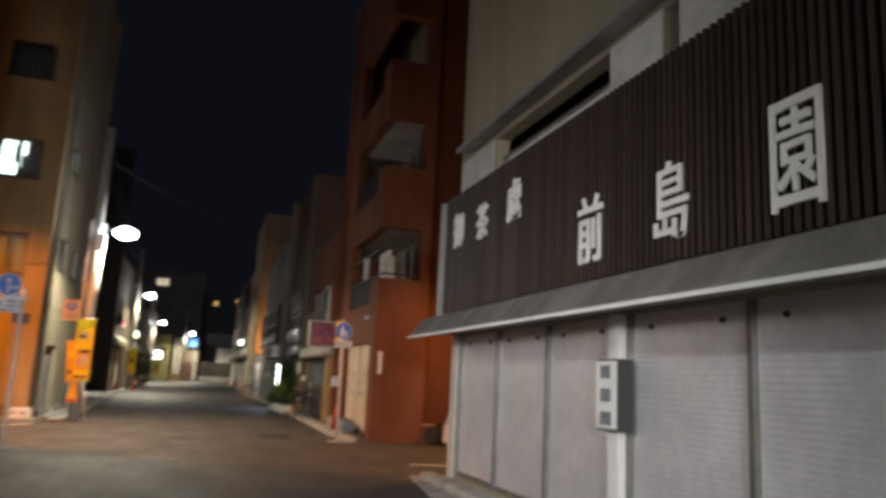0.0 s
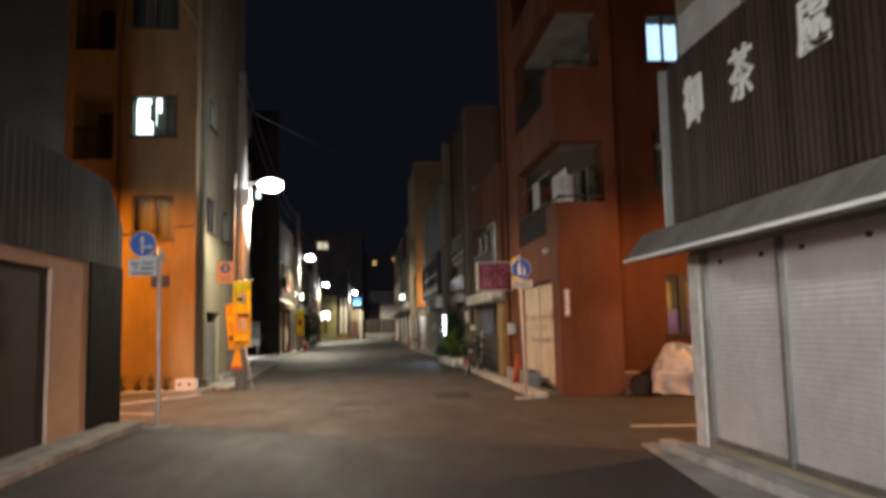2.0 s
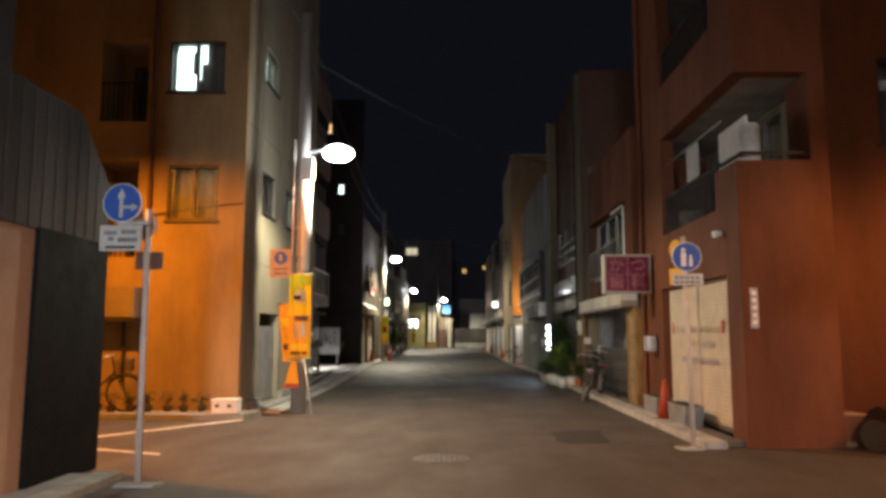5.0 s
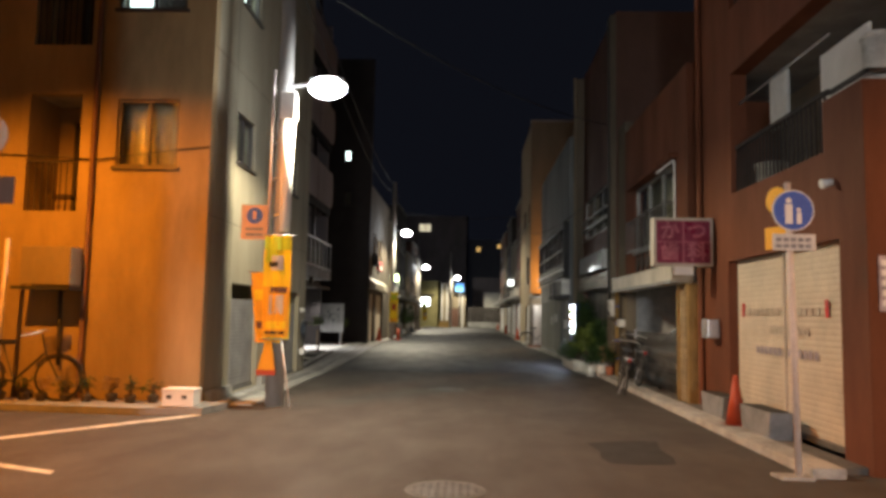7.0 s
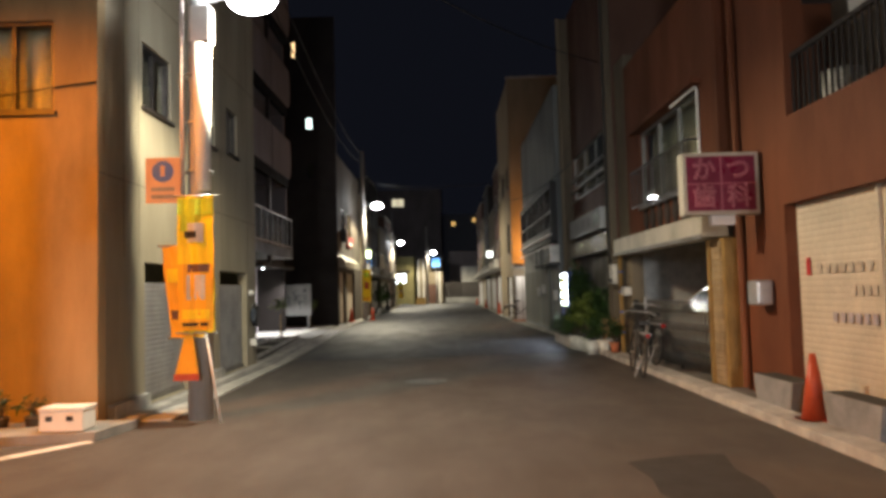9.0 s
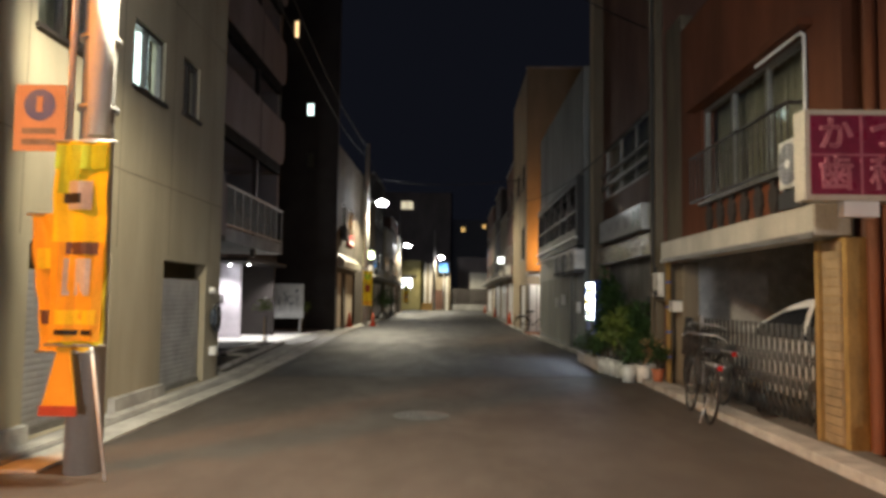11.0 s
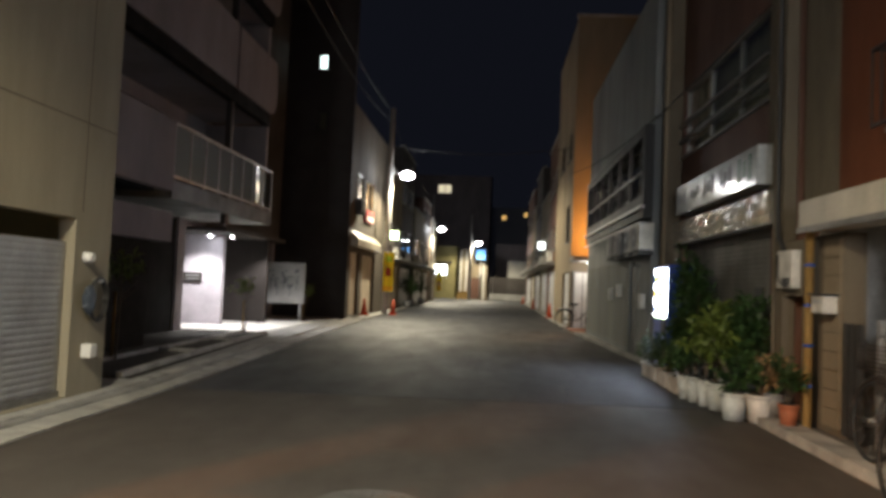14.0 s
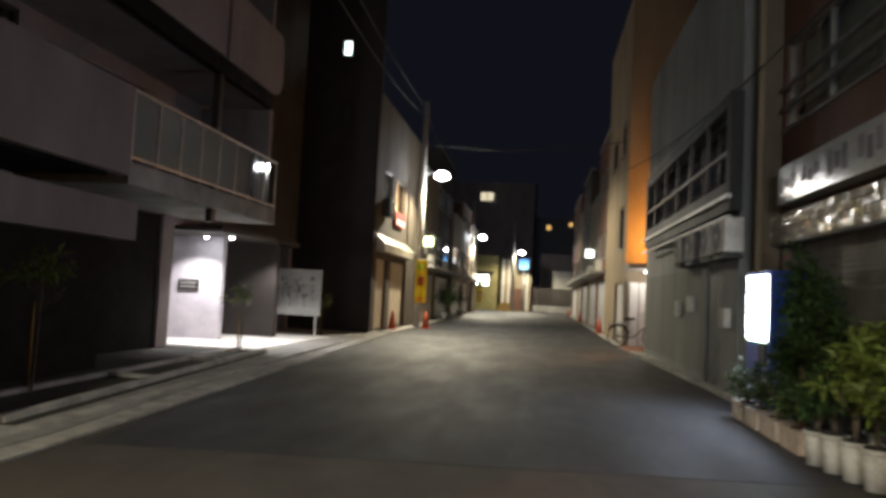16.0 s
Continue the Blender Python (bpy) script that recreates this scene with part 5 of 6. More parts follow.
mb = thing("meter_box", 3.8, 22.0, 1.2, "small round-topped grey meter box", "meter")
part("case", boxed(3.72, 3.92, 21.9, 22.2, 1.2, 1.5, bevel=0.03), GALV, mb)
wl = thing("wall_light", 3.88, 18.3, 3.0, "small unlit white wall light", "wall lamp")
part("bulb", tube(bmesh.new(), (3.92, 18.25, 3.0), (3.8, 18.25, 2.97), 0.035, 0.05, 12), WHITE_PAINT, wl)
# balcony clutter
acp = thing("folding_screen", 4.6, 18.9, 3.34, "white plastic board standing on the balcony", "panel")
part("board", boxed(4.3, 4.34, 18.15, 19.25, 3.42, 4.75), WHITE_PAINT, acp)
tank = thing("water_tank", 4.45, 18.25, 3.9, "pale cylinder tank on the balcony", "tank")
part("body", tube(bmesh.new(), (4.3, 18.0, 3.34), (4.3, 18.0, 4.5), 0.14, n=20), POT_WHITE, tank)
part("lid", tube(bmesh.new(), (4.3, 18.0, 4.5), (4.3, 18.0, 4.56), 0.16, 0.12, n=20), POT_WHITE, tank)
cloth = thing("hanging_towel", 4.1, 20.0, 4.3, "white towel hung over a pole", "towel")
part("towel", boxed(4.08, 4.12, 19.7, 20.25, 4.05, 4.75, bevel=0.012), PALE_BOARD, cloth)
part("drying_pole", tube(bmesh.new(), (4.1, 18.6, 4.78), (4.1, 21.4, 4.78), 0.015, n=8), GALV, cloth)
bask = thing("laundry_basket", 4.35, 20.9, 3.34, "white basket on the balcony floor", "basket")
part("basket", tube(bmesh.new(), (4.35, 20.9, 3.34), (4.35, 20.9, 3.75), 0.18, 0.23, n=16), POT_WHITE, bask)

# pink hanging sign
ps = thing("projecting_sign", 3.4, 22.2, 2.3, "white box sign with magenta face and pink outline characters", "sign")
case = part("case", boxed(2.95, 3.9, 22.1, 22.3, 2.33, 3.11, bevel=0.012), CANOPY, ps)
face = part("face", boxed(3.0, 3.85, 22.092, 22.0985, 2.38, 3.06), MAGENTA, case)
part("face_line", boxed(3.415, 3.435, 22.085, 22.09, 2.38, 3.06), PINK_LINE, face)
part("face_line", boxed(3.0, 3.85, 22.085, 22.09, 2.71, 2.725), PINK_LINE, face)


def outline_text(ch, size, m, material, parent):
    """A character drawn as an outline of thin tube."""
    cu = bpy.data.curves.new("lettering", "FONT")
    cu.body, cu.size, cu.align_x, cu.align_y, cu.fill_mode, cu.bevel_depth, cu.bevel_resolution = ch, size, "CENTER", "CENTER", "NONE", 0.008, 1
    tmp = bpy.data.objects.new("lettering", cu)
    scene.collection.objects.link(tmp)
    bpy.context.view_layer.update()
    me = bpy.data.meshes.new_from_object(tmp.evaluated_get(bpy.context.evaluated_depsgraph_get()))
    bpy.data.objects.remove(tmp)
    me.transform(Matrix.Translation(-base_of(parent)) @ m)
    me.materials.clear()
    me.materials.append(material)
    ob = new("lettering", me)
    ob.parent = parent


for ch, x, z in (("か", 3.21, 2.88), ("つ", 3.64, 2.88), ("歯", 3.21, 2.54), ("科", 3.64, 2.54)):
    outline_text(ch, 0.3, Matrix.Translation((x, 22.085, z)) @ SOUTH, PINK_LINE, face)
part("bracket", boxed(3.3, 3.6, 22.15, 22.25, 2.2, 2.33), WHITE_PAINT, ps)

# ---- carport ----
part("inner_wall", boxed(CX, CX + 0.2, 28.15, 29.0, 2.44, 6.3), TAUPE, car)
part("inner_wall", boxed(6.6, 6.7, 23.3, 28.8, 0.0, 2.48), BROWN_WALL, car)
part("window_hood", boxed(CX - 0.16, CX - 0.002, 23.6, 27.4, 4.42, 4.5), RED_WALL, car)
part("guide_post", boxed(CX - 0.07, CX + 0.04, 23.46, 23.54, 0.07, 2.1), RUST, car, "rusty yellow steel post")
for k in range(22):
    part("siding_board", boxed(CX - 0.05, CX - 0.022, 23.08, 23.42, 0.1 + k * 0.09, 0.18 + k * 0.09), OCHRE, car)
for k in range(10):
    part("siding_board", boxed(CX - 0.03, CX - 0.002, 28.04, 28.4, 0.15 + k * 0.19, 0.33 + k * 0.19), BEIGE_WALL, car)
part("drainpipe", pipe(bmesh.new(), [(CX - 0.14, 28.48, 0.05), (CX - 0.14, 28.48, 2.3)], 0.045), RUST, car)
for k in range(4):
    part("pipe_strap", tube(bmesh.new(), (CX - 0.14, 28.48, 0.5 + k * 0.42), (CX - 0.14, 28.48, 0.53 + k * 0.42), 0.053, n=12), SIGN_BLUE, car)
rail = part("window_rail", boxed(3.58, 3.61, 23.8, 27.15, 3.62, 3.65), DARK_ALU, car)
part("rail_foot", boxed(3.58, 3.61, 23.8, 27.15, 2.94, 2.97), DARK_ALU, rail)
for k in range(22):
    y = 23.82 + k * 0.158
    part("baluster", boxed(3.587, 3.603, y, y + 0.016, 2.97, 3.62), DARK_ALU, rail)
for y in (23.8, 27.1):
    part("rail_arm", boxed(3.6, CX, y, y + 0.03, 3.62, 3.65), DARK_ALU, rail)
for k in range(7):
    y = 24.0 + k * 0.44
    urn = [(0.06, 2.5), (0.2, 2.5), (0.2, 2.56), (0.25, 2.66), (0.24, 2.78), (0.18, 2.84), (0.22, 2.9), (0.04, 2.9), (0.08, 2.84), (0.02, 2.78), (0.01, 2.66), (0.06, 2.56)]
    part("relief_panel", prism(bmesh.new(), [(y + a, b) for a, b in urn], "x", CX - 0.045, CX - 0.002), DARK_WALL, car)
part("conduit", pipe(bmesh.new(), [(CX - 0.04, 23.72, 2.7), (CX - 0.04, 23.72, 4.34), (CX - 0.04, 23.8, 4.4), (CX - 0.04, 25.0, 4.4)], 0.022, 8), WHITE_PAINT, car)


def air_conditioner(x, y, z, facing, label="white air conditioner outdoor unit", wide=0.78, high=0.55, deep=0.28, tone=POT_WHITE):
    """An outdoor unit whose fan looks to -x (facing -1) or +x (+1); x: its back at the wall, y: its middle, z: its foot."""
    root = thing("air_conditioner", x, y, z, label, "air conditioner", "outdoor units")
    f = x + facing * deep
    part("case", boxed(min(x, f), max(x, f), y - wide / 2, y + wide / 2, z + 0.04, z + high, bevel=0.015), tone, root)
    c = (f + facing * 0.001, y + wide * 0.12, z + high * 0.53)
    part("fan_recess", disc(bmesh.new(), c, high * 0.4, (facing, 0, 0), 0.004, 28), FADED, root)
    bm = bmesh.new()
    for r in (0.16, 0.24, 0.32, 0.4):
        pipe(bm, [Vector((f + facing * 0.014, c[1] + high * r * math.cos(a * 0.3927), c[2] + high * r * math.sin(a * 0.3927))) for a in range(17)], 0.004, 4)
    for a in range(8):
        tube(bm, (f + facing * 0.014, c[1], c[2]), (f + facing * 0.014, c[1] + high * 0.4 * math.cos(a * 0.785), c[2] + high * 0.4 * math.sin(a * 0.785)), 0.004, n=4)
    part("grille", bm, GALV, root)
    part("hub", disc(bmesh.new(), (f + facing * 0.006, c[1], c[2]), 0.05, (facing, 0, 0), 0.012, 16), WHITE_PAINT, root)
    for s in (-1, 1):
        part("foot", boxed(min(x, f) + 0.02, max(x, f) - 0.02, y + s * wide * 0.36 - 0.03, y + s * wide * 0.36 + 0.03, z, z + 0.045), BLACK_METAL, root)
    return root


air_conditioner(3.76, 23.5, 2.62, -1, "white air conditioner outdoor unit on the canopy", wide=0.62)
br = thing("unit_bracket", 3.6, 23.5, 2.45, "dark steel bracket under the outdoor unit", "bracket")
part("bracket", boxed(3.46, 3.75, 23.22, 23.78, 2.44, 2.62), BLACK_METAL, br)

# folding gate
gate = thing("folding_gate", 3.88, 25.3, 0.07, "grey metal concertina gate across the carport", "gate")
n = 22
for k in range(n + 1):
    y = 23.85 + k * 0.158
    bm = bmesh.new()
    tube(bm, (3.88, y, 0.12), (3.88, y, 1.12), 0.011, n=6)
    tube(bm, (3.88, y + 0.06, 0.12), (3.88, y + 0.06, 1.12), 0.011, n=6)
    pipe(bm, [(3.88, y, 1.12), (3.88, y, 1.2), (3.88, y + 0.06, 1.2), (3.88, y + 0.06, 1.12)], 0.011, 6)
    part("upright", bm, GATE, gate)
bm1, bm2 = bmesh.new(), bmesh.new()
for k in range(n):
    y = 23.88 + k * 0.158
    for z in (0.2, 0.48, 0.76):
        tube(bm1, (3.86, y, z), (3.86, y + 0.158, z + 0.28), 0.009, n=5)
        tube(bm2, (3.9, y, z + 0.28), (3.9, y + 0.158, z), 0.009, n=5)
part("lattice", bm1, GATE, gate)
part("lattice", bm2, GATE, gate)
for y in (23.9, 25.4, 27.3):
    part("castor", tube(bmesh.new(), (3.87, y, 0.105), (3.9, y, 0.105), 0.035, n=12), BLACK, gate)
part("closing_post", boxed(3.84, 3.93, 27.44, 27.5, 0.07, 1.25), GALV, gate)

# small white car
wcar = thing("car", 5.1, 25.3, 0.0, "small white car parked in the carport", "car")
prof = [(23.5, 0.3), (23.48, 0.75), (23.55, 0.95), (23.75, 1.3), (24.1, 1.42), (24.8, 1.45), (25.2, 1.36), (25.7, 1.18), (26.2, 0.97), (26.9, 0.88), (27.2, 0.75), (27.25, 0.45), (27.2, 0.28)]
bm = bmesh.new()
secs = []
for x, inset in ((4.42, 0.06), (4.47, 0.0), (4.75, -0.02), (5.5, -0.02), (5.78, 0.0), (5.83, 0.06)):
    side = 0.16 if x in (4.42, 5.83) else (0.08 if x in (4.47, 5.78) else 0)
    ring = []
    for y, z in prof:
        cy = 25.3 + (y - 25.3) * (1 - inset * 0.4)
        ring.append(bm.verts.new((x + (math.copysign(1, 5.1 - x) * max(0, z - 0.92) * 0.36 if side else 0), cy, z - (0.02 if side else 0))))
    secs.append(ring)
for a, b in zip(secs, secs[1:]):
    for i in range(len(prof)):
        j = (i + 1) % len(prof)
        bm.faces.new((a[i], b[i], b[j], a[j]))
bm.faces.new(secs[0][::-1])
bm.faces.new(secs[-1])
bmesh.ops.recalc_face_normals(bm, faces=bm.faces[:])
bmesh.ops.bevel(bm, geom=[e for e in bm.edges if e.calc_face_angle(0) > 0.6], offset=0.03, segments=2, affect="EDGES")
body = part("body", bm, CAR_WHITE, wcar)
DARKGLASS = surface("car_window", (0.012, 0.013, 0.015), 0.08, grain=5, stain=1, bump=0)


def side_glass(pts, name):
    bm = bmesh.new()
    def at(y, z, o):
        return (4.42 + max(0, z - 0.92) * 0.36 - 0.006 - o, y, z)
    a, b = [bm.verts.new(at(y, z, 0.0)) for y, z in pts], [bm.verts.new(at(y, z, -0.02)) for y, z in pts]
    bm.faces.new(a)
    bm.faces.new(b[::-1])
    for i in range(len(pts)):
        j = (i + 1) % len(pts)
        bm.faces.new((a[i], b[i], b[j], a[j]))
    bmesh.ops.recalc_face_normals(bm, faces=bm.faces[:])
    part(name, bm, DARKGLASS, body)


side_glass([(23.85, 0.96), (24.55, 0.96), (24.55, 1.34), (24.1, 1.33)], "side_window")
side_glass([(24.68, 0.96), (25.85, 0.96), (25.62, 1.12), (25.2, 1.28), (24.68, 1.34)], "side_window")
bm = bmesh.new()
vs = [bm.verts.new(p) for p in ((4.75, 26.16, 1.02), (5.5, 26.16, 1.02), (5.46, 25.26, 1.375), (4.79, 25.26, 1.375))]
bm.faces.new(vs)
bmesh.ops.solidify(bm, geom=bm.faces[:], thickness=0.012)
part("windscreen", bm, DARKGLASS, body)
part("door_handle", boxed(4.4, 4.43, 24.75, 24.92, 0.84, 0.87, bevel=0.006), CAR_WHITE, body)
part("mirror", boxed(4.24, 4.42, 25.7, 25.82, 0.97, 1.09, bevel=0.03), CAR_WHITE, wcar)
part("headlight", boxed(4.5, 4.8, 27.1, 27.23, 0.62, 0.76, bevel=0.03), GLASS, wcar)
part("headlight", boxed(5.42, 5.72, 27.1, 27.23, 0.62, 0.76, bevel=0.03), GLASS, wcar)
for y in (24.2, 26.55):
    for x in (4.44, 5.64):
        w = part("wheel", tube(bmesh.new(), (x - 0.03, y, 0.28), (x + 0.17, y, 0.28), 0.28, n=28), BLACK, wcar)
        part("rim", tube(bmesh.new(), (x - 0.036, y, 0.28), (x - 0.03, y, 0.28), 0.17, n=20), GALV, w)

wcar.matrix_basis = Matrix.Translation((4.88, 25.75, 0)) @ Matrix.Diagonal((1, 1.18, 1.05, 1))

post = thing("mailbox", 3.6, 28.2, 1.28, "beige metal mailbox on the gate post", "mailbox")
part("case", boxed(3.6, 3.749, 28.06, 28.34, 1.28, 1.46, bevel=0.015), POT_WHITE, post)
part("flap", boxed(3.59, 3.599, 28.09, 28.31, 1.38, 1.42), GALV, post)
part("hood", boxed(3.57, 3.749, 28.04, 28.36, 1.462, 1.48), BLACK_METAL, post)
mbx = thing("meter_box", 3.66, 28.95, 1.55, "beige wall meter box", "meter")
part("case", boxed(3.5, 3.599, 28.6, 29.02, 1.53, 1.94, bevel=0.01), POT_WHITE, mbx)
part("cable", pipe(bmesh.new(), [(3.49, 28.96, 1.9), (3.485, 28.95, 1.66), (3.485, 28.86, 1.58), (3.49, 28.74, 1.6)], 0.01, 6), BLACK, mbx)
part("socket", boxed(3.46, 3.499, 28.64, 28.76, 1.54, 1.64, bevel=0.006), BLACK_METAL, mbx)
part("backing", boxed(3.6, CX - 0.002, 28.56, 29.1, 1.45, 2.05), TAUPE, mbx)
sg = thing("side_gate", 3.78, 27.9, 0.07, "dark slatted metal side gate", "gate")
for k in range(3):
    part("slat", boxed(3.74, 3.77, 27.58 + k * 0.13, 27.67 + k * 0.13, 0.12, 1.2), BLACK_METAL, sg)
part("rail", boxed(3.77, 3.8, 27.56, 28.0, 0.3, 0.36), BLACK_METAL, sg)
part("rail", boxed(3.77, 3.8, 27.56, 28.0, 1.0, 1.06), BLACK_METAL, sg)

# ---- potted plants along the brown building ----
spots = [(3.14, 29.26, 0.15, 0.3, 0.5, 0.26), (3.36, 29.05, 0.15, 0.3, 0.5, 0.22), (3.12, 29.83, 0.125, 0.32, 0.72, 0.27), (3.07, 30.13, 0.12, 0.32, 0.78, 0.28), (3.02, 30.43, 0.12, 0.32, 0.66, 0.27), (2.98, 30.72, 0.12, 0.3, 0.56, 0.24)]
for i, (x, y, r, h, cz, s) in enumerate(spots):
    pot_plant(x, y, 0.016 if i else 0.0, r, h, (cz, s, s, s * 1.1), "leafy yellow-green plant in a white pot" if i in (2, 3) else "leafy green plant in a white pot", 100 + i, leaf=LEAF_LIGHT if i in (2, 3) else LEAF, count=260, size=0.17 if i in (2, 3) else 0.11)
for i, y in enumerate((31.45, 32.15, 32.85, 33.35)):
    pot_plant(3.08, y, 0.0, 0.12, 0.22, (0.46, 0.24, 0.4, 0.24), "low green plants in a white trough", 120 + i, round_pot=False, long_pot=0.3, count=260, size=0.1)
for i, (x, y, cz, s, sz) in enumerate(((3.52, 29.75, 0.9, 0.34, 0.4), (3.45, 30.5, 0.8, 0.34, 0.4), (3.5, 31.4, 0.75, 0.33, 0.4), (3.5, 32.2, 1.1, 0.36, 0.62), (3.5, 32.7, 1.35, 0.28, 0.6), (3.5, 33.0, 0.62, 0.26, 0.36))):
    pot_plant(x, y, 0.07, 0.16, 0.3, (cz, s, s, sz), "dark green shrub with long leaves in a planter", 140 + i, material=GREY_PLASTIC, leaf=LEAF_LIGHT if i == 1 else LEAF, count=480, size=0.16)
pot_plant(3.46, 28.5, 0.1, 0.1, 0.2, (0.42, 0.2, 0.2, 0.22), "small green plant in a terracotta pot", 160, TERRACOTTA, count=120, size=0.12)
pot_plant(3.5, 29.0, 0.1, 0.12, 0.25, (0.42, 0.2, 0.2, 0.2), "drooping dry pale plant in a grey pot", 161, GREY_PLASTIC, leaf=DRY_LEAF, count=90, size=0.16)

# vending machine
vm = thing("vending_machine", 3.6, 33.95, 0.07, "blue drinks vending machine with bright lit display", "vending machine")
body = part("body", boxed(3.3, 3.74, 33.3, 34.36, 0.07, 1.92, bevel=0.015), BLUE_PAINT, vm)
part("display", boxed(3.285, 3.299, 33.36, 34.3, 1.02, 1.86), LIT_PANEL, body, "glowing white display")
for k in range(3):
    part("shelf", boxed(3.27, 3.284, 33.38, 34.28, 1.06 + k * 0.27, 1.08 + k * 0.27), ALU, body)
    for j in range(10):
        y = 33.42 + j * 0.088
        part("bottle", tube(bmesh.new(), (3.276, y, 1.083 + k * 0.27), (3.276, y, 1.22 + k * 0.27), 0.012, 0.008, 8), (CONE_RED, GREEN, PALE_BOARD, YELLOW, BLUE_PAINT)[(j * 3 + k) % 5], body)
part("coin_panel", boxed(3.28, 3.299, 33.4, 33.7, 0.7, 0.98), BLACK_METAL, body)
part("tray", boxed(3.28, 3.299, 33.5, 34.2, 0.28, 0.5), BLACK_METAL, body)
part("lamp_strip", boxed(3.278, 3.284, 33.4, 34.2, 0.985, 1.01), GREEN_GLOW, body)
lamp("vending_light", "AREA", look((3.24, 33.83, 1.45), (0, 33.3, 0.3)), 26, (0.7, 0.8, 1.0), 0.7)

# ---- shop sign and front of the brown building ----
bsn = thing("shop_sign_board", 3.5, 31.6, 2.78, "glossy white shop sign board with faded green print", "sign")
brd = part("board", boxed(3.5, 3.72, 29.7, 33.75, 2.8, 3.3, bevel=0.012), GLOSS_WHITE, bsn)
for k, (a, b, c, d, m) in enumerate(((29.9, 30.5, 2.9, 3.22, GREEN_INK), (30.7, 31.3, 2.92, 3.2, FADED), (31.5, 32.1, 2.92, 3.2, FADED), (32.3, 32.9, 2.95, 3.15, FADED), (33.1, 33.5, 2.95, 3.15, FADED))):
    for j in range(3):
        part("print", boxed(3.493, 3.498, a + 0.2 * j, a + 0.2 * j + 0.13, c + 0.05 * ((j + k) % 2), d - 0.05 * (j % 2)), m, brd)
bm = bmesh.new()
tilt = random.Random(11)
for i in range(40):
    for j in range(4):
        y, z = 29.55 + i * 0.126, 2.33 + j * 0.095
        t = 0.006 * math.sin(i * 7.3 + j * 3.1)
        v0 = len(bm.verts)
        box(bm, 3.605 + t, 3.622, y, y + 0.12, z, z + 0.088)
        bm.verts.ensure_lookup_table()
        for q in (0, 2, 4, 6):
            bm.verts[v0 + q].co.x += tilt.uniform(-0.006, 0.006)
tagged(part("lintel_tiles", bm, GLOSS_TILE, bro), kind="stuff")
bm = bmesh.new()
for i in range(20):
    for j in range(19):
        y, z = 29.92 + i * 0.22 + (0.11 if j % 2 else 0), 3.0 + j * 0.05
        if z < 3.94 and y < 34.2:
            box(bm, 3.735, 3.752, y, y + 0.21, z, z + 0.044)
tagged(part("facade_tiles", bm, BROWN_WALL, bro), kind="stuff")
part("conduit", pipe(bmesh.new(), [(3.57, 29.2, 9.3), (3.57, 29.2, 2.35), (3.57, 29.16, 2.12), (3.56, 29.05, 2.04), (3.56, 28.98, 1.95)], 0.025, 10), BLACK_METAL, bro)
part("conduit", pipe(bmesh.new(), [(3.57, 29.28, 9.3), (3.57, 29.28, 0.1)], 0.018, 8), TAUPE, bro)
part("drainpipe", pipe(bmesh.new(), [(3.45, 34.38, 0.07), (3.45, 34.38, 9.4)], 0.05, 12), BEIGE_WALL, bro)
part("window_bar", boxed(3.66, 3.72, 29.9, 34.3, 4.18, 4.25), ALU, bro)
part("window_bar", boxed(3.66, 3.72, 29.9, 34.3, 4.48, 4.53), ALU, bro)
part("post_slot", boxed(3.84, 3.86, 30.4, 30.7, 1.2, 1.55), BLACK_METAL, bro)

# ---- grey clad building front ----
fr = part("sign_frame", holed(bmesh.new(), "x", 3.12, 3.3, 34.7, 43.4, 2.85, 4.65, [(34.95, 43.2, 3.3, 4.45)]), BLACK_METAL, gre, "dark metal sign frame")
for k in range(6):
    part("frame_bar", boxed(3.14, 3.2, 35.0 + k * 1.4, 35.06 + k * 1.4, 3.3, 4.45), DARK_ALU, fr)
part("frame_bar", boxed(3.14, 3.2, 34.95, 43.2, 3.75, 3.8), DARK_ALU, fr)
part("frame_bar", boxed(3.05, 3.12, 34.6, 43.4, 3.02, 3.08), GALV, fr)
part("frame_bar", boxed(3.05, 3.12, 34.6, 43.4, 2.72, 2.76), GALV, fr)
for y in (35.1, 36.0, 37.3, 38.4):
    air_conditioner(3.34, y, 2.2, -1, "pale outdoor unit on a wall bracket" if y < 37 else "grey outdoor unit on a wall bracket", tone=POT_WHITE if y < 37 else GREY_PLASTIC)
    br = thing("unit_bracket", 3.2, y, 2.1, "dark steel bracket under the outdoor unit", "bracket", "unit brackets")
    part("bracket", boxed(3.06, 3.348, y - 0.3, y + 0.3, 2.15, 2.198), BLACK_METAL, br)
for y0, y1 in ((36.0, 36.58), (36.62, 37.2)):
    part("door_leaf", boxed(3.4, 3.44, y0, y1, 0.09, 2.08), BLUE_GREY, gre)
for y, z in ((35.5, 1.1), (38.2, 1.3), (39.4, 1.2)):
    mt = thing("meter_box", 3.3, y, z, "small pale wall meter box", "meter", "meter boxes")
    part("case", boxed(3.24, 3.348, y - 0.12, y + 0.12, z, z + 0.3, bevel=0.01), POT_WHITE, mt)
for k in range(22):
    part("seam", boxed(3.338, 3.349, 37.3 + k * 0.33, 37.315 + k * 0.33, 0.2, 2.1), GREY_WALL, gre)

# ---- beige building ----
dr = part("door", boxed(3.2, 3.78, 46.94, 46.99, 0.1, 2.05), WHITE_PAINT, bei, "white panel door")
part("door_frame", boxed(3.12, 3.18, 46.9, 46.99, 0.08, 2.1), ALU, dr)
part("door_frame", boxed(3.46, 3.49, 46.92, 46.939, 0.1, 2.05), ALU, dr)
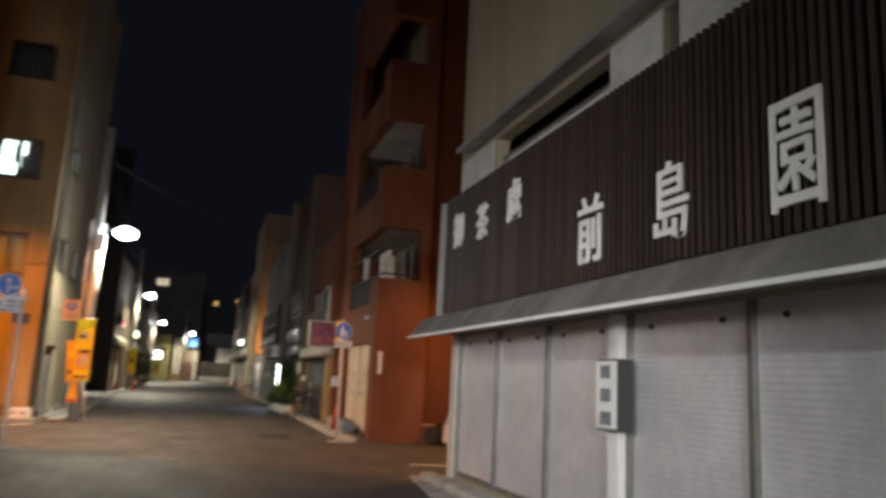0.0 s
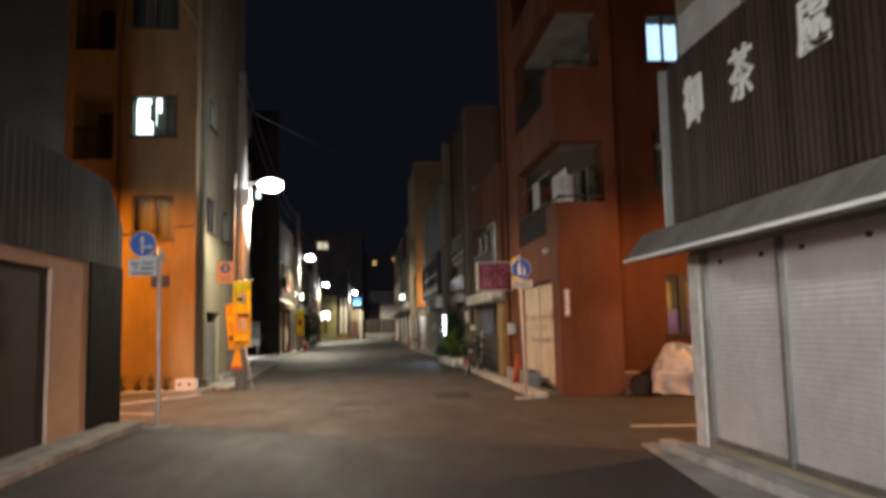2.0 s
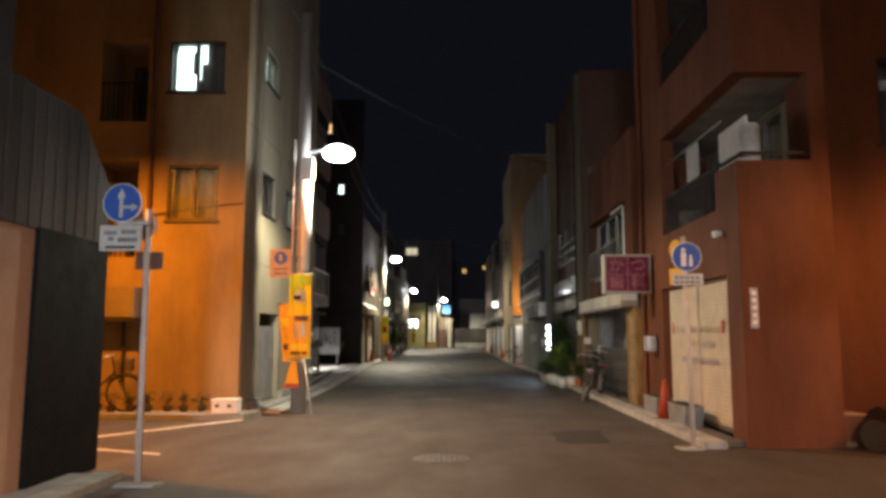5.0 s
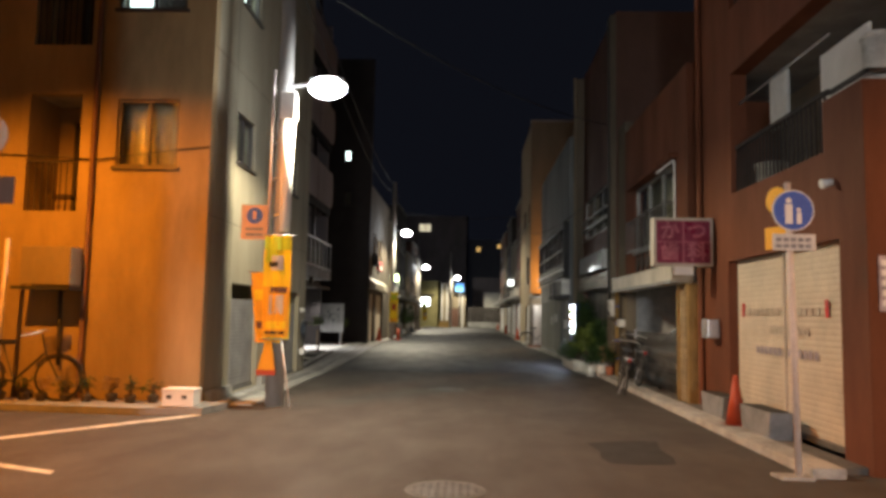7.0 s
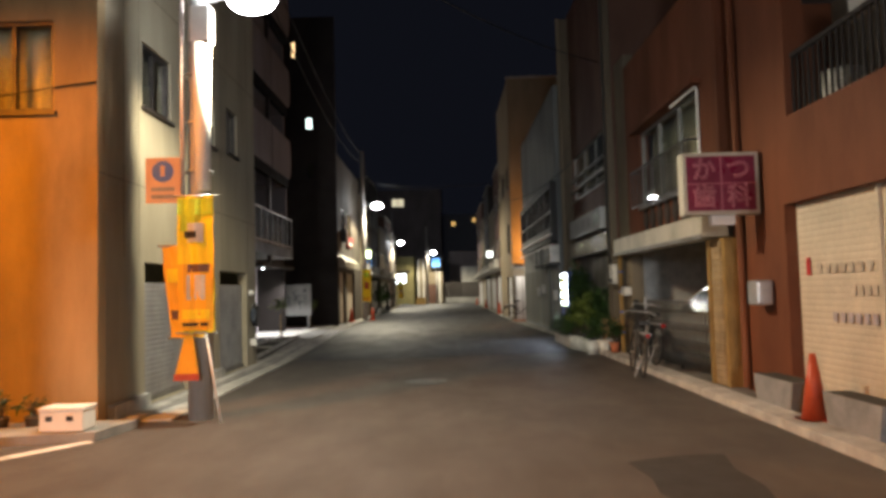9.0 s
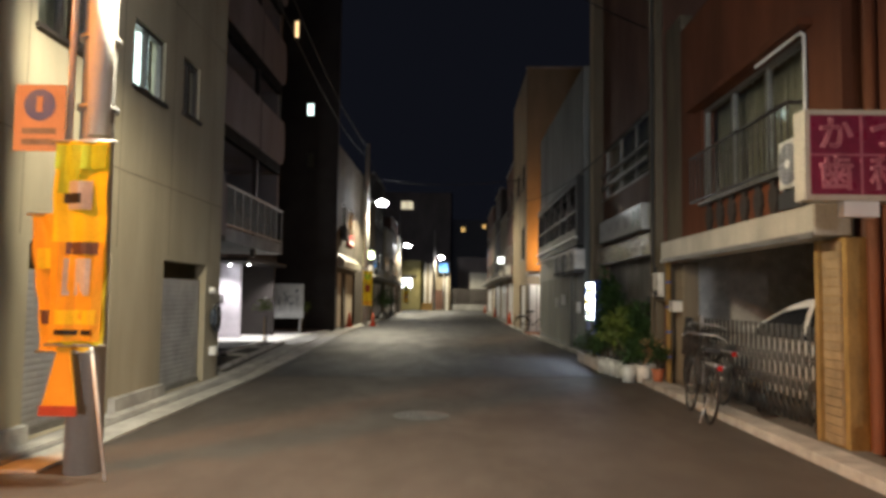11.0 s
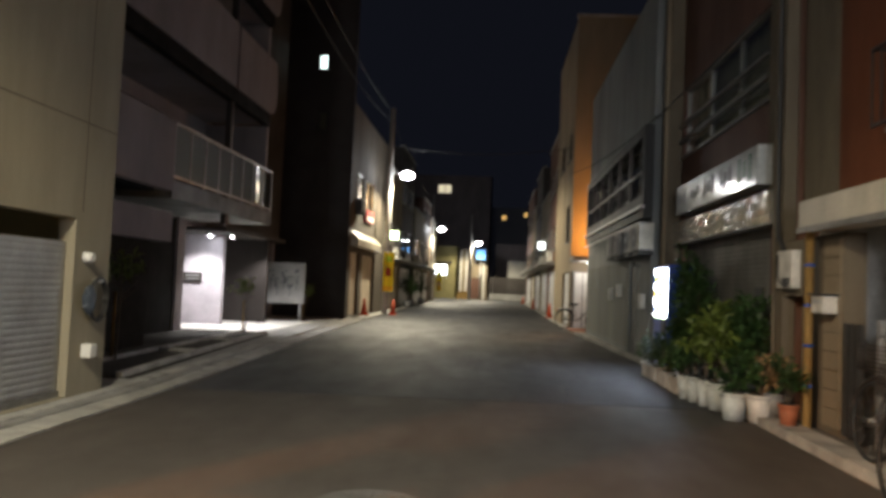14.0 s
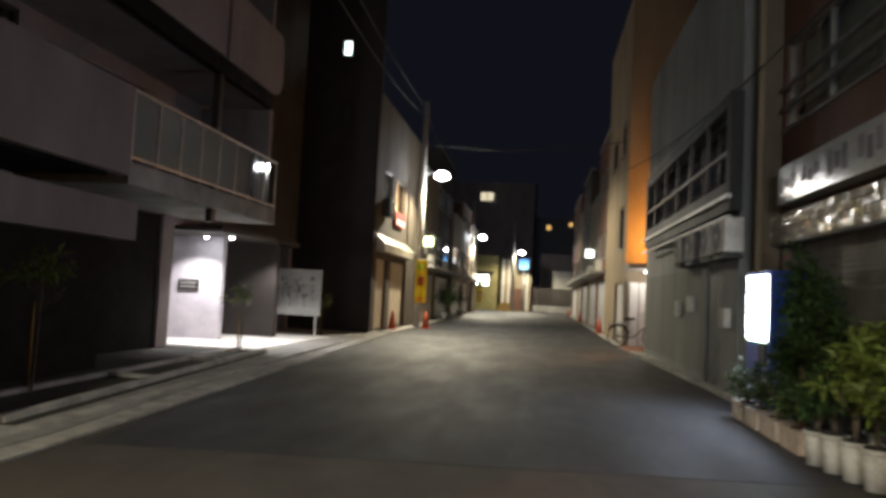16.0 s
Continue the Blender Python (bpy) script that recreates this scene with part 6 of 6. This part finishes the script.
for a, b, c, d in ((48, 49, 6.3, 7.4), (50.5, 52, 6.3, 7.4), (47.9, 49.2, 3.2, 4.6)):
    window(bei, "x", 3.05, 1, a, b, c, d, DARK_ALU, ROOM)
shutter(bei, "x", 3.12, 1, 47.5, 50, 0.15, 2.05, SHUTTER)
sw = thing("wall_lamp", 3.85, 46.9, 2.62, "small orange sodium wall lamp, lit", "wall lamp")
part("case", boxed(3.66, 3.8, 46.6, 46.74, 2.62, 2.74, bevel=0.02), BLACK_METAL, sw)
part("lens", boxed(3.68, 3.78, 46.62, 46.72, 2.745, 2.775, bevel=0.01), SODIUM_GLOW, sw).visible_shadow = False
br = part("bracket", boxed(3.7, 3.76, 46.74, 46.99, 2.66, 2.7), BLACK_METAL, sw)
dl = thing("ceiling_lamp", 3.6, 46.2, 2.34, "small round white lamp under the door canopy, lit", "ceiling lamp")
part("base", tube(bmesh.new(), (3.6, 46.2, 2.385), (3.6, 46.2, 2.42), 0.09, n=20), WHITE_PAINT, dl)
part("lens", tube(bmesh.new(), (3.6, 46.2, 2.34), (3.6, 46.2, 2.384), 0.05, 0.08, n=20), LIT_SHOP, dl).visible_shadow = False
slab("pavement", [(2.9, 44.7), (4.6, 44.7), (4.6, 46.9), (2.9, 46.9)], 0.07, 0.085, RED_BRICK, "red brick paved threshold", "pavement")

# ---- houses further on ----


def far_house(x, into, y0, y1, top, wall, label, lit=None, sign=None, door=SHUTTER):
    """A two or three storey town house: front wall with openings, shutter or door, windows with sills, canopy, outdoor unit and parapet."""
    root = thing("house_building", x, y0, 0, label, "building", "street houses")
    w = y1 - y0
    holes = [(y0 + 0.4, y1 - 0.5, 0.08, 2.3)]
    floors = [z for z in (3.3, 6.1, 8.9) if z + 1.4 < top]
    for z in floors:
        holes += [(y0 + 0.5, y0 + w * 0.45, z, z + 1.2), (y0 + w * 0.56, y1 - 0.5, z, z + 1.2)]
    part("wall", holed(bmesh.new(), "x", x, x + into * 0.2, y0, y1, 0, top, holes), wall, root)
    shell(root, min(x, x + into * 8), max(x, x + into * 8), y0, y1, top, wall, skip="w" if into > 0 else "e")
    shutter(root, "x", x + into * 0.06, into, *holes[0][:2], 0.16, 2.3, door)
    for k, h in enumerate(holes[1:]):
        window(root, "x", x, into, *h, ALU, CURTAIN, lit=lit if k == 0 else None)
    a, b = sorted((x, x - into * 0.7))
    part("canopy", boxed(a, b, y0 + 0.2, y1 - 0.3, 2.55, 2.68, bevel=0.02), TIN, root)
    a, b = sorted((x - into * 0.06, x + into * 0.22))
    part("parapet", boxed(a, b, y0, y1, top, top + 0.12), CONCRETE, root)
    air_conditioner(x, y0 + w * 0.5, 2.72, -into, "grey outdoor unit on a canopy")
    if sign:
        s = thing("projecting_sign", x, y0 + 0.5, 3.2, "glowing box on a bracket", "sign", "street signs far off")
        a, b = sorted((x - into * 0.12, x - into * 0.6))
        c = part("case", boxed(a, b, y0 + 0.4, y0 + 0.6, 3.5, 4.0, bevel=0.01), DARK_ALU, s)
        part("face", boxed(a + 0.04, b - 0.04, y0 + 0.39, y0 + 0.398, 3.55, 3.95), sign, c)
        part("bracket", boxed(min(x, x - into * 0.14), max(x, x - into * 0.14), y0 + 0.46, y0 + 0.54, 3.6, 3.8), DARK_ALU, s)
    return root


far_house(-5.0, -1, 56.2, 62, 7.2, BEIGE_WALL, "beige plaster town house with canopy", None, GREEN_GLOW, CREAM_SHUTTER)
far_house(-5.1, -1, 62.2, 69, 9.2, DARK_WALL, "dark town house with shutter", None)
far_house(-5.0, -1, 69.2, 76, 6.4, GREY_WALL, "grey town house with shutter", WARM_WINDOW)
far_house(-5.2, -1, 76.2, 83, 8.0, BROWN_WALL, "brown town house with shutter")
far_house(-5.2, -1, 83.2, 90, 7.0, BEIGE_WALL, "beige town house near the junction", None, None, CREAM_SHUTTER)
far_house(3.15, 1, 54.2, 60, 8.6, BROWN_WALL, "dark brown town house with canopy")
# Its glowing box stands in for a lit white wall lamp
far_house(3.2, 1, 60.2, 66.5, 6.6, GREY_WALL, "grey town house with shutter", None, DIM_GLOW)
far_house(3.2, 1, 66.7, 73, 9.0, DARK_WALL, "dark three storey town house")
far_house(3.3, 1, 73.2, 80, 7.4, BEIGE_WALL, "beige town house with shutter", None, None, CREAM_SHUTTER)
far_house(3.4, 1, 80.2, 91, 9.4, BROWN_WALL, "tall brown house at the junction")

# ---- houses across the far junction ----
oh = thing("house_building", -5, 100, 0, "olive plaster house with a bright lit window", "building")
part("wall", holed(bmesh.new(), "y", 100, 100.2, -9, -3.6, 0, 5.6, [(-6.4, -4.7, 2.5, 3.6)]), OLIVE_WALL, oh)
shell(oh, -9, -3.6, 100, 106, 5.6, OLIVE_WALL, skip="s")
window(oh, "y", 100, 1, -6.4, -4.7, 2.5, 3.6, DARK_ALU, lit=LIT_SHOP)
part("canopy", boxed(-7.0, -4.2, 99.4, 99.99, 3.75, 3.95), DARK_WALL, oh)
bh = thing("house_building", -2.2, 101, 0, "beige house with pilasters", "building")
part("wall", holed(bmesh.new(), "y", 101, 101.2, -3.5, -0.2, 0, 5.4, [(-2.6, -1.2, 0.1, 2.3)]), BEIGE_WALL, bh)
shell(bh, -3.5, -0.2, 101, 107, 5.4, BEIGE_WALL, skip="s")
part("door", boxed(-2.6, -1.2, 101.08, 101.13, 0.1, 2.3), BROWN_WALL, bh)
for x in (-3.4, -2.8, -0.9):
    part("pilaster", boxed(x, x + 0.25, 100.9, 100.998, 0, 5.3), POT_WHITE, bh)
bx = thing("lit_sign_box", -1.1, 100, 4.5, "blue glowing sign box on a post", "sign")
part("case", boxed(-1.7, -0.6, 99.9, 100.1, 4.3, 5.4, bevel=0.02), DARK_ALU, bx)
part("face", boxed(-1.65, -0.65, 99.89, 99.899, 4.35, 5.35), BLUE_GLOW, bx)
part("post", tube(bmesh.new(), (-1.15, 100, 0), (-1.15, 100, 4.3), 0.06, n=10), GALV, bx)
fw = thing("garden_wall", 2, 101, 0, "dark slatted boundary fence with concrete plinth", "fence")
part("plinth", boxed(-0.1, 14, 101, 101.25, 0, 0.7), CONCRETE, fw)
for k in range(40):
    part("board", boxed(-0.1 + k * 0.35, 0.22 + k * 0.35, 101.05, 101.1, 0.7, 2.5), DARK_WALL, fw)
gh = thing("house_building", 3, 108, 0, "grey house behind the boundary fence", "building")
shell(gh, 0.5, 16, 108, 116, 6.5, MAUVE_WALL)
wh = thing("shed_building", 3, 103, 0, "white rendered shed behind the fence", "building")
shell(wh, 1.9, 4.4, 103, 106, 4.4, POT_WHITE)
tw = thing("apartment_building", 5, 220, 0, "distant dark apartment tower with two lit windows", "building")
part("wall", holed(bmesh.new(), "y", 220, 220.3, -14, 22, 0, 23, [(1.9, 3.1, 19.6, 20.9), (7.8, 8.8, 20.6, 21.8)]), PALE_TILE, tw)
shell(tw, -14, 22, 220, 235, 23, MAUVE_WALL, skip="s")
window(tw, "y", 220, 1, 1.9, 3.1, 19.6, 20.9, DARK_ALU, split=1, lit=FAR_GLOW)
window(tw, "y", 220, 1, 7.8, 8.8, 20.6, 21.8, DARK_ALU, split=1, lit=FAR_GLOW)
fa = thing("apartment_building", -6, 118, 0, "distant dark apartment house with one pale lit window", "building")
part("wall", holed(bmesh.new(), "y", 118, 118.2, -12, -0.3, 0, 16.0, [(-7.5, -5.7, 13.6, 14.8)]), MAUVE_WALL, fa)
shell(fa, -12, -0.3, 118, 128, 16.0, MAUVE_WALL, skip="s")
window(fa, "y", 118, 1, -7.5, -5.7, 13.6, 14.8, DARK_ALU, lit=PALE_GLOW)
for x0, x1 in ((-30, -9.2), (16.2, 40)):
    blk = thing("house_building", x0, 100, 0, "plain dark house across the junction", "building")
    shell(blk, x0, x1, 100, 110, 7, DARK_WALL)
# plain blocks that close the side street and the street behind
for x0, x1, y0, y1 in ((-40, -30, 5, 35), (30, 40, 0, 35), (-12, 12, -32, -22)):
    blk = thing("house_building", x0, y0, 0, "plain dark house closing the street", "building")
    shell(blk, x0, x1, y0, y1, 9, MAUVE_WALL)

banner(-4.55, -4.08, 52.845, 1.0, 2.75, [YELLOW, (0.2, 0.8, 0.75, 0.9, GREEN), (0.25, 0.75, 0.4, 0.6, CONE_RED), (0.02, 0.98, 0.02, 0.14, ORANGE)], "yellow printed cloth banner on a far pole")
banner(-4.55, -4.15, 83.7, 0.9, 2.6, PRINTS, "yellow printed cloth banner on a far pole")
cone(-4.75, 49.6, 0.06)
cone(-4.0, 52.6, 0.0)
cone(3.0, 55.5, 0.08)
cone(3.05, 70.5, 0.08)
cone(2.9, 84.0, 0.08)
for i, (x, y) in enumerate(((-4.6, 63.0), (-4.7, 66.0), (-4.65, 71.5))):
    pot_plant(x, y, 0.05, 0.2, 0.35, (1.2, 0.5, 0.6, 0.8), "dark shrub in a grey pot", 200 + i, GREY_PLASTIC, count=260, size=0.2)
yb = thing("sand_box", -2.9, 99, 0, "dull yellow plastic grit box", "box")
part("body", prism(bmesh.new(), [(-3.6, 0), (-2.3, 0), (-2.4, 0.7), (-3.5, 0.7)], "y", 98.6, 99.4), RUST, yb)
part("lid", boxed(-3.55, -2.35, 98.55, 99.45, 0.7, 0.78, bevel=0.02), RUST, yb)

# saplings in the planting bed
for i, (x, y, h) in enumerate(((-5.3, 31.3, 1.45), (-5.6, 38.0, 1.1), (-5.75, 44.2, 1.0))):
    rg = random.Random(300 + i)
    tree = thing("young_tree", x, y, 0.06, "thin young tree tied to a wooden stake", "tree", "young trees")
    bm = bmesh.new()
    tube(bm, (x, y, 0.06), (x + 0.03, y, h * 0.9), 0.018, 0.01, 8)
    for k in range(6):
        a = k * 1.05
        tube(bm, (x + 0.02, y, h * (0.65 + 0.05 * k)), (x + 0.3 * math.cos(a), y + 0.3 * math.sin(a), h * (0.82 + 0.05 * k)), 0.008, 0.003, 6)
    part("trunk", bm, BARK, tree)
    part("crown", leaves(bmesh.new(), (x, y, h), (0.35, 0.35, 0.22), 110, 0.16, rg), LEAF_LIGHT, tree)
    part("stake", tube(bmesh.new(), (x - 0.06, y, 0.06), (x - 0.06, y, h * 0.75), 0.022, n=8), RUST, tree)

# manholes and patches in the road
for x, y, r in ((-0.16, 16.65, 0.31), (-0.4, 25.15, 0.31)):
    mh = thing("manhole_cover", x, y, 0, "round worn iron manhole cover in the asphalt", "manhole cover", "manhole covers")
    part("frame", tube(bmesh.new(), (x, y, 0), (x, y, 0.006), r + 0.04, n=40), IRON, mh)
    part("cover", tube(bmesh.new(), (x, y, 0.006), (x, y, 0.011), r, n=40), IRON, mh)
    bm = bmesh.new()
    for i in range(-4, 5):
        for j in range(-4, 5):
            if math.hypot(i, j) < 4.3:
                box(bm, x + i * 0.065 - 0.018, x + i * 0.065 + 0.018, y + j * 0.065 - 0.018, y + j * 0.065 + 0.018, 0.011, 0.015)
    tagged(part("studs", bm, IRON, mh), kind="stuff")
slab("road_patch", [(1.5, 18.02), (1.8, 17.98), (2.17, 18.05), (2.24, 18.4), (2.22, 18.9), (2.33, 19.45), (1.95, 19.42), (1.6, 19.3), (1.44, 19.22), (1.5, 18.7), (1.45, 18.3)], 0, 0.003, PATCH, "square darker asphalt repair patch", "road")

# overhead cables
for i, (a, b, sag) in enumerate((((-3.05, 22, 8.0), (-4.45, 53, 9.0), 0.7), ((-3.05, 22, 7.4), (-4.45, 53, 8.6), 0.9), ((-3.05, 22, 7.7), (-3.15, -4, 8.0), 0.8), ((-3.05, 22, 7.2), (3.6, 29.6, 6.6), 0.4),
                                 ((-4.45, 53, 8.8), (-5.1, 84, 9), 0.8), ((3.5, 29.7, 4.9), (3.0, 47.0, 5.6), 0.35), ((-4.45, 53, 7.5), (3.05, 47.5, 6.6), 0.3))):
    cb = thing("overhead_cable", *a, "thin black overhead cable between poles", "cable", "overhead cables")
    pts = [Vector(a).lerp(Vector(b), k / 16) - Vector((0, 0, sag * 4 * (k / 16) * (1 - k / 16))) for k in range(17)]
    part("cable", pipe(bmesh.new(), pts, 0.014, 6), BLACK, cb)

# ---- small things on the dark house and the cream corner building ----
air_conditioner(-5.0, 48.4, 4.0, 1, "dark outdoor unit on the wall above a canopy", tone=BLACK_METAL)
br = thing("unit_bracket", -4.8, 48.4, 3.95, "dark steel bracket under the outdoor unit", "bracket", "unit brackets")
part("bracket", boxed(-4.998, -4.7, 48.05, 48.75, 3.95, 3.998), BLACK_METAL, br)
rs = thing("shop_sign_board", -4.9, 51, 3.85, "red and white painted shop sign board", "sign")
part("board", boxed(-4.998, -4.9, 50.0, 51.8, 3.85, 4.35, bevel=0.01), RED_INK, rs)
part("board_band", boxed(-4.896, -4.89, 50.1, 51.7, 3.9, 4.08), WHITE_PAINT, rs)

hose = thing("garden_hose", -4.05, 28.5, 0.9, "dark coiled hose hung on a wall hook", "hose")
bm = bmesh.new()
for k in range(3):
    pipe(bm, [Vector((-4.06 + 0.018 * k, 28.42 + (0.15 + 0.012 * k) * math.cos(a * 0.3142), 1.08 + (0.22 + 0.01 * k) * math.sin(a * 0.3142))) for a in range(21)], 0.012, 6)
part("coil", bm, BLACK_METAL, hose)
part("hook", boxed(-4.098, -4.0, 28.4, 28.44, 1.27, 1.3), GALV, hose)
ml = thing("wall_light", -4.08, 28.2, 1.5, "small unlit white wall light", "wall lamp")
part("globe", tube(bmesh.new(), (-4.098, 28.2, 1.54), (-4.0, 28.2, 1.54), 0.06, 0.045, 16), WHITE_PAINT, ml)
bag = thing("plastic_bag", -4.05, 28.25, 0.95, "pale blue plastic bag hung on the wall", "bag")
bm = bmesh.new()
bmesh.ops.create_uvsphere(bm, u_segments=16, v_segments=12, radius=1)
for v in bm.verts:
    v.co = Vector((-4.03 + v.co.x * 0.06, 28.22 + v.co.y * 0.1 * (1 + 0.2 * math.sin(v.co.z * 9)), 1.08 + v.co.z * 0.16))
part("bag", bm, BLUE_GREY, bag)
cup = thing("tap_cover", -4.05, 28.3, 0.45, "white plastic cover over a wall tap", "tap")
part("cover", boxed(-4.098, -3.98, 28.22, 28.36, 0.45, 0.6, bevel=0.02), WHITE_PAINT, cup)

# yellow painted ring round a manhole on the street
bm = bmesh.new()
cx, cy, seg = -2.45, 8.62, 48
loops = []
for r, z in ((0.3, 0.0045), (0.3, 0.0075), (0.5, 0.0075), (0.5, 0.0045)):
    loops.append([bm.verts.new((cx + r * math.cos(math.tau * k / seg), cy + r * math.sin(math.tau * k / seg), z)) for k in range(seg)])
for a, b in zip(loops, loops[1:]):
    for k in range(seg):
        bm.faces.new((a[k], a[(k + 1) % seg], b[(k + 1) % seg], b[k]))
bmesh.ops.recalc_face_normals(bm, faces=bm.faces[:])
tagged(part("road_ring", bm, YELLOW), "yellow painted ring round a manhole cover", "road marking", kind="structure")
mh = thing("manhole_cover", cx, cy, 0.004, "round grey iron manhole cover inside a yellow ring", "manhole cover")
part("rim", tube(bmesh.new(), (cx, cy, 0.002), (cx, cy, 0.008), 0.26, n=40), CONCRETE, mh)
part("lid", tube(bmesh.new(), (cx, cy, 0.008), (cx, cy, 0.011), 0.22, n=40), IRON, mh)
for k in range(8):
    part("tread", boxed(cx - 0.15, cx + 0.15, cy - 0.15 + k * 0.042, cy - 0.135 + k * 0.042, 0.011, 0.014), IRON, mh)
